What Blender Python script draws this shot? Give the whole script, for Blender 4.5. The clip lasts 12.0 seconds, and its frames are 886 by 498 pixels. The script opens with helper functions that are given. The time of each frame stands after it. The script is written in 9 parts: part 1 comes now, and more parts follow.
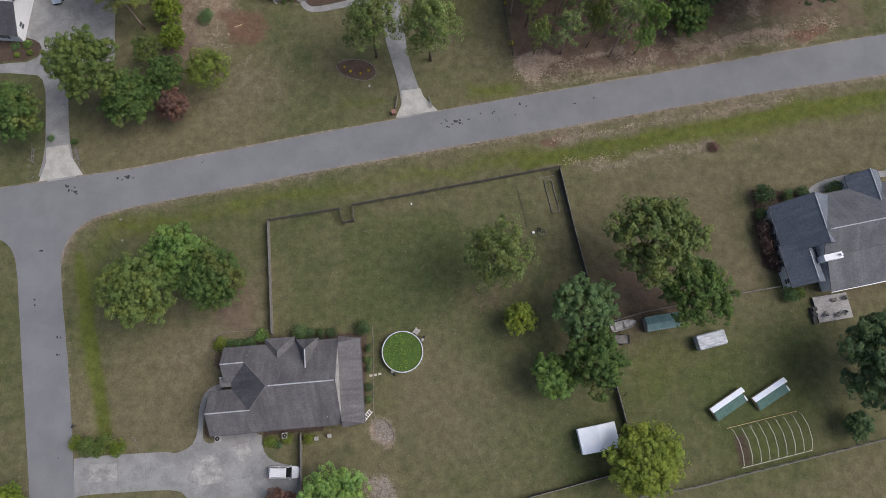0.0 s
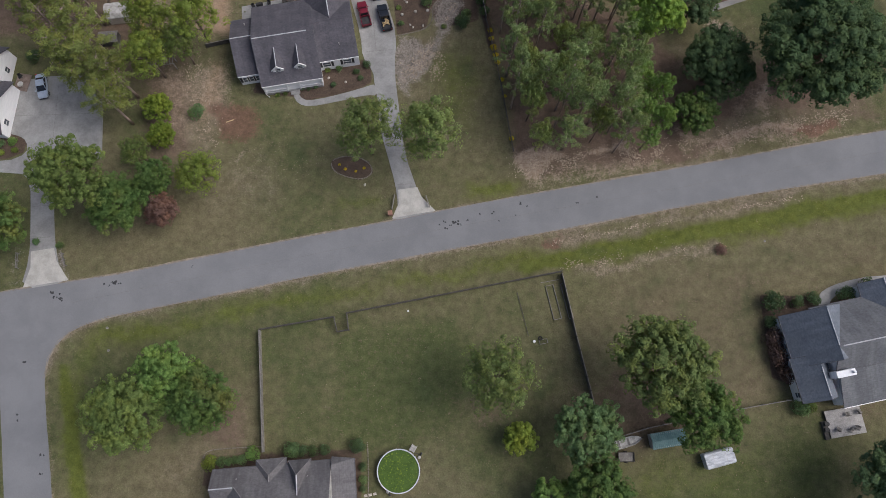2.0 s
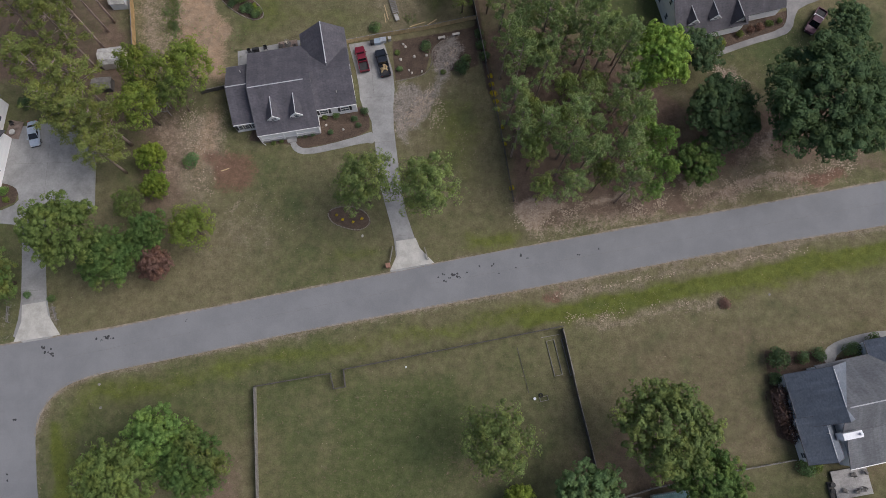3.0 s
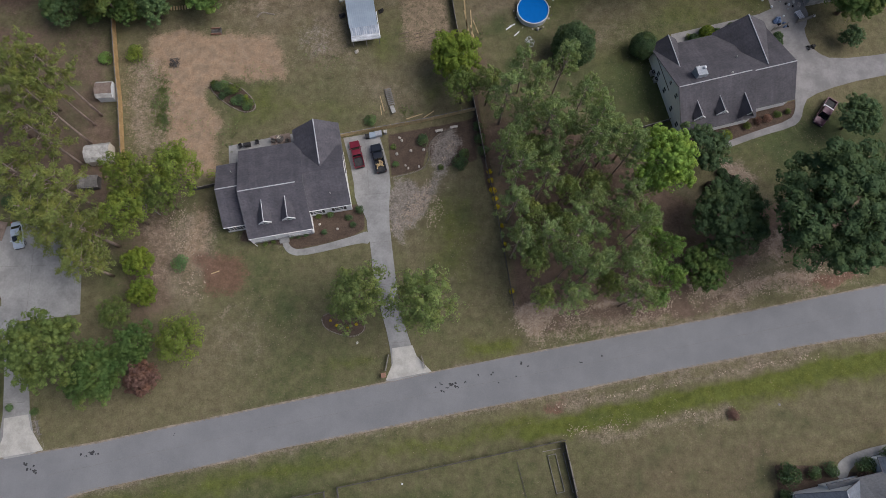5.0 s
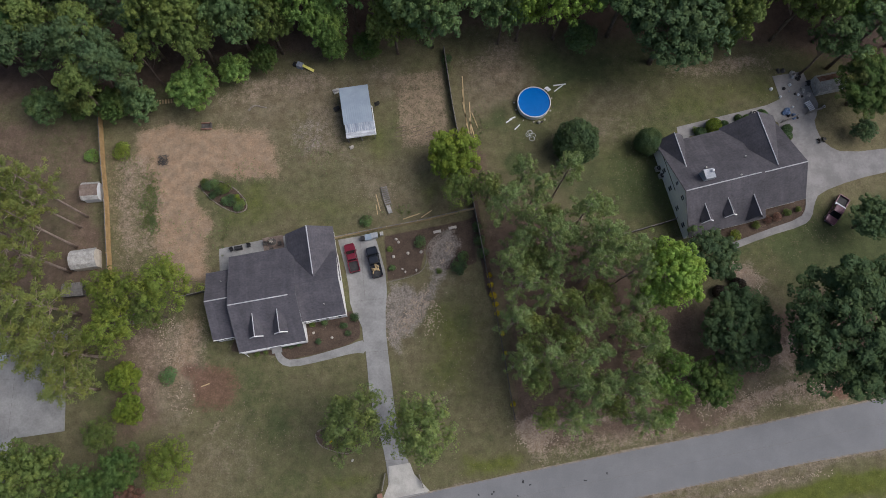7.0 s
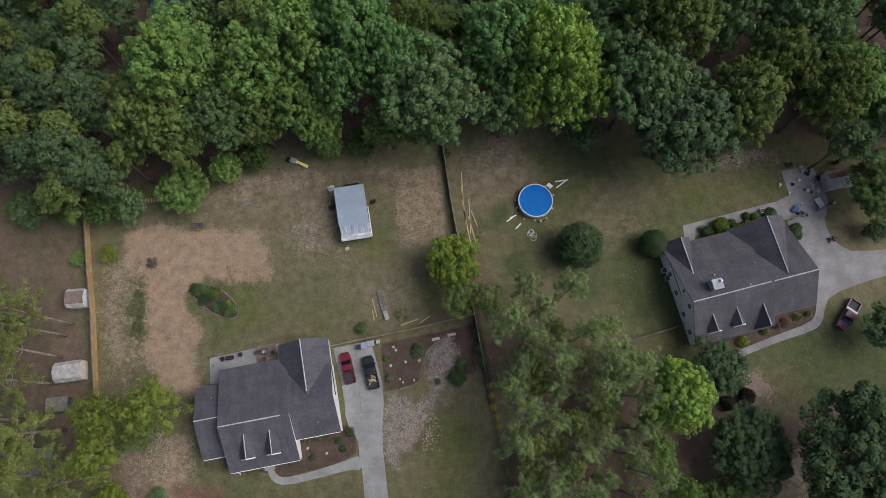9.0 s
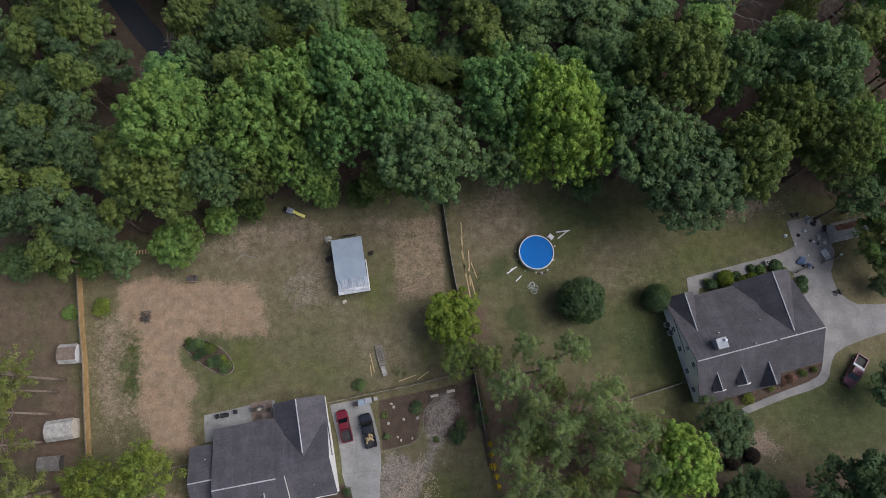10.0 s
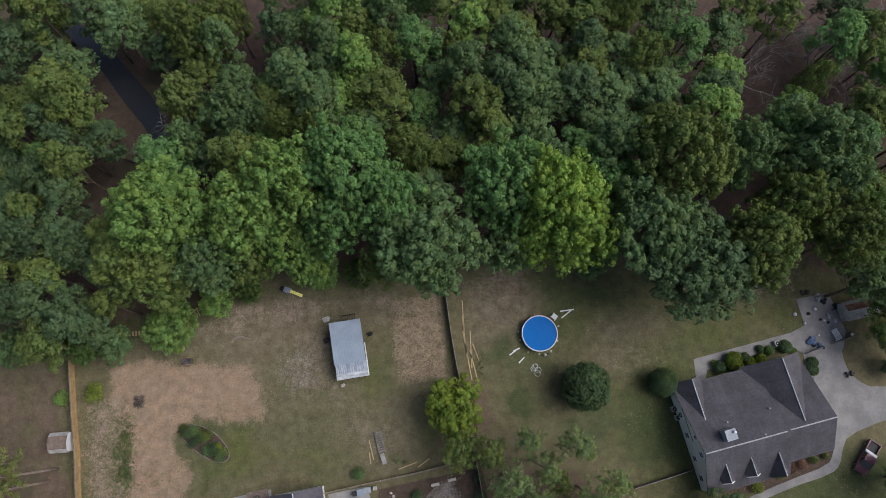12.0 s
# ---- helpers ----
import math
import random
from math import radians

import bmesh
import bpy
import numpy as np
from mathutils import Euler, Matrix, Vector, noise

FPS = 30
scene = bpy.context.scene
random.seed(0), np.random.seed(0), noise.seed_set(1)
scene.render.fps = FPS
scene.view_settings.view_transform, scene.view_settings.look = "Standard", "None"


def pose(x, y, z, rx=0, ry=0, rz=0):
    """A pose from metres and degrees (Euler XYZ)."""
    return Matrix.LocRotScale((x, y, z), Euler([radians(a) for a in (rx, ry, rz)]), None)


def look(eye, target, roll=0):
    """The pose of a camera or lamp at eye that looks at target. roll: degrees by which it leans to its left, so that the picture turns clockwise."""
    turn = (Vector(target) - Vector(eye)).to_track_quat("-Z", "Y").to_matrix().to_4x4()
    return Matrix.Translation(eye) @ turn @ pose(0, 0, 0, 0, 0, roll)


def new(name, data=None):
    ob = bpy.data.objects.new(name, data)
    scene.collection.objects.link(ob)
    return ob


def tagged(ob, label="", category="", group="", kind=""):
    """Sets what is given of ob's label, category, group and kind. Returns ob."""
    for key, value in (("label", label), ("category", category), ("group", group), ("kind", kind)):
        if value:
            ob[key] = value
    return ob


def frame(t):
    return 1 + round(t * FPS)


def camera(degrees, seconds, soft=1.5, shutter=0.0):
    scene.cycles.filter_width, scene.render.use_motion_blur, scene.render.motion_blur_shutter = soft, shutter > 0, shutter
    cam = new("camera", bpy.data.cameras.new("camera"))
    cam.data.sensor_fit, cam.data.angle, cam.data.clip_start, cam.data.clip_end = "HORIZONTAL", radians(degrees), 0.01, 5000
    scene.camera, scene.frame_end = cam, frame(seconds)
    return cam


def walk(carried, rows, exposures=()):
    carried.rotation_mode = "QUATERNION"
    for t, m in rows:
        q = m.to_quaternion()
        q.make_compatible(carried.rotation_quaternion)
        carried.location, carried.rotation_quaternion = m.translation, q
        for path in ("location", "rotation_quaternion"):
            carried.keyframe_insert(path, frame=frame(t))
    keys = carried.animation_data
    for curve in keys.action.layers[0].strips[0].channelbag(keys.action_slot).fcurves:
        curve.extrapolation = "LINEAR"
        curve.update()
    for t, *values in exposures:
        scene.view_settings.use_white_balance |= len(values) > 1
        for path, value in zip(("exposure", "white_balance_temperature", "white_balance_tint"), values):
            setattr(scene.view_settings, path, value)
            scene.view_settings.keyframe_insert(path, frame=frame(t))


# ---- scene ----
cam = camera(67.5, 12.0, soft=0.4)
PATH = [
    (0, (-2.12, 2.991, 107.536), (-2.083, 3.461, 105.45), 4.3),
    (0.5, (-1.929, 7.341, 107.568), (-1.895, 7.815, 105.482), 4.0),
    (1, (-1.745, 11.72, 107.592), (-1.712, 12.196, 105.506), 3.9),
    (1.5, (-1.622, 16.147, 107.613), (-1.589, 16.626, 105.527), 3.9),
    (2, (-1.53, 20.595, 107.632), (-1.496, 21.075, 105.547), 3.9),
    (2.5, (-1.425, 25.101, 107.656), (-1.39, 25.58, 105.57), 4.0),
    (3, (-1.311, 29.571, 107.626), (-1.277, 30.051, 105.542), 4.0),
    (5, (-0.701, 46.704, 107.701), (-0.67, 47.196, 105.618), 3.5),
    (5.5, (-0.587, 51.205, 107.714), (-0.556, 51.697, 105.631), 3.4),
    (6, (-0.509, 55.68, 107.751), (-0.479, 56.173, 105.669), 3.3),
    (6.5, (-0.44, 60.101, 107.815), (-0.409, 60.596, 105.733), 3.3),
    (7, (-0.349, 64.535, 107.83), (-0.318, 65.032, 105.749), 3.3),
    (9, (-0.422, 82.38, 108.221), (-0.383, 82.878, 106.14), 4.1),
    (9.5, (-0.23, 86.974, 108.3), (-0.193, 87.469, 106.218), 4.0),
    (10, (-0.062, 91.503, 108.331), (-0.026, 91.998, 106.25), 3.9),
    (10.5, (0.015, 95.726, 108.418), (0.052, 96.227, 106.338), 3.8),
    (11, (0.078, 99.314, 108.55), (0.114, 99.82, 106.471), 3.8),
    (11.5, (0.09, 102.332, 108.635), (0.125, 102.838, 106.556), 3.6),
    (12, (0.047, 104.996, 108.726), (0.08, 105.49, 106.645), 3.5),
]
EXPOSURES = [(0.0, -0.1, 6020, 12), (4.0, -0.15, 6020, 12), (9.0, -0.15, 5960, 11), (12.0, -0.16, 5920, 11)]
walk(cam, [(t, look(eye, target, roll)) for t, eye, target, roll in PATH], EXPOSURES)

# ---- daylight: sun from the east behind thick haze ----
SUN_AZIMUTH, SUN_HEIGHT = 86.0, 54.0  # degrees clockwise from +y, degrees above the horizon
sky_world = bpy.data.worlds.new("sky")
scene.world = sky_world
sky_world.use_nodes = True
sky_nodes = sky_world.node_tree.nodes
sky_tex = sky_nodes.new("ShaderNodeTexSky")
sky_tex.sky_type = "NISHITA"
sky_tex.sun_disc = False
sky_tex.sun_elevation, sky_tex.sun_rotation = radians(SUN_HEIGHT), radians(SUN_AZIMUTH)
sky_tex.dust_density, sky_tex.air_density, sky_tex.ozone_density = 6.0, 1.0, 0.6
sky_world.node_tree.links.new(sky_tex.outputs[0], sky_nodes["Background"].inputs[0])
sky_nodes["Background"].inputs[1].default_value = 0.112
sun_data = bpy.data.lights.new("sun", "SUN")
sun_data.energy, sun_data.angle, sun_data.color = 1.95, radians(44), (1.0, 0.96, 0.90)
sun_way = Vector((math.sin(radians(SUN_AZIMUTH)) * math.cos(radians(SUN_HEIGHT)), math.cos(radians(SUN_AZIMUTH)) * math.cos(radians(SUN_HEIGHT)), math.sin(radians(SUN_HEIGHT))))
sun = new("sun", sun_data)
sun.matrix_world = look(tuple(sun_way * 300), (0, 0, 0))

# ---- small builders ----
RNG = np.random.default_rng(7)


class Geo:
    """Collects faces for one mesh."""

    def __init__(self):
        self.v, self.f = [], []

    def add(self, verts, faces):
        k = len(self.v)
        self.v += [tuple(p) for p in verts]
        self.f += [tuple(k + i for i in f) for f in faces]
        return self

    def box(self, x0, x1, y0, y1, z0, z1, m=None):
        p = [Vector((x, y, z)) for z in (z0, z1) for x, y in ((x0, y0), (x1, y0), (x1, y1), (x0, y1))]
        if m is not None:
            p = [m @ q for q in p]
        return self.add(p, [(3, 2, 1, 0), (4, 5, 6, 7), (0, 1, 5, 4), (1, 2, 6, 5), (2, 3, 7, 6), (3, 0, 4, 7)])

    def slab(self, pts, thick, way=(0, 0, -1)):
        n, w = len(pts), Vector(way) * thick
        p = [Vector(q) for q in pts]
        area = sum((p[i].x * p[(i + 1) % n].y - p[(i + 1) % n].x * p[i].y) for i in range(n))
        if area < 0 and way == (0, 0, -1):
            p.reverse()
        return self.add(p + [q + w for q in p], [tuple(range(n)), tuple(range(2 * n - 1, n - 1, -1))] + [(i, n + i, n + (i + 1) % n, (i + 1) % n) for i in range(n)])

    def tube(self, pts, radii, seg=7, cap=True):
        k, pts = len(self.v), [Vector(p) for p in pts]
        for i, p in enumerate(pts):
            d = (pts[min(i + 1, len(pts) - 1)] - pts[max(i - 1, 0)]).normalized()
            a = d.cross(Vector((0.31, 0.87, 0.12)) if abs(d.z) > 0.7 else Vector((0, 0, 1))).normalized()
            b = d.cross(a)
            r = radii[i] if hasattr(radii, "__len__") else radii
            for j in range(seg):
                t = 2 * math.pi * j / seg
                self.v.append(tuple(p + a * (r * math.cos(t)) + b * (r * math.sin(t))))
        for i in range(len(pts) - 1):
            for j in range(seg):
                q, s = k + i * seg, (j + 1) % seg
                self.f.append((q + j, q + s, q + seg + s, q + seg + j))
        if cap:
            self.f += [tuple(range(k + seg - 1, k - 1, -1)), tuple(range(k + (len(pts) - 1) * seg, k + len(pts) * seg))]
        return self

    def ring(self, x, y, z0, z1, r0, r1, seg=40):
        """A round wall between radii r0 < r1."""
        k = len(self.v)
        for r, z in ((r0, z0), (r1, z0), (r1, z1), (r0, z1)):
            self.v += [(x + r * math.cos(2 * math.pi * j / seg), y + r * math.sin(2 * math.pi * j / seg), z) for j in range(seg)]
        for a in range(4):
            for j in range(seg):
                s, b = (j + 1) % seg, (a + 1) % 4
                self.f.append((k + a * seg + j, k + a * seg + s, k + b * seg + s, k + b * seg + j))
        return self

    def disc(self, x, y, z, r, seg=40, wobble=0.0, rng=None):
        k = len(self.v)
        rr = [r * (1 + (rng.uniform(-wobble, wobble) if rng is not None else 0)) for j in range(seg)]
        self.v += [(x + rr[j] * math.cos(2 * math.pi * j / seg), y + rr[j] * math.sin(2 * math.pi * j / seg), z) for j in range(seg)]
        self.f.append(tuple(range(k, k + seg)))
        return self

    def mesh(self, name, material, smooth=False):
        me = bpy.data.meshes.new(name)
        me.from_pydata(self.v, [], self.f)
        me.update()
        if smooth:
            me.polygons.foreach_set("use_smooth", [True] * len(me.polygons))
        me.materials.append(material)
        return me


def part(name, geo, material, parent=None, label="", at=None, smooth=False):
    """One mesh object under a thing or a part."""
    me = geo.mesh(name, material, smooth) if isinstance(geo, Geo) else geo
    ob = new(name, me)
    if parent is not None:
        ob.parent = parent
    if at is not None:
        ob.matrix_basis = at
    if label:
        ob["label"] = label
    return ob


def thing(name, at, label, category, group=""):
    ob = new(name)
    ob.empty_display_size = 0.3
    ob.matrix_basis = at
    return tagged(ob, label, category, group)


def solo(name, geo, material, label, category, group="", kind="", at=None, smooth=False):
    """A thing of a single mesh."""
    return tagged(part(name, geo, material, None, "", at, smooth), label, category, group, kind)


def chain(pts, step):
    """Points along a polyline at even steps."""
    out = []
    for a, b in zip(pts[:-1], pts[1:]):
        a, b = Vector(a), Vector(b)
        n = max(1, round((b - a).length / step))
        out += [a.lerp(b, i / n) for i in range(n)]
    return out + [Vector(pts[-1])]


def smooth_line(pts, rounds=2):
    """Corner cutting on an open line."""
    p = [Vector(q) for q in pts]
    for _ in range(rounds):
        q = [p[0]]
        for a, b in zip(p[:-1], p[1:]):
            q += [a.lerp(b, 0.25), a.lerp(b, 0.75)]
        p = q + [p[-1]]
    return p


def smooth_loop(pts, rounds=2):
    p = [Vector(q) for q in pts]
    for _ in range(rounds):
        q = []
        for a, b in zip(p, p[1:] + p[:1]):
            q += [a.lerp(b, 0.25), a.lerp(b, 0.75)]
        p = q
    return p


def flat_slab(name, loop, z, thick, material, parent=None):
    """A slab with the given outline: its top at z."""
    from mathutils.geometry import tessellate_polygon
    pts = [Vector((p[0], p[1], 0)) for p in loop]
    n = len(pts)
    g = Geo()
    tris = tessellate_polygon([pts])
    top = [(p.x, p.y, z) for p in pts]
    faces = []
    for t in tris:
        a, b, c = (pts[i] for i in t)
        faces.append(tuple(t) if (b - a).cross(c - a).z > 0 else tuple(reversed(t)))
    area = sum(pts[i].x * pts[(i + 1) % n].y - pts[(i + 1) % n].x * pts[i].y for i in range(n))
    side = [(i, n + i, n + (i + 1) % n, (i + 1) % n) for i in range(n)]
    if area < 0:
        side = [tuple(reversed(q)) for q in side]
    g.add(top + [(p.x, p.y, z - thick) for p in pts], faces + side)
    return part(name, g, material, parent)


# ---- value noise for the ground's cover ----
def lattice(x, y, size, seed):
    r = np.random.default_rng(seed).random((256, 256))
    u, v = x / size + 1000.0, y / size + 1000.0
    i, j = np.floor(u).astype(int), np.floor(v).astype(int)
    f, g = u - i, v - j
    f, g = f * f * (3 - 2 * f), g * g * (3 - 2 * g)
    a, b, c, d = r[i % 256, j % 256], r[(i + 1) % 256, j % 256], r[i % 256, (j + 1) % 256], r[(i + 1) % 256, (j + 1) % 256]
    return (a * (1 - f) + b * f) * (1 - g) + (c * (1 - f) + d * f) * g


def rough_noise(x, y, size, seed):
    return (lattice(x, y, size, seed) + 0.5 * lattice(x, y, size / 2.1, seed + 1) + 0.25 * lattice(x, y, size / 4.3, seed + 2)) / 1.75


def edge_distance(px, py, pts, closed):
    best = np.full(px.shape, 1e9)
    q = list(pts) + ([pts[0]] if closed else [])
    for (ax, ay), (bx, by) in zip(q[:-1], q[1:]):
        dx, dy = bx - ax, by - ay
        t = np.clip(((px - ax) * dx + (py - ay) * dy) / (dx * dx + dy * dy + 1e-9), 0, 1)
        best = np.minimum(best, np.hypot(px - ax - t * dx, py - ay - t * dy))
    return best


def inside(px, py, pts):
    res = np.zeros(px.shape, bool)
    q = list(pts) + [pts[0]]
    for (ax, ay), (bx, by) in zip(q[:-1], q[1:]):
        if ay != by:
            res ^= ((ay > py) != (by > py)) & (px < (bx - ax) * (py - ay) / (by - ay) + ax)
    return res


def patch(px, py, pts, soft):
    """1 inside the outline, 0 outside, with a soft border."""
    d = edge_distance(px, py, pts, True) * np.where(inside(px, py, pts), 1, -1)
    return np.clip(0.5 + d / (2 * soft), 0, 1)


def band(px, py, pts, half, soft):
    return np.clip(0.5 + (half - edge_distance(px, py, pts, False)) / (2 * soft), 0, 1)


# ---- materials ----
class Nodes:
    def __init__(self, name):
        self.m = bpy.data.materials.new(name)
        self.m.use_nodes = True
        self.n, self.l = self.m.node_tree.nodes, self.m.node_tree.links
        self.bsdf = self.n["Principled BSDF"]
        self.bsdf.inputs["Specular IOR Level"].default_value = 0.3

    def put(self, socket, value):
        if hasattr(value, "is_linked") or hasattr(value, "links"):
            self.l.new(value, socket)
        elif value is not None:
            if hasattr(value, "__len__") and len(value) == 3 and socket.type == "RGBA":
                value = (*value, 1.0)
            socket.default_value = value

    def where(self, world=False):
        if world:
            return self.n.new("ShaderNodeNewGeometry").outputs["Position"]
        return self.n.new("ShaderNodeTexCoord").outputs["Object"]

    def noise(self, scale, detail=4.0, rough=0.6, at=None, stretch=None):
        t = self.n.new("ShaderNodeTexNoise")
        t.inputs["Scale"].default_value, t.inputs["Detail"].default_value, t.inputs["Roughness"].default_value = scale, detail, rough
        if at is not None:
            if stretch:
                mp = self.n.new("ShaderNodeMapping")
                mp.inputs["Scale"].default_value = stretch
                self.l.new(at, mp.inputs["Vector"])
                at = mp.outputs[0]
            self.l.new(at, t.inputs["Vector"])
        return t.outputs["Fac"]

    def math(self, op, a, b=None, c=None, clamp=False):
        t = self.n.new("ShaderNodeMath")
        t.operation, t.use_clamp = op, clamp
        for s, v in zip(t.inputs, (a, b, c)):
            self.put(s, v)
        return t.outputs[0]

    def ramp(self, value, lo, hi, a=0.0, b=1.0):
        t = self.n.new("ShaderNodeMapRange")
        t.interpolation_type = "SMOOTHSTEP"
        for s, v in zip(t.inputs, (value, lo, hi, a, b)):
            self.put(s, v)
        return t.outputs[0]

    def mix(self, f, a, b, kind="MIX"):
        t = self.n.new("ShaderNodeMix")
        t.data_type, t.blend_type = "RGBA", kind
        self.put(t.inputs["Factor"], f)
        self.put([s for s in t.inputs if s.name == "A" and s.type == "RGBA"][0], a)
        self.put([s for s in t.inputs if s.name == "B" and s.type == "RGBA"][0], b)
        return [s for s in t.outputs if s.type == "RGBA"][0]

    def grey(self, value):
        t = self.n.new("ShaderNodeCombineColor")
        for s in t.inputs[:3]:
            self.put(s, value)
        return t.outputs[0]

    def attr(self, name):
        t = self.n.new("ShaderNodeAttribute")
        t.attribute_name = name
        return t.outputs["Fac"]

    def bump(self, height, strength, distance):
        t = self.n.new("ShaderNodeBump")
        t.inputs["Strength"].default_value, t.inputs["Distance"].default_value = strength, distance
        self.l.new(height, t.inputs["Height"])
        self.l.new(t.outputs[0], self.bsdf.inputs["Normal"])

    def done(self, color, rough=0.9, metal=0.0):
        self.put(self.bsdf.inputs["Base Color"], color)
        self.put(self.bsdf.inputs["Roughness"], rough)
        self.put(self.bsdf.inputs["Metallic"], metal)
        return self.m


def surface(name, c1, c2, scale=0.6, fine=8.0, rough=0.85, bump=0.3, metal=0.0, vary=0.35, world=False, stretch=None, gloss=0.3):
    """Two tones in large uneven patches, with a fine grain and relief."""
    k = Nodes(name)
    k.bsdf.inputs["Specular IOR Level"].default_value = gloss
    at = k.where(world)
    big = k.ramp(k.noise(scale, 5, 0.65, at, stretch), 0.33, 0.68)
    grain = k.noise(fine, 3, 0.7, at, stretch)
    rnd = k.n.new("ShaderNodeObjectInfo").outputs["Random"]
    value = k.math("MULTIPLY", k.math("MULTIPLY_ADD", grain, vary * 2, 1 - vary), k.math("MULTIPLY_ADD", rnd, 0.12, 0.94))
    col = k.mix(1.0, k.mix(big, c1, c2), k.grey(value), "MULTIPLY")
    k.bump(grain, bump, 0.02)
    return k.done(col, k.math("MULTIPLY_ADD", grain, 0.25, rough - 0.12), metal)


def foliage(name, dark, light, odd=None):
    """Leaves: each with a tone of its own, drifting over the crown and from plant to plant; light and shade of the
    clumps painted in by noise.
    """
    k = Nodes(name)
    geo = k.n.new("ShaderNodeNewGeometry")
    rnd = k.n.new("ShaderNodeObjectInfo").outputs["Random"]
    drift = k.noise(0.35, 3, 0.6, geo.outputs["Position"])
    f = k.math("ADD", k.math("MULTIPLY", geo.outputs["Random Per Island"], 0.3), k.math("MULTIPLY_ADD", drift, 1.15, -0.22), clamp=True)
    col = k.mix(f, dark, light)
    if odd:
        col = k.mix(k.ramp(k.noise(0.16, 2, 0.5, geo.outputs["Position"]), 0.55, 0.75, 0.0, 0.6), col, odd)
    col = k.mix(1.0, col, k.grey(k.math("MULTIPLY_ADD", rnd, 0.3, 0.85)), "MULTIPLY")
    spray = k.noise(4.5, 4, 0.75, geo.outputs["Position"])
    col = k.mix(1.0, col, k.grey(k.math("MAXIMUM", k.math("MULTIPLY_ADD", spray, 1.0, 0.5), 0.3)), "MULTIPLY")
    # noise painted as lit clump tops and dark gaps between them
    clump_shade = k.noise(0.75, 3, 0.6, geo.outputs["Position"])
    col = k.mix(1.0, col, k.grey(k.math("MULTIPLY_ADD", clump_shade, 1.3, 0.35)), "MULTIPLY")
    # uneven shift of the leaf colour towards yellow
    yellow_drift = k.noise(0.42, 3, 0.6, geo.outputs["Position"])
    col = k.mix(k.ramp(yellow_drift, 0.42, 0.66), col, k.mix(1.0, col, (1.14, 1.02, 0.86), "MULTIPLY"))
    k.bump(spray, 0.5, 0.12)
    k.bsdf.inputs["Specular IOR Level"].default_value = 0.12
    k.done(col, 0.6)
    tr = k.n.new("ShaderNodeBsdfTranslucent")
    mx = k.n.new("ShaderNodeMixShader")
    k.l.new(k.mix(1.0, col, (1.0, 1.0, 0.6), "MULTIPLY"), tr.inputs[0])
    mx.inputs[0].default_value = 0.28
    k.l.new(k.bsdf.outputs[0], mx.inputs[1])
    k.l.new(tr.outputs[0], mx.inputs[2])
    k.l.new(mx.outputs[0], k.n["Material Output"].inputs[0])
    return k.m


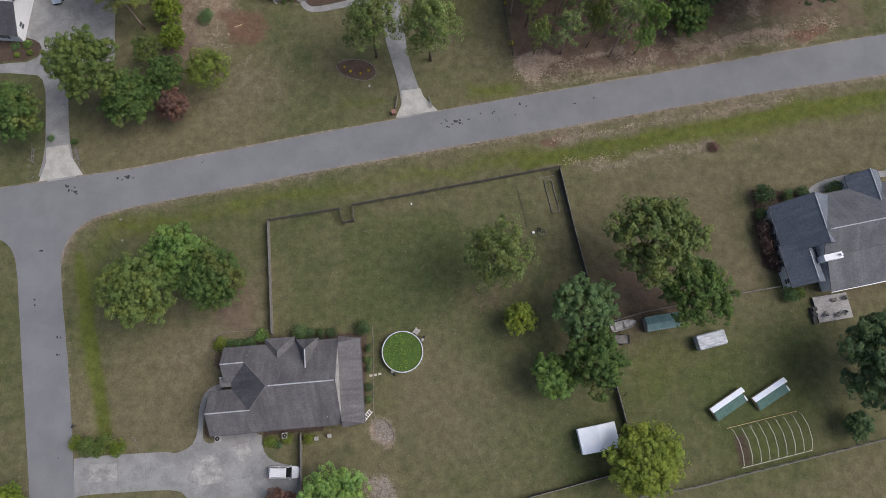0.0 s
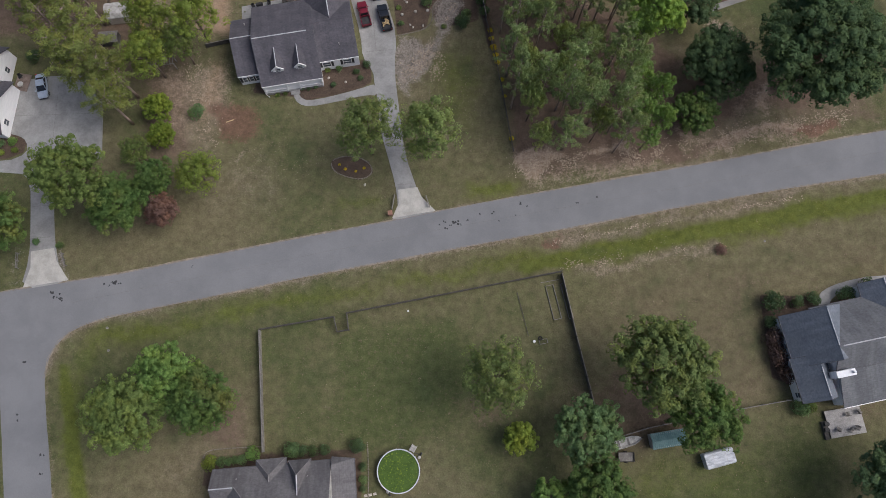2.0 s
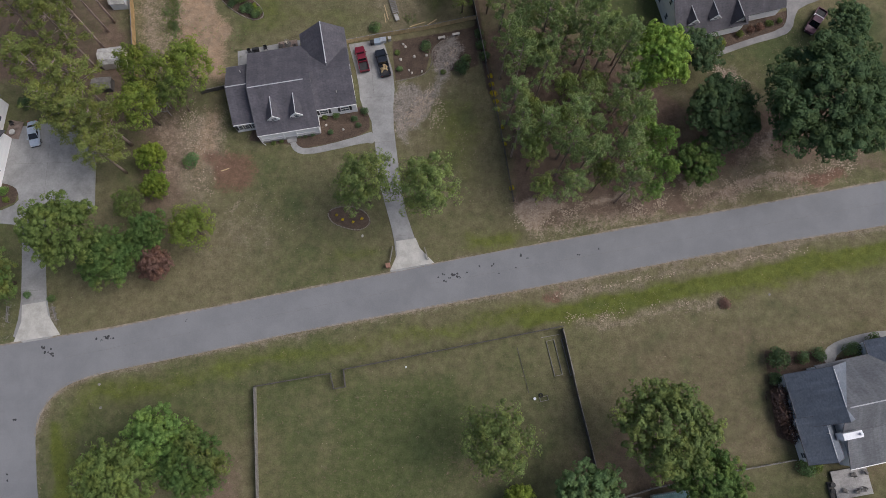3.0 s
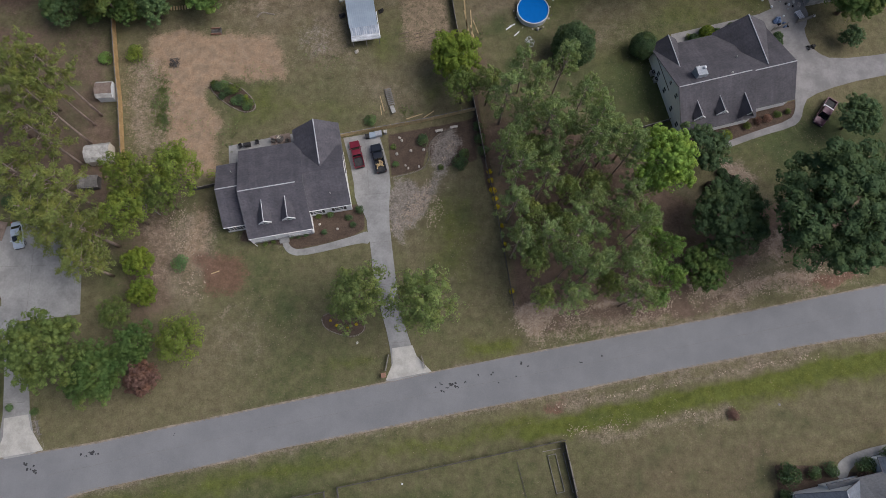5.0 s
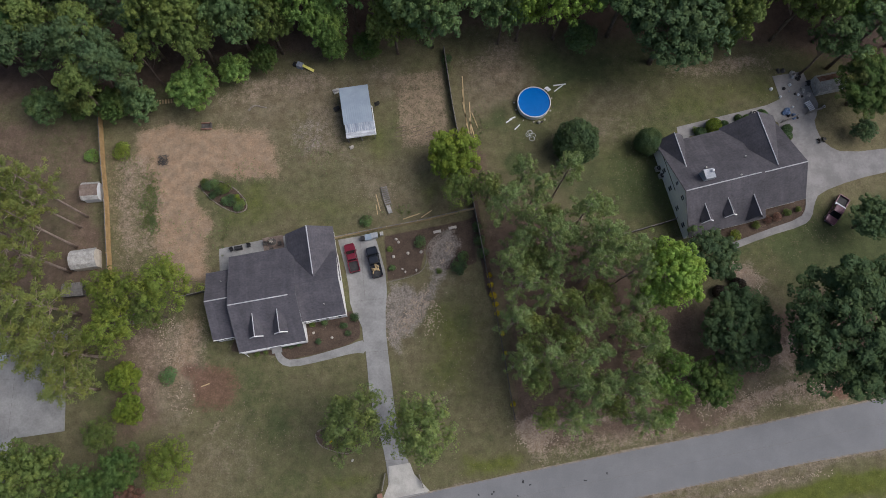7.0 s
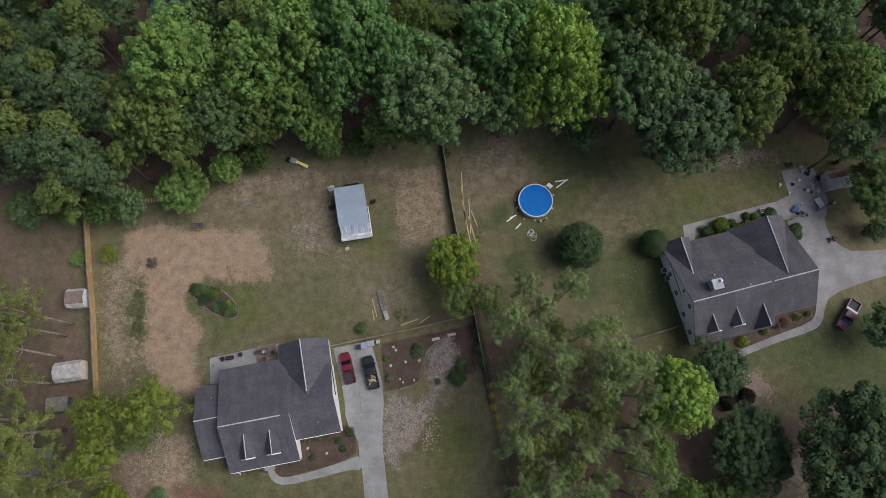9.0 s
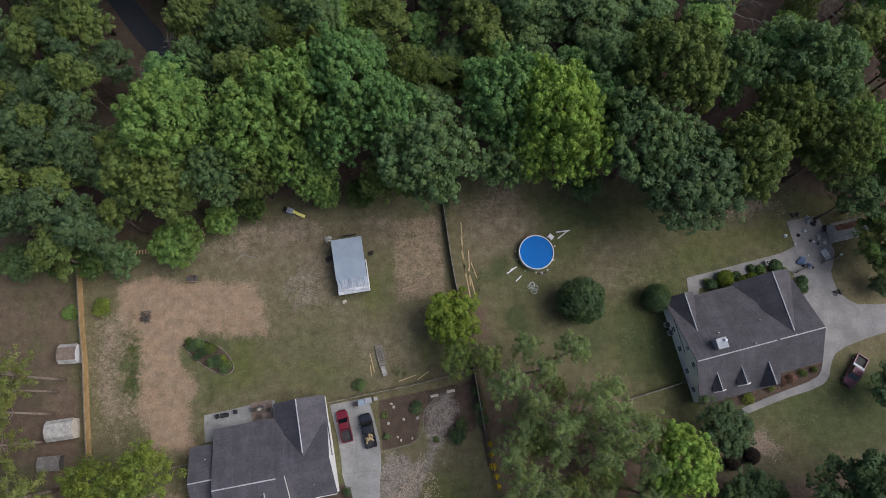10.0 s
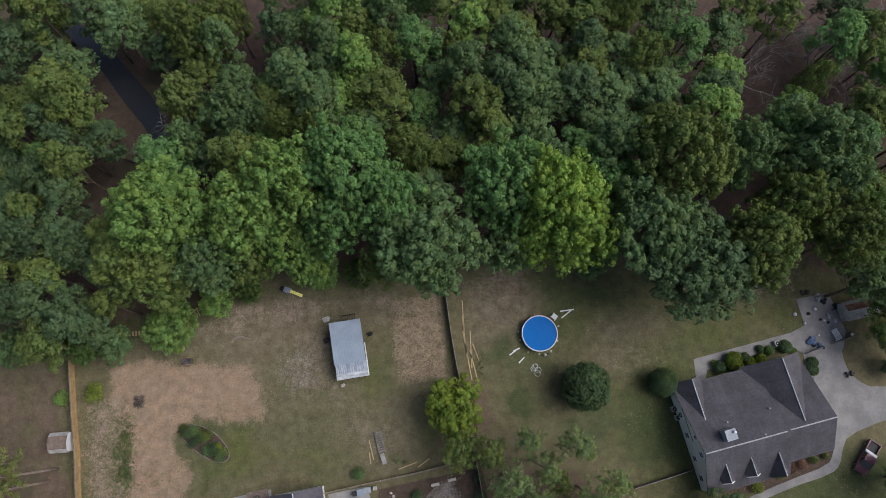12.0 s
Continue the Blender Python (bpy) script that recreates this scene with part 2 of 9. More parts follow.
def ground_material():
    k = Nodes("ground_cover")
    at = k.where(True)
    n_big, n_mid, n_fine = k.noise(0.06, 4, 0.6, at), k.noise(0.42, 5, 0.7, at), k.noise(4.2, 5, 0.8, at)
    n_clump = k.noise(1.5, 5, 0.75, at)
    ragged = k.math("MULTIPLY_ADD", k.math("ADD", n_mid, k.math("ADD", n_clump, n_fine)), 0.62, -0.93)

    def cover(name, lo=0.25, hi=0.75, rag=1.3):
        return k.ramp(k.math("MULTIPLY_ADD", ragged, rag, k.attr(name)), lo, hi)

    dry, green = (0.193, 0.170, 0.098), (0.104, 0.124, 0.048)
    f = k.ramp(k.math("ADD", k.math("MULTIPLY_ADD", k.attr("green"), 0.5, -0.12), k.math("ADD", k.math("MULTIPLY", n_big, 0.5), k.math("ADD", k.math("MULTIPLY", n_mid, 0.6), k.math("MULTIPLY", n_clump, 0.35)))), 0.62, 1.14)
    col = k.mix(f, dry, green)
    col = k.mix(k.ramp(n_clump, 0.51, 0.66, 0, 0.62), col, (0.176, 0.147, 0.096))
    col = k.mix(k.ramp(n_clump, 0.47, 0.34, 0, 0.42), col, (0.092, 0.102, 0.046))
    col = k.mix(k.math("MULTIPLY", cover("straw", 0.2, 0.95, 1.1), 0.75), col, k.mix(k.ramp(k.math("ADD", k.math("MULTIPLY", n_fine, 0.4), k.math("MULTIPLY", n_clump, 0.6)), 0.4, 0.62), (0.205, 0.162, 0.118), (0.345, 0.282, 0.222)))
    col = k.mix(k.math("MULTIPLY", cover("bare", 0.1, 1.0, 0.8), 0.8), col, k.mix(k.ramp(n_mid, 0.32, 0.68), (0.188, 0.153, 0.100), (0.266, 0.223, 0.154)))
    col = k.mix(cover("litter", 0.2, 0.8), col, k.mix(n_clump, (0.130, 0.092, 0.068), (0.230, 0.168, 0.126)))
    # the litter again, darkened for the shade under the woods
    col = k.mix(cover("shaded_litter", 0.2, 0.8), col, k.mix(n_clump, (0.082, 0.059, 0.049), (0.150, 0.108, 0.088)))
    col = k.mix(k.math("MULTIPLY", cover("lush", 0.15, 0.9, 0.8), 0.85), col, k.mix(n_mid, (0.096, 0.134, 0.032), (0.150, 0.164, 0.022)))
    # darker green: deep grass, and in places shade put into the colour
    col = k.mix(k.math("MULTIPLY", cover("dark_grass_and_shade", 0.1, 0.95, 0.7), 0.8), col, k.mix(n_mid, (0.068, 0.096, 0.042), (0.094, 0.114, 0.046)))
    col = k.mix(cover("dirt", 0.2, 0.85, 1.9), col, k.mix(k.ramp(k.math("ADD", k.math("MULTIPLY", n_mid, 0.6), k.math("MULTIPLY", n_clump, 0.4)), 0.36, 0.64), (0.405, 0.282, 0.186), (0.335, 0.258, 0.182)))
    col = k.mix(k.math("MULTIPLY", cover("sand", 0.2, 0.8, 1.5), 0.9), col, k.mix(k.ramp(n_clump, 0.4, 0.6), (0.335, 0.252, 0.186), (0.430, 0.342, 0.268)))
    col = k.mix(k.math("MULTIPLY", cover("clay", 0.25, 0.85, 2.1), 0.8), col, k.mix(n_clump, (0.140, 0.080, 0.060), (0.245, 0.140, 0.098)))
    col = k.mix(cover("mulch", 0.36, 0.62, 0.7), col, k.mix(n_fine, (0.080, 0.060, 0.046), (0.148, 0.108, 0.082)))
    col = k.mix(k.math("MULTIPLY", cover("gravel", 0.25, 0.85, 1.7), 0.85), col, k.mix(k.ramp(k.math("ADD", k.math("MULTIPLY", n_fine, 0.5), k.math("MULTIPLY", n_clump, 0.5)), 0.4, 0.6), (0.190, 0.166, 0.145), (0.38, 0.335, 0.295)))
    speck = k.math("ADD", k.math("MULTIPLY_ADD", n_fine, 0.9, 0.05), k.math("MULTIPLY_ADD", k.noise(0.7, 4, 0.65, at), 0.9, -0.17))
    col = k.mix(1.0, col, k.grey(k.math("MAXIMUM", speck, 0.25)), "MULTIPLY")
    k.bump(k.math("ADD", n_fine, k.math("MULTIPLY", n_clump, 2.0)), 0.7, 0.08)
    k.bsdf.inputs["Specular IOR Level"].default_value = 0.1
    return k.done(col, 0.95)


def shingles(name, c1, c2, stain=0.3):
    """Asphalt shingles: courses, tabs and long water streaks."""
    k = Nodes(name)
    at = k.where()
    sep = k.n.new("ShaderNodeSeparateXYZ")
    k.l.new(at, sep.inputs[0])
    tabs = k.noise(2.4, 2, 0.6, at, (1.0, 1.0, 2.5))
    big = k.noise(0.35, 4, 0.6, at)
    geo = k.n.new("ShaderNodeNewGeometry")
    along = k.n.new("ShaderNodeVectorMath")
    along.operation = "CROSS_PRODUCT"
    k.l.new(geo.outputs["True Normal"], along.inputs[0])
    along.inputs[1].default_value = (0, 0, 1)
    unit, run, spot = k.n.new("ShaderNodeVectorMath"), k.n.new("ShaderNodeVectorMath"), k.n.new("ShaderNodeCombineXYZ")
    unit.operation, run.operation = "NORMALIZE", "DOT_PRODUCT"
    k.l.new(along.outputs[0], unit.inputs[0])
    k.l.new(unit.outputs[0], run.inputs[0])
    k.l.new(geo.outputs["Position"], run.inputs[1])
    k.l.new(run.outputs["Value"], spot.inputs[0])
    k.l.new(k.math("MULTIPLY", sep.outputs[2], 0.22), spot.inputs[1])
    streak = k.noise(1.5, 4, 0.65, spot.outputs[0])
    wet = k.ramp(k.noise(0.45, 3, 0.6, spot.outputs[0]), 0.44, 0.6)
    course = k.math("FRACT", k.math("MULTIPLY", sep.outputs[2], 9.0))
    col = k.mix(k.ramp(big, 0.3, 0.7), c1, c2)
    v = k.math("ADD", k.math("MULTIPLY", tabs, 0.8), k.math("ADD", k.math("MULTIPLY", streak, 0.75), k.math("MULTIPLY", course, 0.12)))
    col = k.mix(1.0, col, k.grey(k.math("ADD", v, 0.17)), "MULTIPLY")
    col = k.mix(k.math("MULTIPLY", wet, k.ramp(streak, 0.35, 0.6, 0.0, stain)), col, tuple(c * 0.45 for c in c1))
    k.bump(k.math("ADD", course, tabs), 0.35, 0.02)
    return k.done(col, 0.85)


def glassy(name, color, rough=0.08, gloss=0.6):
    k = Nodes(name)
    k.bsdf.inputs["Specular IOR Level"].default_value = gloss
    n = k.noise(1.5, 3, 0.5, k.where())
    return k.done(k.mix(n, color, tuple(c * 0.8 for c in color)), rough)


def car_paint(name, color, metal=0.25):
    k = Nodes(name)
    n = k.noise(3.0, 4, 0.6, k.where())
    k.bsdf.inputs["Coat Weight"].default_value = 0.25
    return k.done(k.mix(k.ramp(n, 0.3, 0.7), color, tuple(c * 0.85 for c in color)), 0.35, metal)


M = {}
M["ground"] = ground_material()
M["asphalt"] = surface("asphalt", (0.185, 0.189, 0.197), (0.218, 0.222, 0.229), 0.16, 6.0, 0.9, 0.3, vary=0.2, world=True)
M["tar"] = surface("tar", (0.03, 0.03, 0.035), (0.05, 0.05, 0.05), 1.5, 9.0, 0.7, 0.2, world=True)
M["concrete"] = surface("concrete", (0.205, 0.203, 0.199), (0.295, 0.293, 0.285), 0.3, 3.0, 0.85, 0.2, vary=0.26, world=True)
M["new_concrete"] = surface("pale_concrete", (0.340, 0.330, 0.300), (0.470, 0.455, 0.420), 0.5, 6.0, 0.85, 0.2, vary=0.18, world=True)
M["gravel"] = surface("shoulder_gravel", (0.165, 0.138, 0.100), (0.290, 0.245, 0.190), 0.9, 5.0, 0.95, 0.5, vary=0.45, world=True)
M["bleached_concrete"] = surface("bleached_concrete", (0.225, 0.220, 0.210), (0.400, 0.390, 0.370), 0.7, 3.0, 0.85, 0.2, vary=0.3, world=True)
M["old_concrete"] = surface("stained_concrete", (0.196, 0.190, 0.188), (0.284, 0.275, 0.270), 0.3, 3.0, 0.85, 0.2, vary=0.2, world=True)
M["joint"] = surface("joint", (0.13, 0.125, 0.115), (0.20, 0.19, 0.175), 1.5, 8.0, 0.95, 0.2, world=True)
M["roof_grey"] = shingles("shingles_grey", (0.125, 0.120, 0.125), (0.163, 0.156, 0.160), 0.55)
M["roof_slate"] = shingles("shingles_slate", (0.077, 0.074, 0.087), (0.106, 0.101, 0.116))
M["roof_brown"] = shingles("shingles_brown", (0.073, 0.070, 0.080), (0.101, 0.096, 0.108))
M["roof_blue"] = shingles("shingles_blue", (0.126, 0.146, 0.178), (0.166, 0.186, 0.218))
M["roof_pale"] = shingles("shingles_pale", (0.118, 0.124, 0.135), (0.158, 0.162, 0.172))
M["dull_cap"] = surface("dull_ridge_cap", (0.17, 0.165, 0.165), (0.25, 0.245, 0.245), 0.8, 6.0, 0.8, 0.15)
M["cap"] = surface("ridge_cap", (0.40, 0.40, 0.43), (0.58, 0.58, 0.60), 0.8, 6.0, 0.8, 0.15)
M["trim"] = surface("white_trim", (0.76, 0.76, 0.76), (0.86, 0.86, 0.86), 0.7, 6.0, 0.6, 0.1, vary=0.1)
M["edge"] = surface("roof_edge_metal", (0.072, 0.072, 0.080), (0.115, 0.115, 0.125), 0.8, 6.0, 0.7, 0.1)
M["siding"] = surface("pale_siding", (0.80, 0.81, 0.83), (0.88, 0.88, 0.89), 0.5, 5.0, 0.7, 0.15, vary=0.12, stretch=(1, 1, 6))
M["brick"] = surface("brick_wall", (0.24, 0.13, 0.095), (0.32, 0.19, 0.14), 0.8, 9.0, 0.9, 0.3)
# pane colour lifted towards blue: reflected sky painted into the glass
M["pane"] = glassy("window_pane", (0.10, 0.115, 0.135))
M["shutter"] = surface("black_shutter", (0.025, 0.025, 0.03), (0.04, 0.04, 0.045), 1.0, 8.0, 0.6, 0.1)
M["bark"] = surface("bark", (0.10, 0.075, 0.055), (0.19, 0.15, 0.12), 1.2, 6.0, 0.95, 0.6)
M["pine_bark"] = surface("pine_bark", (0.22, 0.165, 0.135), (0.38, 0.31, 0.265), 1.0, 6.0, 0.95, 0.6)
M["leaf_weed"] = foliage("leaf_weed", (0.101, 0.140, 0.060), (0.202, 0.270, 0.110))
M["grey_bark"] = surface("dead_bark", (0.22, 0.20, 0.19), (0.34, 0.32, 0.30), 1.0, 6.0, 0.95, 0.4)
M["leaf_oak"] = foliage("leaf_oak", (0.061, 0.111, 0.048), (0.187, 0.290, 0.123))
M["leaf_poplar"] = foliage("leaf_poplar", (0.084, 0.162, 0.042), (0.264, 0.412, 0.118))
M["leaf_dark"] = foliage("leaf_dark", (0.041, 0.079, 0.038), (0.142, 0.216, 0.102))
M["leaf_evergreen"] = foliage("leaf_evergreen", (0.034, 0.066, 0.030), (0.116, 0.180, 0.080))
M["leaf_blue"] = foliage("leaf_blue", (0.061, 0.134, 0.047), (0.198, 0.350, 0.120))
M["leaf_deep"] = foliage("leaf_deep", (0.039, 0.083, 0.025), (0.145, 0.225, 0.068), (0.204, 0.212, 0.072))
M["leaf_olive"] = foliage("leaf_olive", (0.076, 0.112, 0.036), (0.200, 0.276, 0.082))
M["leaf_moss"] = foliage("leaf_moss", (0.094, 0.138, 0.050), (0.242, 0.316, 0.108))
M["leaf_sage"] = foliage("leaf_sage", (0.13, 0.182, 0.062), (0.315, 0.4, 0.135))
M["leaf_canary"] = foliage("leaf_canary", (0.130, 0.185, 0.030), (0.330, 0.420, 0.080))
M["leaf_lime"] = foliage("leaf_lime", (0.098, 0.142, 0.028), (0.24, 0.31, 0.066))
M["leaf_umber"] = foliage("leaf_umber", (0.020, 0.018, 0.016), (0.070, 0.055, 0.048))
M["leaf_fresh"] = foliage("leaf_fresh", (0.116, 0.200, 0.040), (0.322, 0.482, 0.104))
M["leaf_gold"] = foliage("leaf_gold", (0.092, 0.140, 0.022), (0.235, 0.325, 0.055))
M["leaf_wine"] = foliage("leaf_wine", (0.058, 0.040, 0.040), (0.150, 0.108, 0.098))
M["leaf_plum"] = foliage("leaf_plum", (0.112, 0.062, 0.054), (0.285, 0.182, 0.148))
M["needle"] = foliage("pine_needle", (0.126, 0.184, 0.074), (0.304, 0.406, 0.168))
M["needle_olive"] = foliage("pine_needle_olive", (0.108, 0.134, 0.042), (0.265, 0.315, 0.098))
M["flower"] = foliage("yellow_bloom", (0.312, 0.250, 0.013), (0.750, 0.625, 0.037))
M["old_wood"] = surface("weathered_wood", (0.15, 0.14, 0.13), (0.26, 0.245, 0.225), 0.9, 7.0, 0.9, 0.4)
M["dark_wood"] = surface("dark_wood", (0.060, 0.056, 0.052), (0.115, 0.105, 0.095), 0.9, 7.0, 0.9, 0.4)
M["new_wood"] = surface("new_pine_boards", (0.31, 0.205, 0.095), (0.43, 0.300, 0.150), 0.7, 7.0, 0.85, 0.3)
M["tan_wood"] = surface("tan_boards", (0.42, 0.31, 0.165), (0.56, 0.44, 0.26), 0.7, 7.0, 0.85, 0.3)
M["steel"] = surface("galvanised_sheet", (0.250, 0.305, 0.370), (0.300, 0.355, 0.420), 0.4, 4.0, 0.65, 0.05, metal=0.1, vary=0.12)
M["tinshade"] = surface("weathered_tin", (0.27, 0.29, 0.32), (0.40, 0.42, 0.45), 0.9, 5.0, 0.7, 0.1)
M["old_steel"] = surface("streaked_sheet", (0.20, 0.24, 0.30), (0.42, 0.45, 0.50), 1.6, 5.0, 0.8, 0.1, metal=0.0, stretch=(2.2, 0.35, 1))
M["rust"] = surface("rusty_sheet", (0.22, 0.10, 0.065), (0.34, 0.22, 0.17), 0.9, 5.0, 0.8, 0.2, metal=0.1)
M["white_sheet"] = surface("white_sheet", (0.66, 0.68, 0.72), (0.80, 0.81, 0.83), 0.8, 4.0, 0.5, 0.08, vary=0.08)
M["tent_cloth"] = surface("tent_cloth", (0.84, 0.89, 0.96), (0.92, 0.95, 0.98), 0.6, 4.0, 0.6, 0.05, vary=0.06)
# soiled white; on the corner house's east gable it stands for shade
M["dirty_shaded_white"] = surface("dirty_shaded_white", (0.30, 0.29, 0.27), (0.50, 0.49, 0.47), 1.3, 5.0, 0.7, 0.2)
M["worn_white"] = surface("worn_white", (0.30, 0.32, 0.35), (0.58, 0.60, 0.63), 1.1, 5.0, 0.6, 0.1, stretch=(0.6, 2.2, 1))
M["cream"] = surface("cream_siding", (0.52, 0.47, 0.39), (0.66, 0.60, 0.52), 0.9, 5.0, 0.8, 0.15)
M["dry_leaf"] = surface("dry_leaf", (0.19, 0.150, 0.108), (0.32, 0.262, 0.200), 0.5, 6.0, 0.9, 0.1, world=True)
M["chip"] = surface("bark_chip", (0.25, 0.195, 0.142), (0.40, 0.325, 0.250), 0.6, 6.0, 0.9, 0.1, world=True)
M["tan_roof"] = surface("brown_shed_roof", (0.16, 0.12, 0.10), (0.24, 0.19, 0.16), 1.2, 7.0, 0.9, 0.3)
M["green_sheet"] = surface("green_sheet", (0.060, 0.125, 0.108), (0.092, 0.165, 0.140), 0.8, 5.0, 0.55, 0.1)
M["teal_sheet"] = surface("teal_sheet", (0.11, 0.20, 0.20), (0.17, 0.27, 0.26), 0.8, 5.0, 0.55, 0.1)
M["pipe"] = surface("pale_pipe", (0.50, 0.47, 0.40), (0.62, 0.59, 0.52), 1.0, 6.0, 0.6, 0.1)
M["blue_water"] = glassy("pool_water_blue", (0.010, 0.150, 0.520), 0.12, 0.2)
M["green_water"] = surface("pool_water_green", (0.047, 0.087, 0.012), (0.068, 0.116, 0.018), 0.8, 5.0, 0.3, 0.05)
M["vinyl"] = surface("pale_vinyl", (0.52, 0.56, 0.60), (0.66, 0.69, 0.72), 0.8, 5.0, 0.5, 0.08, vary=0.1)
M["rubber"] = surface("rubber", (0.018, 0.018, 0.018), (0.035, 0.033, 0.03), 2.0, 12.0, 0.85, 0.2)
M["rim"] = surface("alloy_rim", (0.38, 0.38, 0.39), (0.5, 0.5, 0.5), 2.0, 9.0, 0.4, 0.05, metal=0.7)
M["black_plastic"] = surface("black_plastic", (0.02, 0.02, 0.022), (0.04, 0.04, 0.042), 1.5, 8.0, 0.6, 0.1)
M["wet_track"] = glassy("wet_track", (0.040, 0.045, 0.055), 0.22, 0.5)
M["tinted"] = glassy("car_glass", (0.012, 0.014, 0.018), 0.05, 0.8)
M["grey_deck"] = surface("grey_deck", (0.27, 0.26, 0.25), (0.40, 0.385, 0.37), 0.9, 6.0, 0.85, 0.2)
M["fieldstone"] = surface("fieldstone", (0.17, 0.15, 0.125), (0.28, 0.25, 0.21), 1.5, 6.0, 0.9, 0.4)
M["stone"] = surface("pale_stone", (0.38, 0.35, 0.31), (0.55, 0.51, 0.46), 1.5, 6.0, 0.9, 0.4)
M["lamp_red"] = surface("red_lens", (0.30, 0.02, 0.02), (0.40, 0.03, 0.03), 2.0, 8.0, 0.3, 0.05)
M["lamp_clear"] = surface("clear_lens", (0.60, 0.60, 0.60), (0.75, 0.75, 0.75), 2.0, 8.0, 0.2, 0.05)
M["yellow_plastic"] = surface("yellow_plastic", (0.62, 0.58, 0.12), (0.75, 0.70, 0.20), 1.5, 6.0, 0.5, 0.08)
M["blue_tarp"] = surface("blue_tarp", (0.06, 0.10, 0.20), (0.14, 0.20, 0.32), 1.5, 6.0, 0.6, 0.3)

# ---- plan of the roads ----
ROAD_NORTH = [(-420, -14), (-120, 30.2), (-90, 35.4), (-70.3, 38.5), (-61.5, 39.9), (-52.7, 41.3), (-43.8, 43.2), (-34.9, 45.0), (-25.8, 46.9), (-16.6, 48.7), (-8.3, 50.3), (-0.9, 51.9), (11.4, 54.3), (20.9, 56.0), (30.5, 57.8), (40.3, 59.6), (50.1, 61.4), (65.0, 64.3), (76.9, 66.5), (120, 74), (420, 130)]
ROAD_SOUTH = [(420, 122), (120, 66.0), (75.7, 58.5), (59.1, 56.0), (39.7, 52.5), (20.6, 48.8), (1.9, 45.4), (-7.3, 43.6), (-16.4, 41.9), (-25.5, 40.1), (-34.4, 38.1), (-43.2, 36.3), (-53.7, 34.2), (-58.8, 32.5), (-61.3, 30.4), (-62.7, 27.5), (-62.9, 24.5)]
STREET_EAST = [(-61.9, 18.9), (-60.6, 12.6), (-59.4, 6.5), (-58.2, -0.3), (-57.2, -6.3), (-56, -14), (-50, -60), (-20, -260)]
STREET_WEST = [(-28, -262), (-57, -60), (-62.8, -14), (-64.0, -7.0), (-65.3, -0.3), (-66.6, 6.5), (-67.9, 13.5), (-69.2, 20.7), (-70.2, 25.5), (-71.6, 28.0), (-74.0, 29.3), (-90, 27.2), (-120, 22.4), (-420, -23)]

DITCH = [(-55.8, -30), (-53.0, -4.5), (-53.7, -0.3), (-55.0, 6.5), (-56.7, 13.5), (-57.9, 20.0), (-57.6, 26.0), (-55.6, 29.5), (-53.0, 31.0), (-47.2, 32.0), (-38.6, 34.1), (-29.7, 35.9), (-16.3, 38.1), (-2.7, 40.3), (9.1, 42.1), (16.9, 43.6), (26.7, 45.8), (38.5, 48.1), (50.5, 50.0), (60.6, 51.6), (77.8, 54.5), (120, 62)]

TRACK_A = [(51.5, 35.0), (60.6, 39.3), (68.2, 41.0), (76.6, 41.2)]
TRACK_B = [(50.5, 36.6), (60.5, 40.9), (69.9, 42.2), (76.6, 42.2), (100, 43)]

# ---- the ground: one sheet, fine where the place is, coarse out to the horizon ----
far = [95, 125, 180, 300, 600, 1200, 2500]
gx = np.array([-v for v in reversed(far)] + list(np.arange(-84, 86.01, 0.6)) + far)
gy = np.array([-2500, -1200, -600, -300, -120, -60, -35] + list(np.arange(-24, 180.01, 0.6)) + [192, 205, 240, 320, 600, 1200, 2500], float)
GX, GY = np.meshgrid(gx, gy)
PX, PY = GX.ravel(), GY.ravel()
wob_x = PX + 3.2 * (rough_noise(PX, PY, 7.0, 11) - 0.5) + 2.2 * (rough_noise(PX, PY, 2.2, 15) - 0.5)
wob_y = PY + 3.2 * (rough_noise(PX, PY, 7.0, 31) - 0.5) + 2.2 * (rough_noise(PX, PY, 2.2, 35) - 0.5)
cover = {}
n8, n25 = rough_noise(PX, PY, 8.0, 51), rough_noise(PX, PY, 25.0, 61)
both_edges = np.minimum(edge_distance(PX, PY, ROAD_NORTH, False), edge_distance(PX, PY, ROAD_SOUTH + STREET_EAST, False))
verge_sand = np.clip(0.9 - both_edges / 0.8, 0, 1)

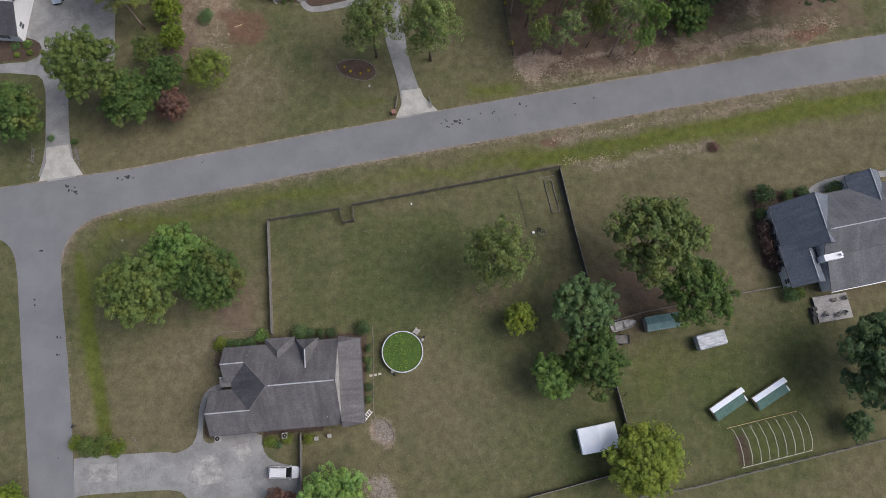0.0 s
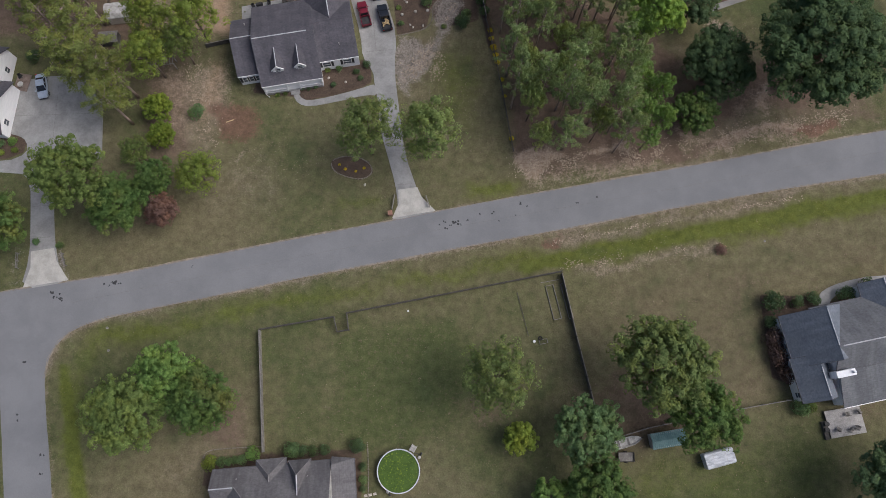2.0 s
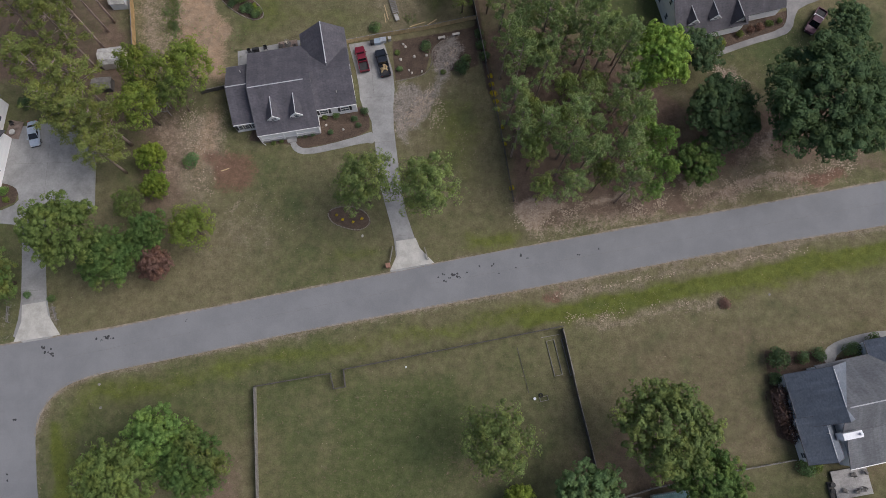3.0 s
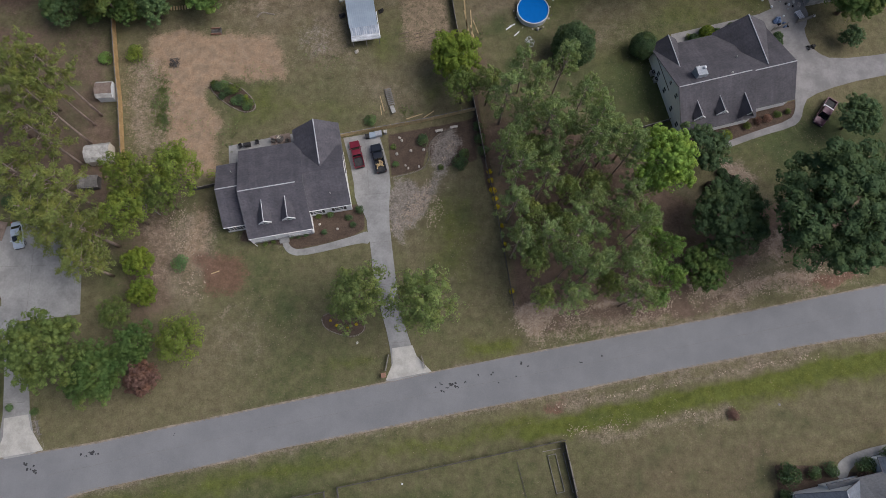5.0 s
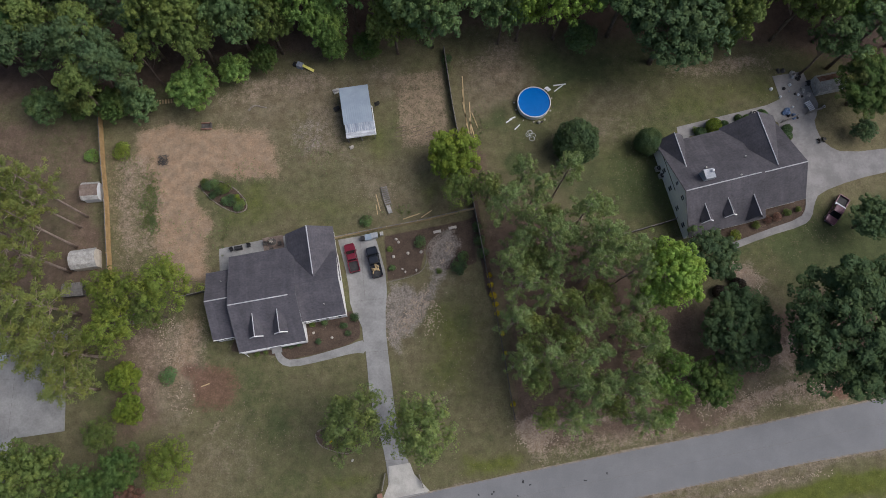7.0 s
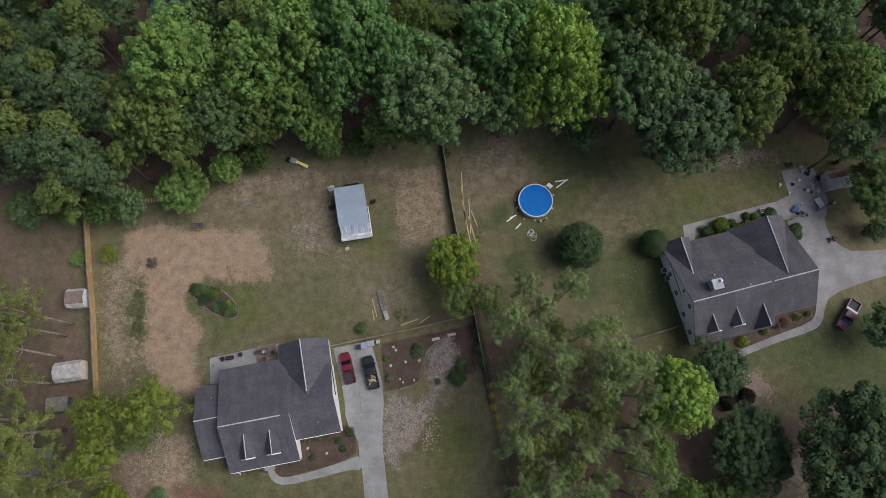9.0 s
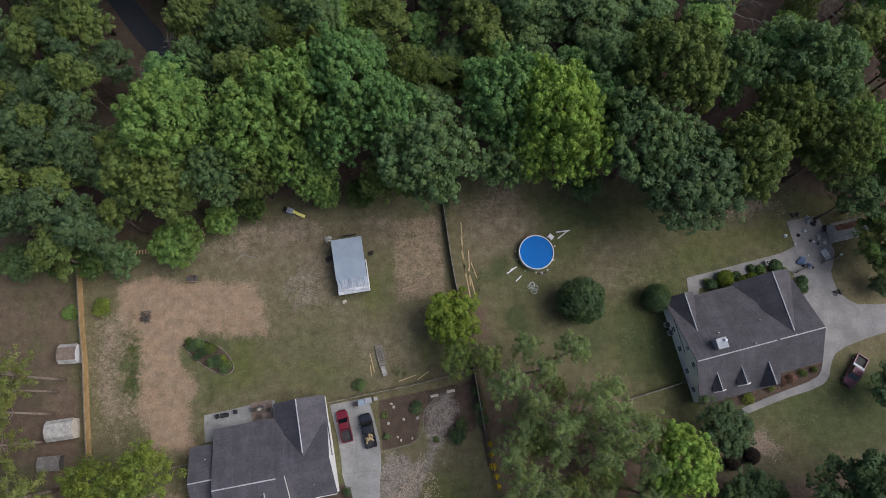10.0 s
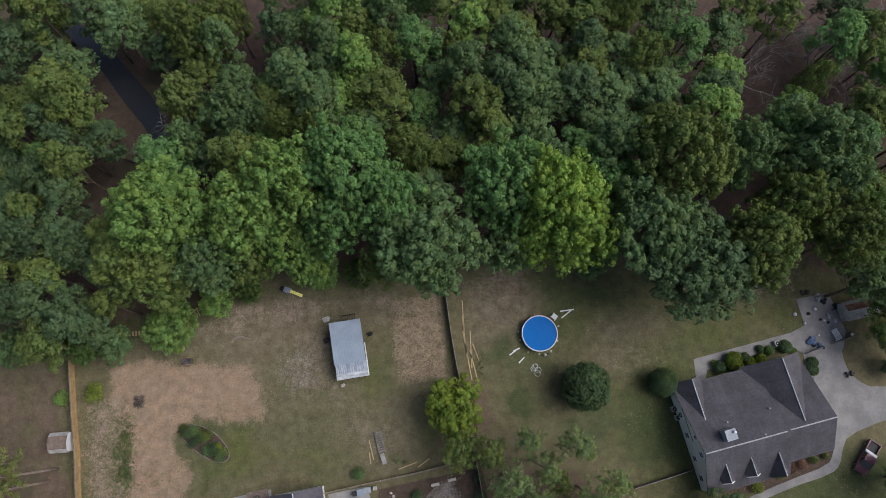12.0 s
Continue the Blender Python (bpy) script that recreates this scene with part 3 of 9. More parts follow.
cover["lush"] = np.clip(band(wob_x, wob_y, DITCH, 1.4, 1.8) * (0.5 + 0.45 * n8)
                        + 0.8 * band(PX, PY, [(14.0, 42.2), (19.0, 43.3), (29.8, 45.5), (39.2, 47.3), (48.8, 49.4), (58.5, 51.4), (75.1, 54.7), (120, 62.6)], 0.7, 0.8) * (0.6 + 0.7 * n8)
                        + 0.95 * band(PX, PY, [(-60.3, 26.0), (-56.9, 12.6), (-54.4, 3.7), (-53.0, -2.3)], 0.6, 0.7)
                        + 0.75 * patch(wob_x, wob_y, [(9.0, 53.2), (13.5, 55.2), (12.5, 58.0), (4.0, 57.5), (3.5, 54.5)], 1.6)
                        + 0.55 * patch(wob_x, wob_y, [(-19, 51.5), (-10.5, 53.2), (-11, 55.5), (-18.5, 54.5)], 1.5)
                        + 0.55 * patch(wob_x, wob_y, [(-2.5, 80), (5, 82), (7.5, 77), (7, 66), (-1, 66)], 3.5)
                        + 0.5 * patch(wob_x, wob_y, [(-4, 101), (1, 107), (1, 98), (-3, 97)], 2.0)
                        + 0.45 * patch(wob_x, wob_y, [(-13, 112), (-8.5, 113), (-7, 105), (-12, 104)], 2.0)
                        + 0.5 * patch(wob_x, wob_y, [(20, 120), (29, 121), (29, 117), (20, 117)], 2.5)
                        + 0.4 * patch(wob_x, wob_y, [(38.0, 116.8), (43.5, 120.5), (60.8, 123.3), (61.6, 118.2), (42.0, 113.2)], 1.6)
                        + 0.35 * band(wob_x, wob_y, [(20.1, 42.6), (43.1, 46.4), (60, 49.6), (76, 52)], 1.6, 1.6)
                        + 0.4 * patch(wob_x, wob_y, [(26, 110), (36, 112), (37, 98), (27, 97)], 2.5)
                        + 0.4 * patch(wob_x, wob_y, [(-33, 97), (-29, 101), (-22, 98.5), (-10, 99.5), (-9, 96.5), (-26, 95.5)], 1.8) * (0.4 + n8)
                        + 0.4 * patch(wob_x, wob_y, [(26, 20), (48, 21), (62, 14), (62, -10), (28, -12)], 5.0) * (0.3 + n8)
                        + 0.22 * patch(wob_x, wob_y, [(26, 40), (50, 44), (80, 50), (80, 42), (52, 39), (44, 26), (28, 30)], 4.0) * (0.3 + n8)
                        + 0.35 * patch(wob_x, wob_y, [(-37, 98), (-30, 102), (-28, 94), (-36, 93)], 1.5), 0, 1)
n5, n3, n3b = rough_noise(PX, PY, 5.0, 91), rough_noise(PX, PY, 3.0, 95), rough_noise(PX, PY, 2.2, 99)
cover["lush"] = np.clip(cover["lush"] + 0.3 * band(PX, PY, TRACK_A, 0.3, 0.5) + 0.25 * band(PX, PY, TRACK_B, 0.3, 0.5), 0, 1)
# first three: greener grass plus painted shade west of trees and blue-roofed house
cover["dark_grass_and_shade"] = np.clip(0.3 * patch(wob_x, wob_y, [(-11, 25.5), (0.3, 29), (5, 31), (4, 21), (0.2, 17.3), (-9.5, 18)], 3.5)
                          + 0.3 * patch(wob_x, wob_y, [(15, 32), (20.5, 32.5), (23.0, 22.6), (15.3, 21.4)], 2.5)
                          + 0.3 * patch(wob_x, wob_y, [(48.4, 36.3), (53.7, 36.9), (55.1, 21.2), (48.5, 21.2)], 2.5)
                          # two patches of darker green by the blue pool and the evergreen
                          + 0.7 * patch(wob_x, wob_y, [(16.7, 128.1), (31.3, 125.0), (30.3, 120.5), (21.5, 120.6), (15.8, 124.3)], 2.0)
                          + 1.0 * patch(wob_x, wob_y, [(13.4, 107.4), (14.8, 107.8), (16.6, 105.0), (16.0, 103.6), (13.6, 104.6)], 1.0)
                          # last patch on this line: faint shade put into the grass colour
                          + 0.5 * patch(wob_x, wob_y, [(26, 110), (40, 108), (40, 95), (24, 97), (12, 106), (14, 110)], 3.0) * (0.3 + 1.2 * n5) + 0.35 * patch(wob_x, wob_y, [(31.3, 104.2), (36.9, 104.1), (36.5, 98.7), (30.9, 98.7)], 2.0)
                          + 0.6 * patch(wob_x, wob_y, [(9.5, 116.5), (12.5, 116.5), (12, 111.5), (9.5, 112)], 1.2)
                          + 0.2 * patch(wob_x, wob_y, [(-30, 70), (-22, 70), (-20, 56), (-30, 56)], 3.0)
                          + 0.2 * patch(wob_x, wob_y, [(-3, 79), (5, 80), (8, 66), (0, 64)], 3.0)
                          + 0.12 * patch(wob_x, wob_y, [(-4, 15), (20, 12), (24, -10), (-5, -10)], 4.0)
                          + 0.12 * patch(wob_x, wob_y, [(26, 22), (48, 22), (60, 5), (60, -12), (28, -12)], 4.0)
                          + 0.8 * patch(wob_x, wob_y, [(56, 92), (66, 97), (80, 100), (82, 82), (60, 81)], 2.5)
                          + 0.2 * patch(wob_x, wob_y, [(28, 41), (50, 44.5), (78, 50), (78, 42), (52, 39), (44, 22), (30, 33)], 3.0)
                          + 0.55 * np.clip(n25 * 2.2 - 1.25, 0, 1) + 0.4 * np.clip(n5 * 3 - 1.7, 0, 1) + 0.45 * np.clip(n3 * 3 - 1.75, 0, 1), 0, 1)
cover["green"] = np.clip(n25 * 1.15 - 0.15
                         + 0.55 * patch(wob_x, wob_y, [(-14, 30), (0, 31), (3, 20), (-6, 14), (-15, 17)], 4.0)
                         + 0.45 * patch(wob_x, wob_y, [(-39.7, 101.2), (-36.2, 92.8), (-24.8, 96), (-16.9, 94.5), (-8.1, 96), (-3.2, 103.3), (-7.3, 113), (-12.3, 109), (-21.1, 104.5), (-32.9, 103)], 2.5)
                         + 0.35 * patch(wob_x, wob_y, [(9, 124), (30, 124), (60, 124.5), (61, 117), (42, 112), (41, 96), (24, 96), (12, 104)], 3.0)
                         + 0.35 * patch(wob_x, wob_y, [(51, 91), (64, 99), (82, 102), (82, 90), (60, 85)], 3.0)
                         + 0.12 * patch(wob_x, wob_y, [(-26, 36), (14, 41), (26, 18), (22, 10), (-8, 12), (-26, 14)], 4.0)
                         + 0.3 * patch(wob_x, wob_y, [(28, 15), (60, 15), (68, -2), (30, -10)], 5.0)
                         + 0.15 * patch(wob_x, wob_y, [(5, 12), (20, 8), (24, -8), (6, -10)], 4.0)
                         + 0.05 * patch(wob_x, wob_y, [(-33, 72), (-12, 70), (-12, 52), (-34, 49)], 4.0)
                         - 0.35 * patch(wob_x, wob_y, [(-44, 14), (-28, 24), (-28, 12), (-40, -2)], 4.0), 0, 1)
cover["straw"] = np.clip(0.5 * np.clip(n3b * 3 - 1.75, 0, 1) * np.clip(n25 * 2.5 - 0.6, 0, 1) + 0.9 * verge_sand * (0.4 + n8) + 0.4 * np.clip(1.3 - edge_distance(PX, PY, ROAD_SOUTH, False) / 2.2, 0, 1) * (0.3 + n8)
                         + 0.6 * patch(wob_x, wob_y, [(11.5, 61.5), (21.3, 63.0), (31.0, 64.2), (39.6, 63.5), (50.7, 66.0), (65.8, 69.5), (90, 74), (90, 70), (65, 66), (50, 63.2), (30.6, 59.8), (17.1, 57.0)], 1.6) * (0.35 + n8)
                         + 0.7 * patch(wob_x, wob_y, [(17, 47.4), (40, 51.2), (62, 55.5), (62, 53.8), (40, 50), (17, 45.6)], 0.8) * (0.4 + n8)
                         + 0.85 * patch(wob_x, wob_y, [(20, 43.0), (30, 44), (40, 46.3), (47, 47.4), (46.6, 44.6), (36, 43.0), (22, 41)], 1.2) * (0.35 + n8)
                         + 0.5 * patch(wob_x, wob_y, [(-38, 64), (-24, 66), (-16, 62), (-20, 54), (-38, 52)], 3.5) * n8
                         + 0.5 * patch(wob_x, wob_y, [(-3, 78), (6, 80), (8.5, 66), (1, 62), (-4, 66)], 2.5) * n8
                         + 0.8 * patch(wob_x, wob_y, [(-47.9, 74.7), (-42, 80), (-36.9, 76), (-38, 68), (-40.6, 62), (-46, 62)], 1.5) * (0.35 + n8)
                         + 0.7 * patch(wob_x, wob_y, [(48, 88), (53, 88), (53.5, 83), (48, 80)], 1.2)
                         + 0.6 * patch(wob_x, wob_y, [(44, 70), (57, 72), (57, 68), (42, 64)], 1.5)
                         + 0.7 * patch(wob_x, wob_y, [(-24, 119), (-15, 117), (-15, 106), (-24, 106)], 2.5) * (0.5 + n8)
                         + 0.6 * patch(wob_x, wob_y, [(5.0, 127.4), (16.1, 132.7), (14.5, 121), (5.0, 119)], 2.0) * (0.5 + n8)
                         + 0.7 * patch(wob_x, wob_y, [(-54, 106), (-52, 106), (-50, 91), (-53, 91)], 1.2)
                         + 0.8 * band(wob_x, wob_y, [(-33.5, 112.8), (-32.6, 115.2), (-30.2, 116.2), (-28.2, 115.2)], 0.15, 0.5)
                         + 0.5 * patch(wob_x, wob_y, [(8, 124), (15, 122), (14, 116), (9, 116)], 2.0)
                         + 0.5 * patch(wob_x, wob_y, [(28, 117), (42, 115), (41, 110), (28, 109)], 2.5) * (0.3 + n8)
                         + 0.45 * patch(wob_x, wob_y, [(-13, 103), (-5, 102), (-6, 95), (-14, 95)], 2.0) * (0.3 + n8), 0, 1)
woods_edge = [(-90, 116), (-58, 118.5), (-48, 119.0), (-38, 123), (-27, 126), (-12, 128), (0, 130), (10, 132), (27, 130), (45, 128), (60, 129), (72, 125), (90, 112), (90, 230), (-90, 230)]
cover["straw"] = np.clip(cover["straw"] + 0.65 * patch(PX, PY, [(-7.6, 122.0), (1.6, 123.6), (2.4, 109.4), (-5.6, 108.1)], 0.5), 0, 1)
cover["litter"] = np.clip(patch(wob_x, wob_y, woods_edge, 2.5)
                          + patch(wob_x, wob_y, [(5.2, 110), (8.0, 106), (9.5, 96), (20, 95.5), (31, 91), (40, 84), (42, 68), (40, 62.5), (13, 62), (12.4, 70), (10.6, 82), (8.0, 95)], 1.8) * (0.55 + 0.6 * n8)
                          + patch(wob_x, wob_y, [(-90, 114), (-59, 114), (-57.5, 101.7), (-55.3, 92), (-54.0, 86), (-54, 70), (-62, 82), (-90, 85)], 2.2) * (0.35 + 0.7 * n8)
                          + 0.6 * patch(wob_x, wob_y, [(-53, 80), (-44, 82), (-43, 62), (-50, 58), (-52, 66)], 1.8)
                          + 0.75 * patch(wob_x, wob_y, [(41, 80), (56, 80), (70, 84), (75, 72), (58, 70), (43, 66)], 2.5)
                          + 0.55 * patch(wob_x, wob_y, [(-40, 19), (-36, 24), (-31, 22), (-30, 12), (-37, 12)], 2.0)
                          + 0.45 * patch(wob_x, wob_y, [(0, 22), (14, 26), (14, 18), (4, 15)], 2.5)
                          + 0.5 * patch(wob_x, wob_y, [(20, 23), (40, 26), (42, 16), (26, 12), (19, 2)], 3.0), 0, 1)
cover["litter"] = np.clip(cover["litter"] + 0.75 * patch(wob_x, wob_y, [(13.0, 62.0), (40, 63.5), (70, 70.5), (90, 74.5), (90, 71.5), (66, 67), (45, 62.6), (30, 59.6), (17, 57.2)], 1.2) * (0.35 + n8), 0, 1)
cover["litter"] = np.clip(cover["litter"] + 0.4 * patch(wob_x, wob_y, [(26, 40), (52, 45), (82, 51), (82, 12), (52, 17), (30, 10)], 4.0) * (0.35 + n8) + 0.4 * patch(wob_x, wob_y, [(55, 92), (66, 97), (84, 101), (84, 76), (60, 77)], 3.0) * (0.35 + n8), 0, 1)
# inside the woods the litter colour carries the crowns' shade
cover["shaded_litter"] = patch(wob_x, wob_y, [(x, y + 4.0) for x, y in woods_edge], 3.0)
cover["bare"] = np.clip(0.32 * patch(wob_x, wob_y, [(-30, 121), (-8, 123), (-8, 108), (4, 107), (5, 96), (-12, 94), (-30, 97), (-28, 104)], 3.0) * (0.45 + n8)
                        + 0.28 * patch(wob_x, wob_y, [(8, 124), (40, 122), (40, 108), (26, 108), (10, 108)], 3.0) * (0.4 + n8)
                        + 0.75 * patch(wob_x, wob_y, [(-54, 115), (-44, 117.5), (-30, 121), (-14, 123.5), (-6, 124), (-8, 118), (-16, 119), (-24, 116), (-28, 108), (-34, 112), (-50, 111)], 3.0) * (0.45 + n8)
                        + 0.8 * patch(wob_x, wob_y, [(3, 125), (14, 126), (24, 124), (16, 121), (12, 115), (5, 113)], 2.5) * (0.45 + n8)
                        + 0.45 * patch(wob_x, wob_y, [(24, 119), (46, 123.5), (60, 125), (56, 119), (42, 114), (26, 112)], 3.0) * (0.35 + n8)
                        + 0.8 * patch(wob_x, wob_y, [(-50, 76), (-38, 79), (-36, 66), (-42, 60), (-49, 62)], 2.5) * (0.45 + n8)
                        + 0.3 * patch(wob_x, wob_y, [(-16, 106), (-3, 107), (-1, 98), (-14, 94)], 3.5) * (0.3 + n8)
                        + 0.35 * patch(wob_x, wob_y, [(12, 110), (34, 110), (36, 98), (22, 99), (10, 103)], 3.5) * (0.3 + n8)
                        + 0.75 * patch(wob_x, wob_y, [(42, 83), (54, 85), (62, 79), (76, 76), (76, 70), (58, 66), (42, 64)], 2.5) * (0.5 + n8)
                        + 0.5 * patch(wob_x, wob_y, [(-38, 64), (-22, 66), (-18, 60), (-24, 50), (-42, 48)], 4.0) * (0.3 + n8)
                        + 0.7 * patch(wob_x, wob_y, [(-8, 84), (2, 88), (6, 86), (0, 80), (-4, 70), (-7.5, 74)], 2.5) * (0.5 + n8)
                        + 0.45 * patch(wob_x, wob_y, [(-2, 18), (10, 14), (20, 0), (8, -10), (-9, -6), (-9, 8)], 4.0) * (0.3 + n8)
                        + 0.5 * patch(wob_x, wob_y, [(-42, 14), (-30, 22), (-30, 13), (-37, 8), (-50, 2)], 4.0) * (0.4 + n8)
                        + 0.3 * patch(wob_x, wob_y, [(11.5, 63.0), (24, 64.2), (40, 63.8), (40, 61), (30, 59.0), (16, 56.6)], 1.5) * (0.4 + n8), 0, 1)
cover["dirt"] = np.clip(patch(wob_x, wob_y, [(-51.4, 112.0), (-46.7, 112.7), (-41.5, 112.0), (-34.9, 112.5), (-31.1, 111.9), (-29.2, 109.5), (-27.9, 105.6), (-27.3, 102.9), (-30.5, 102.5), (-36.2, 103.9), (-40.3, 102.8), (-41.0, 100.9), (-39.5, 98.6), (-38.1, 95.4), (-37.9, 89.9), (-37.9, 84.6), (-42.8, 84.7), (-45.8, 90.0), (-46.9, 95.4), (-47.9, 101.0), (-49.7, 104.8), (-51.8, 107.7)], 1.3)
                        + 0.35 * patch(wob_x, wob_y, [(-57.1, 108.6), (-51.8, 107.7), (-49.7, 104.8), (-47.9, 101.0), (-46.5, 93.6), (-45.4, 85.5), (-53.1, 85.6), (-55.3, 97.3)], 1.2) * (0.4 + n8)
                        + 0.3 * patch(wob_x, wob_y, [(-29.5, 110.5), (-25.1, 107.0), (-24.6, 102.4), (-27.7, 102.3)], 1.2)
                        + 0.45 * patch(PX, PY, [(-7.6, 122.0), (1.6, 123.6), (2.4, 109.4), (-5.6, 108.1)], 0.5)
                        + 0.7 * patch(wob_x, wob_y, [(62.1, 67.0), (66.0, 68.6), (69.7, 68.0), (67.6, 66.1), (63.3, 65.6)], 0.8)
                        + 0.5 * patch(wob_x, wob_y, [(16.4, 46.4), (18.7, 47.6), (20.4, 46.4), (17.7, 45.4)], 0.6)
                        + 0.6 * patch(wob_x, wob_y, [(-36.5, 80), (-38.6, 72), (-41, 66), (-43.5, 70), (-42, 80)], 1.6), 0, 1)
cover["sand"] = np.clip(0.7 * patch(wob_x, wob_y, [(-11.6, -0.3), (-9.4, 0.1), (-8.3, -1), (-7.7, -3.1), (-9.2, -4.2), (-11.3, -2.8)], 0.6) + 0.6 * patch(wob_x, wob_y, [(-13.5, -8.5), (-9, -8.0), (-8, -11), (-12, -13)], 1.0)
                        + 1.1 * patch(wob_x, wob_y, [(12.4, 62.0), (20.0, 63.4), (21.9, 62.4), (17.2, 60.4), (15.9, 58.7), (14.3, 59.0)], 0.9)
                        + 0.9 * patch(wob_x, wob_y, [(24.5, 63.4), (32.4, 64.5), (33.0, 63.1), (26.4, 62.4)], 0.7)
                        + 0.5 * patch(wob_x, wob_y, [(14.6, 59.0), (19.8, 60.0), (27.6, 61.1), (34.2, 61.8), (39.4, 61.1), (32.7, 58.7), (19.7, 56.4), (14.5, 55.7)], 1.0) * (0.4 + n8)
                        + 0.85 * band(wob_x, wob_y, [(41.2, 67.2), (45.0, 65.2), (53.0, 65.9), (61.9, 68.3)], 0.35, 0.6)
                        + 0.7 * band(wob_x, wob_y, [(57.3, 75.0), (57.6, 69.4)], 0.7, 0.7)
                        + 0.5 * patch(wob_x, wob_y, [(43.5, 63.8), (59.8, 67.6), (70.7, 69.8), (72.9, 66.6), (60.6, 63.9), (46.0, 61.8)], 1.2) * (0.4 + n8)
                        + 0.35 * patch(wob_x, wob_y, [(49.8, 74.3), (58.0, 75.7), (58.0, 69.4), (50.5, 68.3)], 1.5)
                        + 0.3 * patch(wob_x, wob_y, [(21.0, 43.2), (45.8, 47.0), (46.2, 44.1), (21.5, 41.0)], 1.0) * (0.4 + n8)
                        + 0.6 * patch(wob_x, wob_y, [(-36.1, 60.4), (-34.3, 62.1), (-31.8, 63.1), (-32.4, 62.1), (-35.4, 60.1)], 0.6)
                        + 0.4 * patch(wob_x, wob_y, [(-49.9, 79.0), (-36.7, 79.1), (-36.3, 72.7), (-32.2, 69.9), (-32.5, 65.1), (-38.4, 65.8), (-45.9, 63.1), (-49.1, 69.9)], 2.0) * (0.3 + n8)
                        + 0.55 * patch(wob_x, wob_y, [(-54.5, 107), (-49.5, 108), (-46.0, 98), (-45.5, 88), (-52.8, 88)], 1.5) * (0.35 + n8)
                        + 0.5 * patch(wob_x, wob_y, [(40, 123.5), (52, 126), (60.5, 127), (61, 124), (50, 122.2), (42, 121)], 1.2) * (0.4 + n8)
                        + 0.4 * patch(wob_x, wob_y, [(4, 128), (14, 130), (15, 121), (5, 119)], 2.0) * (0.3 + n8)
                        + 0.4 * patch(wob_x, wob_y, [(-40, 119), (-26, 123), (-8, 125), (-8, 121), (-24, 118), (-38, 115)], 1.8) * (0.3 + n8)
                        + 0.9 * patch(wob_x, wob_y, [(49.4, 88.1), (53.2, 87.6), (55.3, 84.7), (52.3, 83.7)], 0.9), 0, 1)
cover["clay"] = np.clip(0.9 * patch(wob_x, wob_y, [(61.1, 67.3), (70.6, 69.1), (70.4, 67.3), (63.5, 65.9)], 0.8) + 0.7 * patch(wob_x, wob_y, [(16.1, 46.7), (19.9, 47.0), (19.9, 45.7), (16.7, 45.4)], 0.5)
                        + 0.6 * patch(wob_x, wob_y, [(-40.1, 71.3), (-32.3, 71.7), (-31.7, 66.5), (-37.0, 64.4)], 2.0)
                        + 0.5 * patch(wob_x, wob_y, [(-40.5, 70.3), (-36.8, 72.6), (-32.9, 71.3), (-31.5, 68.3), (-32.5, 65.2), (-36.3, 64.7), (-39.3, 66.7)], 1.6)
                        + 0.8 * patch(wob_x, wob_y, [(60, 67.0), (67, 69.2), (70, 68.7), (62, 65.8)], 1.2)
                        + 0.6 * patch(wob_x, wob_y, [(16, 47.6), (21, 48.4), (22, 47.3), (17, 46.3)], 0.8)
                        + 0.5 * patch(wob_x, wob_y, [(-8.5, 91), (-2, 92), (-2.5, 86), (-8, 85.5)], 1.0) * n8, 0, 1)
cover["mulch"] = np.clip(patch(PX, PY, [(-8.6, 92.5), (6.2, 95.5), (6.8, 87.8), (0.5, 86.5), (-1.2, 88), (-1.6, 91.0), (-2.6, 86.2), (-7.9, 84.9)], 0.5)
                         + patch(PX, PY, [(-24.6, 72.5), (-23.5, 72.1), (-19.4, 72.9), (-14.0, 74.5), (-12.2, 75.6), (-12.4, 78.2), (-13.7, 79.9), (-21.5, 79.0), (-32, 77), (-33, 73.5), (-26, 72.8)], 0.4)
                         + patch(PX, PY, [(-19.0, 61.1), (-18.6, 59.3), (-17.1, 58.3), (-13.6, 57.4), (-11.6, 58.7), (-12.4, 60.8), (-15.5, 62.0)], 0.3)
                         + patch(PX, PY, [(-40.4, 101.4), (-38.5, 102.6), (-35.3, 102.0), (-32.2, 99.2), (-31.7, 97.2), (-33.6, 96.5), (-37.3, 98.4)], 0.3)
                         + patch(PX, PY, [(-80, 66), (-72.6, 65.6), (-70.8, 64.4), (-71.3, 62.4), (-74, 61.2), (-80, 61)], 0.3)
                         + 0.62 * patch(PX, PY, [(-36.8, 12.2), (-28, 13.2), (-12.8, 13.8), (-12.3, 13), (-12.3, 1.5), (-13.4, -0.5), (-28, 3), (-37, 8)], 0.4)
                         + patch(PX, PY, [(-37.6, -2.4), (-36, -2.9), (-34.5, -2.5), (-34.5, 2), (-36.5, 4.5), (-37.8, 2)], 0.3)
                         + patch(PX, PY, [(-28.3, -2.5), (-19.0, -1.8), (-19, -0.8), (-28.3, -1)], 0.3)
                         + patch(PX, PY, [(52, 91.5), (64, 96), (64.3, 99.5), (55, 97), (42, 93.5), (43, 91.5)], 0.4)
                         + patch(PX, PY, [(52.5, 37.5), (62, 37.2), (66, 36), (66, 34), (54.2, 33), (56.2, 23), (53, 24)], 0.4)
                         + 0.6 * patch(PX, PY, [(45.0, -2.8), (47.6, -2.2), (48.4, -7.6), (45.5, -8.0)], 0.6)
                         + patch(PX, PY, [(4.5, 108), (6.4, 108), (7.4, 97), (9.8, 83), (8.6, 82), (6.6, 95)], 0.7), 0, 1)
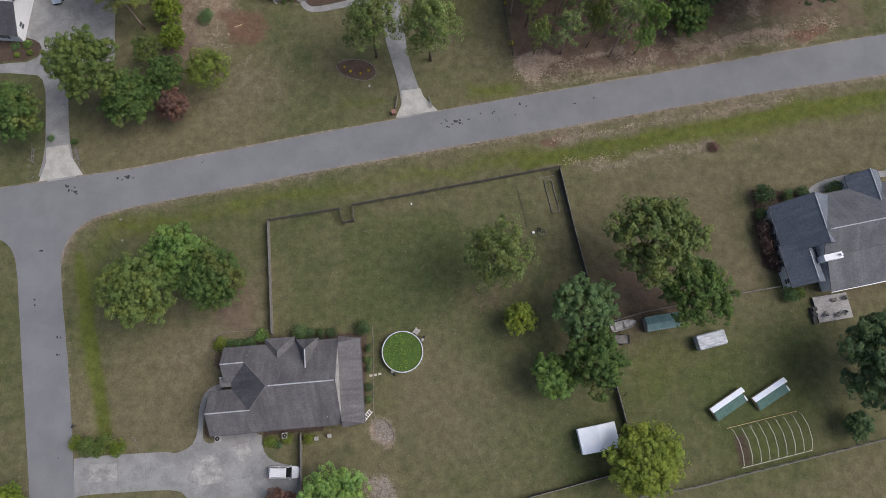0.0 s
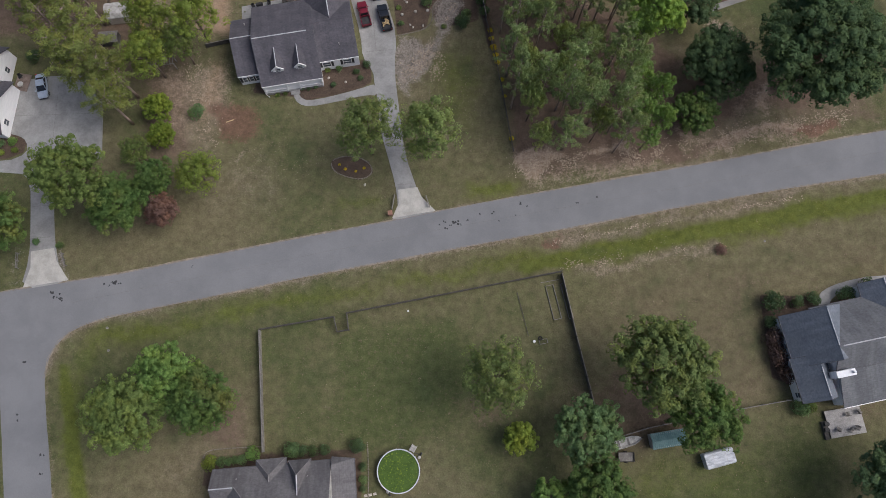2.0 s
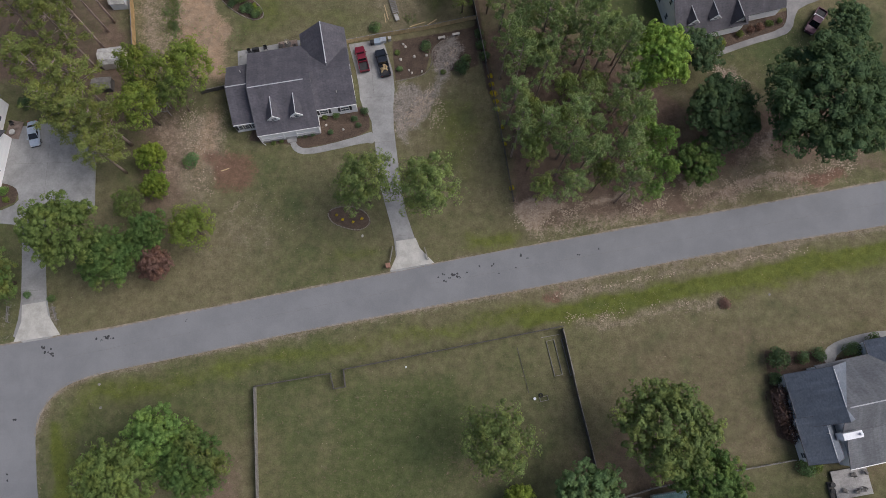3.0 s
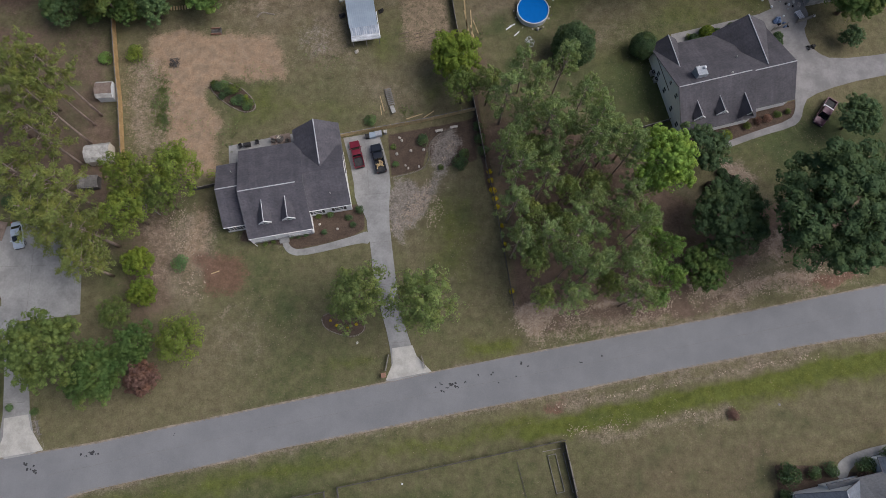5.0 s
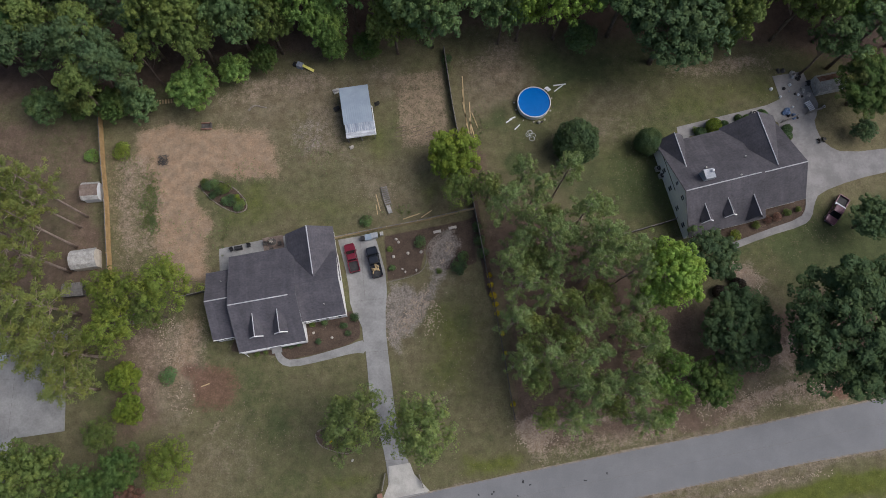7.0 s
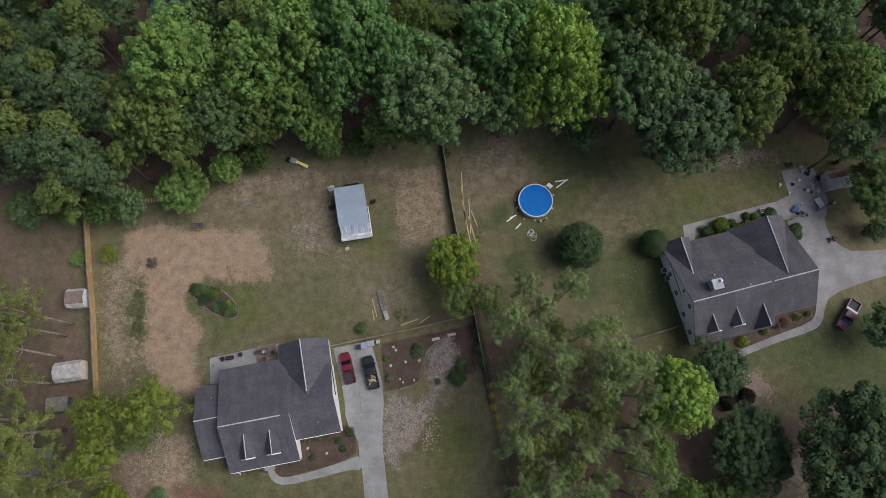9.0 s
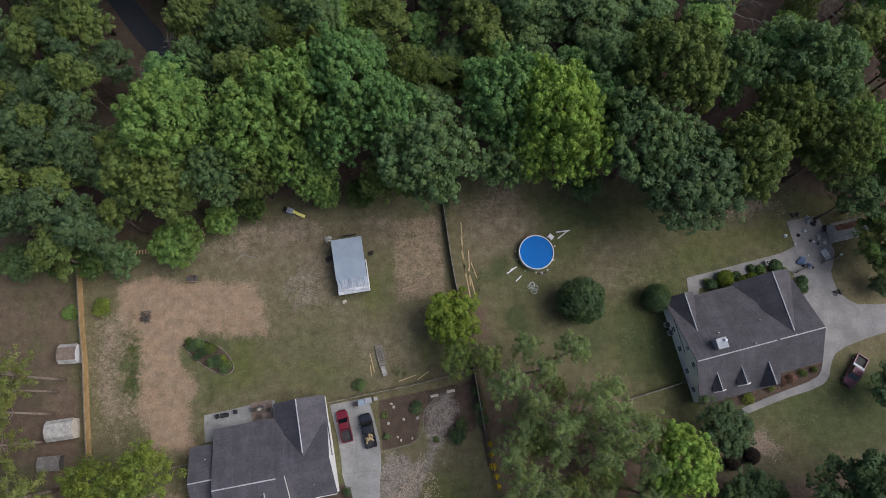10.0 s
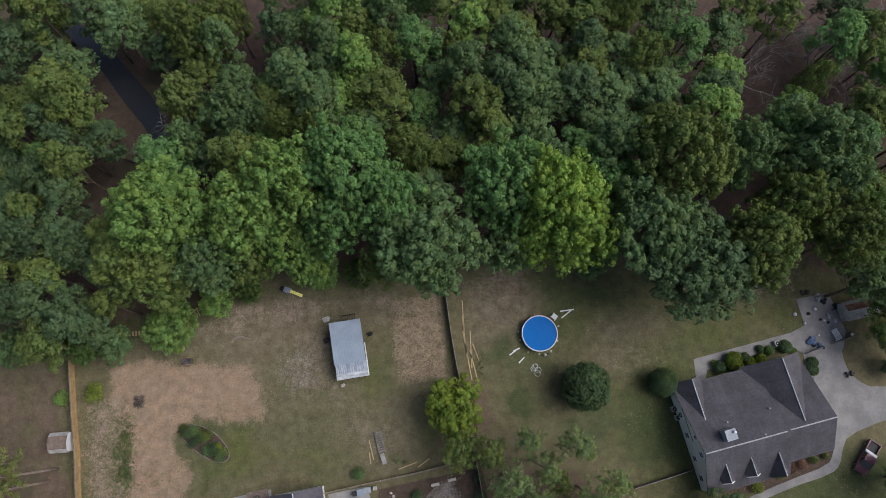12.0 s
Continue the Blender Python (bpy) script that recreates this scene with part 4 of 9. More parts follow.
cover["gravel"] = np.clip(0.75 * patch(PX, PY, [(-11.6, -0.3), (-9.4, 0.1), (-8.3, -1), (-7.7, -3.1), (-9.2, -4.2), (-11.3, -2.8)], 0.4)
                          + 1.2 * patch(wob_x, wob_y, [(-0.9, 91.2), (2.9, 93.3), (4.4, 91.4), (2.6, 88.0), (0.8, 85.0), (-2.6, 83.0), (-7.2, 84.2), (-7.6, 77), (-5.8, 74), (-2.0, 78.2), (0.5, 83), (-0.8, 88)], 1.3) * (0.75 + 0.7 * n8)
                          + 0.6 * patch(wob_x, wob_y, [(-26.0, 113.5), (-22.5, 115.2), (-19.0, 113.2), (-18.6, 109.5), (-21.5, 107.2), (-25.4, 109)], 1.2) * (0.6 + 0.5 * n8)
                          + 0.7 * patch(wob_x, wob_y, [(-13.5, -8.5), (-9, -8.0), (-8, -11), (-12, -13)], 1.0)
                          + 0.3 * patch(PX, PY, [(-70.5, 47), (-67.7, 46), (-68.2, 39.4), (-71, 38.8)], 0.4)
                          + 0.55 * patch(PX, PY, [(-63.9, 46), (-62.6, 45), (-60.5, 40.2), (-61.6, 40.0), (-63.5, 43.6)], 0.4), 0, 1)
ditch_depth = 0.28 * np.exp(-(edge_distance(PX, PY, DITCH, False) / 1.6) ** 2)
PZ = -0.07 * rough_noise(PX, PY, 3.0, 71) - ditch_depth
nx, ny = len(gx), len(gy)
ids = np.arange(nx * ny).reshape(ny, nx)
quads = np.stack([ids[:-1, :-1], ids[:-1, 1:], ids[1:, 1:], ids[1:, :-1]], -1).reshape(-1, 4)


def mesh_from_arrays(name, verts, faces, material, smooth=False):
    """faces: an array of equal-sided polygons."""
    me = bpy.data.meshes.new(name)
    n, s = faces.shape
    me.vertices.add(len(verts))
    me.vertices.foreach_set("co", np.ascontiguousarray(verts, dtype=np.float32).ravel())
    me.loops.add(n * s)
    me.loops.foreach_set("vertex_index", np.ascontiguousarray(faces, dtype=np.int32).ravel())
    me.polygons.add(n)
    me.polygons.foreach_set("loop_start", np.arange(0, n * s, s, dtype=np.int32))
    me.polygons.foreach_set("use_smooth", np.full(n, smooth))
    me.update(calc_edges=True)
    me.validate()
    me.materials.append(material)
    return me


ground_mesh = mesh_from_arrays("ground", np.stack([PX, PY, PZ], -1), quads, M["ground"], True)
for key, val in cover.items():
    a = ground_mesh.attributes.new(key, "FLOAT", "POINT")
    a.data.foreach_set("value", np.ascontiguousarray(val, dtype=np.float32))
tagged(new("ground", ground_mesh), "dry brown-green lawn with bare dirt and leaf litter", "ground", kind="structure")


# ---- roads and paving ----
def ragged(line, step, amount, seed):
    r = np.random.default_rng(seed)
    return [(p.x + r.uniform(-amount, amount), p.y + r.uniform(-amount, amount)) for p in chain([(*q, 0) for q in line], step)]


road_loop = ragged(ROAD_NORTH, 0.9, 0.03, 3) + ragged([p[:2] for p in smooth_line([(*q, 0) for q in ROAD_SOUTH + STREET_EAST])], 0.9, 0.03, 4) + ragged([p[:2] for p in smooth_line([(*q, 0) for q in STREET_WEST])], 0.9, 0.03, 5)
road = tagged(flat_slab("road", road_loop, 0.035, 0.4, M["asphalt"]), "worn grey asphalt road with a side street", "road", kind="structure")


def blot(x, y, r, seed, z=0.040):
    g = Geo()
    rr = np.random.default_rng(seed)
    for _ in range(rr.integers(2, 5)):
        g.disc(x + rr.normal(0, r * 0.7), y + rr.normal(0, r * 0.4), z, r * rr.uniform(0.3, 0.7), 9, 0.45, rr)
        z += 0.0006
    return g


for i, (x, y, r) in enumerate([(0.4, 50.1, 0.22), (1.0, 48.9, 0.30), (2.2, 50.0, 0.42), (3.1, 49.6, 0.35), (6.4, 51.4, 0.2), (8.6, 51.6, 0.3), (9.6, 50.2, 0.22), (13.8, 53.4, 0.3), (14.4, 52.6, 0.25), (23.0, 53.4, 0.2), (26.5, 54.4, 0.2),
                               (-63.4, 38.2, 0.35), (-62.8, 37.5, 0.45), (-62.2, 37.9, 0.25), (-0.4, 49.6, 0.2), (1.6, 49.5, 0.2), (4.4, 50.3, 0.22), (-66.4, 19.0, 0.25), (-66.2, 18.0, 0.2), (-54.4, 39.3, 0.2), (-53.9, 39.9, 0.2), (12.6, 51.2, 0.18), (-61.6, 37.2, 0.4), (-55.0, 39.4, 0.35), (-53.3, 39.8, 0.4), (-52.4, 39.6, 0.25), (-41.0, 42.4, 0.25), (-61.6, 12.8, 0.3), (-61.4, 10.2, 0.3), (-66.2, 27.0, 0.25), (-59.6, -5.6, 0.15)]):
    part("tar_patch", blot(x, y, r * 0.95, 100 + i), M["tar"], road)
seam = Geo()
for a, b in zip(ragged([(-60, 36.5), (-40, 40.6), (-20, 44.8), (0, 48.8), (30, 54.2), (80, 63.2)], 1.4, 0.06, 9)[:-1], ragged([(-60, 36.5), (-40, 40.6), (-20, 44.8), (0, 48.8), (30, 54.2), (80, 63.2)], 1.4, 0.06, 9)[1:]):
    seam.add([(a[0], a[1] - 0.014, 0.039), (b[0], b[1] - 0.014, 0.039), (b[0], b[1] + 0.014, 0.039), (a[0], a[1] + 0.014, 0.039)], [(0, 1, 2, 3)])
part("crack", seam, M["joint"], road)


def paving(name, loop, label, z=0.03, rounds=1, material="concrete"):
    pts = smooth_loop([(*p, 0) for p in loop], rounds) if rounds else [Vector((*p, 0)) for p in loop]
    return tagged(flat_slab(name, pts, z, 0.3, M[material]), label, "paving", kind="structure")


def groove(owner, a, b, z=0.034, w=0.035):
    a, b = Vector((*a, z)), Vector((*b, z))
    s = (b - a).cross(Vector((0, 0, 1))).normalized() * (w / 2)
    part("joint", Geo().add([a - s, b - s, b + s, a + s], [(0, 1, 2, 3)]), M["joint"], owner)


# the drive of the house behind the pines
d3 = paving("driveway", [(-8.6, 50.2), (-1.3, 51.8), (-1.3, 51.8), (-3.6, 54.3), (-4.3, 56.3), (-6.2, 61.9), (-7.4, 70.8), (-8.3, 78.2), (-7.9, 84.9), (-9.6, 91.0), (-10.4, 93.0), (-10.4, 93.0), (-16.3, 91.9), (-16.3, 91.9), (-14.4, 84.9), (-13.9, 80.1), (-12.0, 77.8), (-11.7, 75.0), (-11.2, 72.9), (-10.5, 66.3), (-9.0, 61.0), (-7.9, 57.0), (-7.3, 53.0), (-7.6, 51.2)], "pale concrete driveway widening to a parking apron", 0.045)
groove(d3, (-10.4, 66.0), (-6.8, 66.3), 0.050), groove(d3, (-11.3, 73.2), (-7.7, 73.5), 0.050), groove(d3, (-8.4, 56.5), (-5.0, 56.8), 0.050), groove(d3, (-13.4, 81.5), (-8.4, 82.0), 0.050), groove(d3, (-11.6, 82.0), (-12.6, 91.8), 0.050)
paving("front_walk", [(-26.0, 75.0), (-25.9, 72.9), (-24.9, 71.4), (-23.0, 70.9), (-18.5, 71.8), (-13.0, 73.2), (-11.2, 73.0), (-11.6, 75.2), (-12.6, 75.0), (-14.0, 74.4), (-19.4, 72.8), (-23.2, 72.0), (-24.4, 72.5), (-25.0, 73.4), (-25.0, 75.0)], "narrow curved concrete front walk", 0.035)
paving("patio", [(-36.0, 90.4), (-28.7, 92.0), (-25.1, 92.7), (-24.6, 88.5), (-34.0, 86.5), (-35.6, 86.3)], "weathered concrete back patio", 0.035, 0)
# pale aprons where the two drives meet the road
paving("driveway_apron", [(-8.3, 50.7), (-1.0, 52.0), (-3.4, 54.5), (-4.1, 56.2), (-7.4, 55.7), (-7.2, 53.4)], "pale cracked concrete apron at the road", 0.050, 0, "new_concrete")
paving("driveway_apron", [(-68.2, 39.0), (-61.0, 40.2), (-63.3, 43.4), (-64.0, 45.6), (-67.7, 45.0), (-67.4, 42.3)], "pale beige concrete apron at the road", 0.050, 0, "new_concrete")


def shoulder(line, side, label, seed):
    """A thin ragged strip of gravel along the asphalt's edge."""
    r = np.random.default_rng(seed)
    pts = [p for p in chain([(*q, 0) for q in line], 0.7)]
    wide = rough_noise(np.array([p.x for p in pts]), np.array([p.y for p in pts]), 6.0, seed)
    inner, outer = [], []
    for i, p in enumerate(pts):
        d = (pts[min(i + 1, len(pts) - 1)] - pts[max(i - 1, 0)]).normalized()
        n = Vector((-d.y, d.x, 0)) * side
        w = 0.02 + 0.5 * max(0.0, wide[i] - 0.3) + 0.05 * r.random()
        inner.append((p - n * 0.12)[:2])
        outer.append((p + n * w)[:2])
    g = Geo()
    m = len(pts)
    g.add([(x, y, 0.041) for x, y in inner] + [(x, y, 0.012) for x, y in outer], [(i, i + 1, m + i + 1, m + i) for i in range(m - 1)] if side < 0 else [(m + i, m + i + 1, i + 1, i) for i in range(m - 1)])
    tagged(part("road_shoulder", g, M["gravel"]), label, "shoulder", kind="structure")


shoulder([p for p in ROAD_NORTH if -100 < p[0] < 100 and not -70 < p[0] < -60], 1, "thin sandy gravel shoulder along the road", 301)
shoulder([p for p in ROAD_SOUTH if p[0] < 121], 1, "sandy gravel shoulder along the verge", 302)
# the drive beside the olive maple
d5 = paving("driveway", [(-68.6, 38.6), (-60.9, 39.9), (-62.3, 41.6), (-63.2, 43.6), (-64.3, 48.1), (-65.9, 60.2), (-65.9, 60.2), (-57.9, 61.3), (-57.9, 61.3), (-59.3, 76.9), (-59.3, 76.9), (-72.0, 76.4), (-75.5, 73.8), (-75.5, 66.0), (-72.4, 65.4), (-71.0, 64.4), (-70.6, 62.2), (-74, 60.6), (-90, 60.4), (-90, 58.8), (-71.5, 58.9), (-69.4, 57.2), (-68.4, 50.0), (-67.8, 44.0)], "broad concrete driveway and parking court", 0.045)
for y in (47.5, 53.0, 58.6):
    groove(d5, (-68.2 - (y - 47.5) * 0.08, y - 0.3), (-64.4 - (y - 47.5) * 0.12, y), 0.050)
groove(d5, (-75, 69.0), (-58.8, 69.6), 0.050), groove(d5, (-66.5, 60.3), (-66.9, 76.4), 0.050)
# the drive of the corner house
d1 = paving("driveway", [(-57.2, -5.8), (-57.2, -5.8), (-55.6, -5.5), (-48.3, -5.1), (-42.7, -4.8), (-42, -5.2), (-39.4, -4.2), (-38.5, -2.1), (-38.6, 1.3), (-38.2, 3.6), (-36.9, 5.0), (-35.0, 5.6), (-35.0, 4.6), (-36.5, 4.0), (-37.5, 3.0), (-37.8, 1.3), (-37.8, -1.6), (-37.6, -3.2), (-36.4, -3.8), (-35.2, -3.0), (-35.2, -2.2), (-28.6, -1.8), (-28.4, -4.6), (-27.0, -6.2), (-24.5, -6.9), (-22.3, -7.0), (-22.0, -13.5), (-22.0, -13.5), (-39.0, -12.5), (-39.5, -11.4), (-40.6, -10.6), (-43.0, -10.4), (-48.6, -10.7), (-55.4, -11.1), (-56.4, -11.5), (-56.4, -11.5)], "broad pale concrete driveway with curved walk", 0.045)
for a, b in [((-50.6, -5.3), (-49.9, -10.4)), ((-46.4, -5.0), (-45.7, -10.3)), ((-38.5, -5.9), (-39.6, -9.0)), ((-35.4, -4.9), (-33.6, -10.4)), ((-33.9, -4.1), (-30.5, -8.9)), ((-27.9, -5.4), (-30.5, -8.9)), ((-39.6, -10.5), (-33.9, -9.2)), ((-33.9, -9.2), (-27.7, -8.1))]:
    groove(d1, a, b, 0.050)
for i, loop in enumerate(([(-54.8, -6.6), (-50.5, -6.5), (-50.2, -9.1), (-54.5, -9.2)], [(-38.5, -5.9), (-35.3, -4.9), (-33.9, -9.2), (-37.8, -10.0), (-39.6, -9.0)], [(-33.3, -3.9), (-30.6, -3.6), (-29.8, -5.4), (-31.7, -6.4)])):
    part("panel", Geo().slab([(x, y, 0.052) for x, y in loop], 0.02), M["bleached_concrete"], d1)
# the drive, yard and walk of the house by the blue pool
d4 = paving("driveway", [(62.3, 113.6), (67.0, 114.2), (67.2, 111.2), (68.6, 108.7), (71.5, 107.3), (82, 108.5), (120, 116), (120, 111), (82, 104.6), (72.6, 102.5), (66, 100.0), (64.9, 98), (64.2, 95.6), (62.6, 94.2), (56.1, 92.3), (48.5, 89.4), (48.1, 90.5), (55.9, 93.4), (62.2, 95.5), (63.4, 97.3), (63.7, 100.0), (62.6, 104), (61.6, 108.0)], "stained concrete driveway with a side walk", 0.045, 1, "old_concrete")
paving("yard_slab", [(60.9, 109.0), (64.6, 109.4), (67.5, 114.2), (68.2, 116.6), (66.2, 123.0), (60.6, 122.0), (61.5, 117.6), (59.0, 116.4), (42.5, 112.2), (42.6, 108.0), (44, 108.4), (44.5, 110.4), (58, 114.5), (60.6, 113.0)], "stained concrete yard slab and path", 0.035, 0, "old_concrete")
# the walk of the blue-roofed house
paving("front_walk", [(62.0, 36.9), (63.2, 38.4), (66.5, 39.7), (72, 40.8), (90, 41.6), (90, 40.6), (72, 39.7), (67.5, 38.6), (64.6, 37.2), (63.4, 35.2), (62.2, 35.4)], "curved concrete front walk", 0.035)

# ---- trees and shrubs ----
def kites(points, normals, length, width, rng, tilt=0.7, fold=0.0):
    """Small pointed leaves (or leaf sprays), one face each."""
    n = len(points)
    nrm = normals + rng.normal(0, tilt, (n, 3))
    nrm /= np.linalg.norm(nrm, axis=1, keepdims=True) + 1e-9
    t = np.cross(nrm, rng.normal(0, 1, (n, 3)))
    t /= np.linalg.norm(t, axis=1, keepdims=True) + 1e-9
    b = np.cross(nrm, t)
    ln = (length * rng.uniform(0.7, 1.35, n))[:, None]
    wd = (width * rng.uniform(0.7, 1.35, n))[:, None]
    v = np.stack([points + t * ln * 0.6, points - t * ln * 0.4 + b * wd * 0.5, points - t * ln * 0.4 - b * wd * 0.5], 1)
    return v.reshape(-1, 3)


def ball_dirs(rng, n, low=-0.35):
    z = rng.uniform(low, 1.0, n)
    a = rng.uniform(0, 2 * math.pi, n)
    s = np.sqrt(1 - z * z)
    return np.stack([s * np.cos(a), s * np.sin(a), z], 1)


def crown_mesh(name, seed, lobes=15, clumps=15, per=40, R=5.0, base=3.5, top=13.0, leaf=0.36, spread=0.6, open_=1.0, bough=(0.30, 0.44), reach=(0.5, 0.74)):
    """A crown of boughs, each of many leafy clumps."""
    rng = np.random.default_rng(seed)
    zc, hz = (base + top) / 2, (top - base) / 2
    out = []
    cs, rs = [], []
    for i in range(lobes):
        a = i * 2.39996 + rng.uniform(-0.4, 0.4)
        f = (i + 0.5) / lobes
        e = math.asin(min(1, max(-0.55, -0.5 + 1.5 * f))) if i else math.pi / 2
        d = rng.uniform(*reach)
        cs.append((R * d * math.cos(e) * math.cos(a), R * d * math.cos(e) * math.sin(a), zc + hz * 0.66 * math.sin(e) + rng.uniform(-0.5, 0.5)))
        rs.append(R * rng.uniform(*bough))
    cs, rs = np.array(cs), np.array(rs)
    for c, r in zip(cs, rs):
        dirs = ball_dirs(rng, clumps, -0.45)
        cc = c + dirs * (r * rng.uniform(0.74, 1.08, clumps))[:, None] * np.array([1, 1, 0.85])
        for q, dq in zip(cc, dirs):
            dist = np.linalg.norm((q - cs) / rs[:, None], axis=1)
            if np.sum(dist < 0.62) > 0:
                continue
            m = int(per * rng.uniform(0.7, 1.3) * (0.45 if dq[2] < -0.05 else 1.0))
            ld = ball_dirs(rng, m, -0.3) + dq * 0.35
            ld /= np.linalg.norm(ld, axis=1, keepdims=True)
            s = spread * rng.uniform(0.66, 1.3)
            out.append(kites(q + ld * s * rng.uniform(0.76, 1.1, m)[:, None] * np.array([1, 1, 0.85]), ld + np.array([0, 0, 0.25]), leaf * 1.1, leaf * 0.9, rng, 0.26))
        m = int(55 * open_ * (r / 1.8) ** 2)
        ld = ball_dirs(rng, m, -0.8)
        out.append(kites(c + ld * r * rng.uniform(0.2, 0.6, m)[:, None], ld, 0.5, 0.42, rng))
    v = np.concatenate(out)
    return mesh_from_arrays(name, v, np.arange(len(v)).reshape(-1, 3), M["leaf_oak"]), cs


def trunk_geo(seed, cs, base, height, r0, limbs=7):
    rng = np.random.default_rng(seed)
    g = Geo()
    bend = rng.normal(0, 0.18, (6, 2)).cumsum(0) * 0.6
    line = [(bend[i][0] if i else 0, bend[i][1] if i else 0, -0.25 + (height + 0.25) * i / 5) for i in range(6)]
    g.tube(line, [r0 * 1.35, r0, r0 * 0.86, r0 * 0.7, r0 * 0.5, r0 * 0.25], 8)
    for c in cs[rng.permutation(len(cs))[:limbs]]:
        k = rng.integers(2, 5)
        a = Vector(line[k])
        b = Vector(c)
        mid = a.lerp(b, 0.5) + Vector((0, 0, -0.35))
        g.tube([a, mid, b], [r0 * 0.42, r0 * 0.26, r0 * 0.09], 5)
        for _ in range(2):
            e = b + Vector(rng.normal(0, 1, 3)) * 1.1
            g.tube([mid.lerp(b, 0.5), e], [r0 * 0.16, r0 * 0.05], 4)
    return g


def pine_meshes(seed, H=20.0, low=9.0, R=3.6, whorls=9):
    """Needle tufts on thin level branches round a long bare trunk."""
    rng = np.random.default_rng(seed)
    g, out = Geo(), []
    lean = rng.normal(0, 0.5, 2)
    axis = [Vector((lean[0] * (i / 6) ** 1.5, lean[1] * (i / 6) ** 1.5, -0.25 + (H + 0.25) * i / 6)) for i in range(7)]
    g.tube(axis, [0.26, 0.21, 0.19, 0.16, 0.13, 0.09, 0.03], 8)
    for w in range(whorls):
        f = (w + rng.uniform(-0.3, 0.3)) / (whorls - 1)
        f = min(1, max(0, f))
        z = low + (H - 0.4 - low) * f
        p0 = Vector((lean[0] * (z / H) ** 1.5, lean[1] * (z / H) ** 1.5, z))
        reach = R * (0.45 + 0.75 * math.sin(math.pi * (0.22 + 0.70 * f)))* (1.05 - 0.45 * f)
        for b in range(rng.integers(3, 6)):
            a = rng.uniform(0, 2 * math.pi)
            ln = reach * rng.uniform(0.55, 1.1)
            end = p0 + Vector((math.cos(a) * ln, math.sin(a) * ln, ln * rng.uniform(0.05, 0.4)))
            g.tube([p0, p0.lerp(end, 0.5) + Vector((0, 0, -0.1)), end], [0.07, 0.045, 0.015], 4)
            for s in range(4):
                q = p0.lerp(end, 0.45 + 0.2 * s) + Vector(rng.normal(0, 0.25, 3))
                m = int(rng.integers(30, 42))
                d = ball_dirs(rng, m, -0.4)
                out.append(kites(np.array(q) + d * rng.uniform(0.15, 0.6, m)[:, None], d + np.array([0, 0, 0.3]), 0.31, 0.17, rng, 0.55))
    v = np.concatenate(out)
    return mesh_from_arrays("crown", v, np.arange(len(v)).reshape(-1, 3), M["needle"]), g


def shrub_mesh(seed, n=900, leaf=0.16, R=1.0, H=1.2, lumps=9):
    rng = np.random.default_rng(seed)
    out = []
    for i in range(lumps):
        a, e = i * 2.4, rng.uniform(0.05, 1.3)
        c = np.array([R * 0.5 * math.cos(e) * math.cos(a), R * 0.5 * math.cos(e) * math.sin(a), H * 0.42 + H * 0.3 * math.sin(e)])
        d = ball_dirs(rng, n // lumps, -0.7)
        r = R * rng.uniform(0.42, 0.58)
        p = c + d * r * rng.uniform(0.75, 1.05, len(d))[:, None] * np.array([1, 1, H / 1.5])
        p[:, 2] = np.maximum(p[:, 2], 0.02)
        out.append(kites(p, d + np.array([0, 0, 0.2]), leaf, leaf * 0.65, rng, 0.6))
    v = np.concatenate(out)
    return mesh_from_arrays("leaves", v, np.arange(len(v)).reshape(-1, 3), M["leaf_oak"])


def bare_geo(seed, H=14.0):
    """A leafless tree."""
    rng = np.random.default_rng(seed)
    g = Geo()

    def branch(p, d, ln, r, depth):
        q = p + d * ln * 0.5 + Vector(rng.normal(0, ln * 0.05, 3))
        e = q + (d + Vector(rng.normal(0, 0.18, 3))).normalized() * ln * 0.5
        g.tube([p, q, e], [r, r * 0.8, r * 0.55], 5 if depth > 1 else 3, False)
        if depth:
            for _ in range(rng.integers(3, 5)):
                nd = (d + Vector(rng.normal(0, 0.55, 3))).normalized()
                nd.z = max(nd.z, 0.05)
                branch(p.lerp(e, rng.uniform(0.55, 1.0)), nd, ln * rng.uniform(0.5, 0.72), r * 0.5, depth - 1)

    branch(Vector((0, 0, -0.25)), Vector((0, 0, 1)), H * 0.5, 0.2, 4)
    return g


BROAD = []
for i in range(6):
    me, cs = crown_mesh("crown", 40 + i, lobes=24 + i % 3 * 3, clumps=13, per=42, leaf=0.28, spread=0.48, bough=(0.22, 0.34), reach=(0.5, 0.8))
    BROAD.append((me, trunk_geo(60 + i, cs, 3.5, 10.5, 0.24).mesh("trunk", M["bark"], True)))
DENSE = []
for i in range(3):
    me, cs = crown_mesh("crown", 80 + i, lobes=18, clumps=18, per=38, base=1.0, top=11.0, leaf=0.32, spread=0.55)
    DENSE.append((me, trunk_geo(85 + i, cs, 1.0, 8.0, 0.22, 5).mesh("trunk", M["bark"], True)))
OPEN = []
for i in range(3):
    me, cs = crown_mesh("crown", 90 + i, lobes=22, clumps=11, per=34, base=3.0, top=13.0, leaf=0.24, spread=0.62, open_=0.35, bough=(0.22, 0.34), reach=(0.42, 0.8))
    OPEN.append((me, trunk_geo(95 + i, cs, 3.0, 11.0, 0.2, 9).mesh("trunk", M["bark"], True)))
HUGE = []
me, cs = crown_mesh("crown", 170, lobes=54, clumps=17, per=58, R=8.5, base=5.0, top=22.0, leaf=0.28, spread=0.64, bough=(0.17, 0.27), reach=(0.38, 0.84))
HUGE.append((me, trunk_geo(171, cs, 5.0, 17.0, 0.42, 9).mesh("trunk", M["bark"], True)))
GLOBE = []
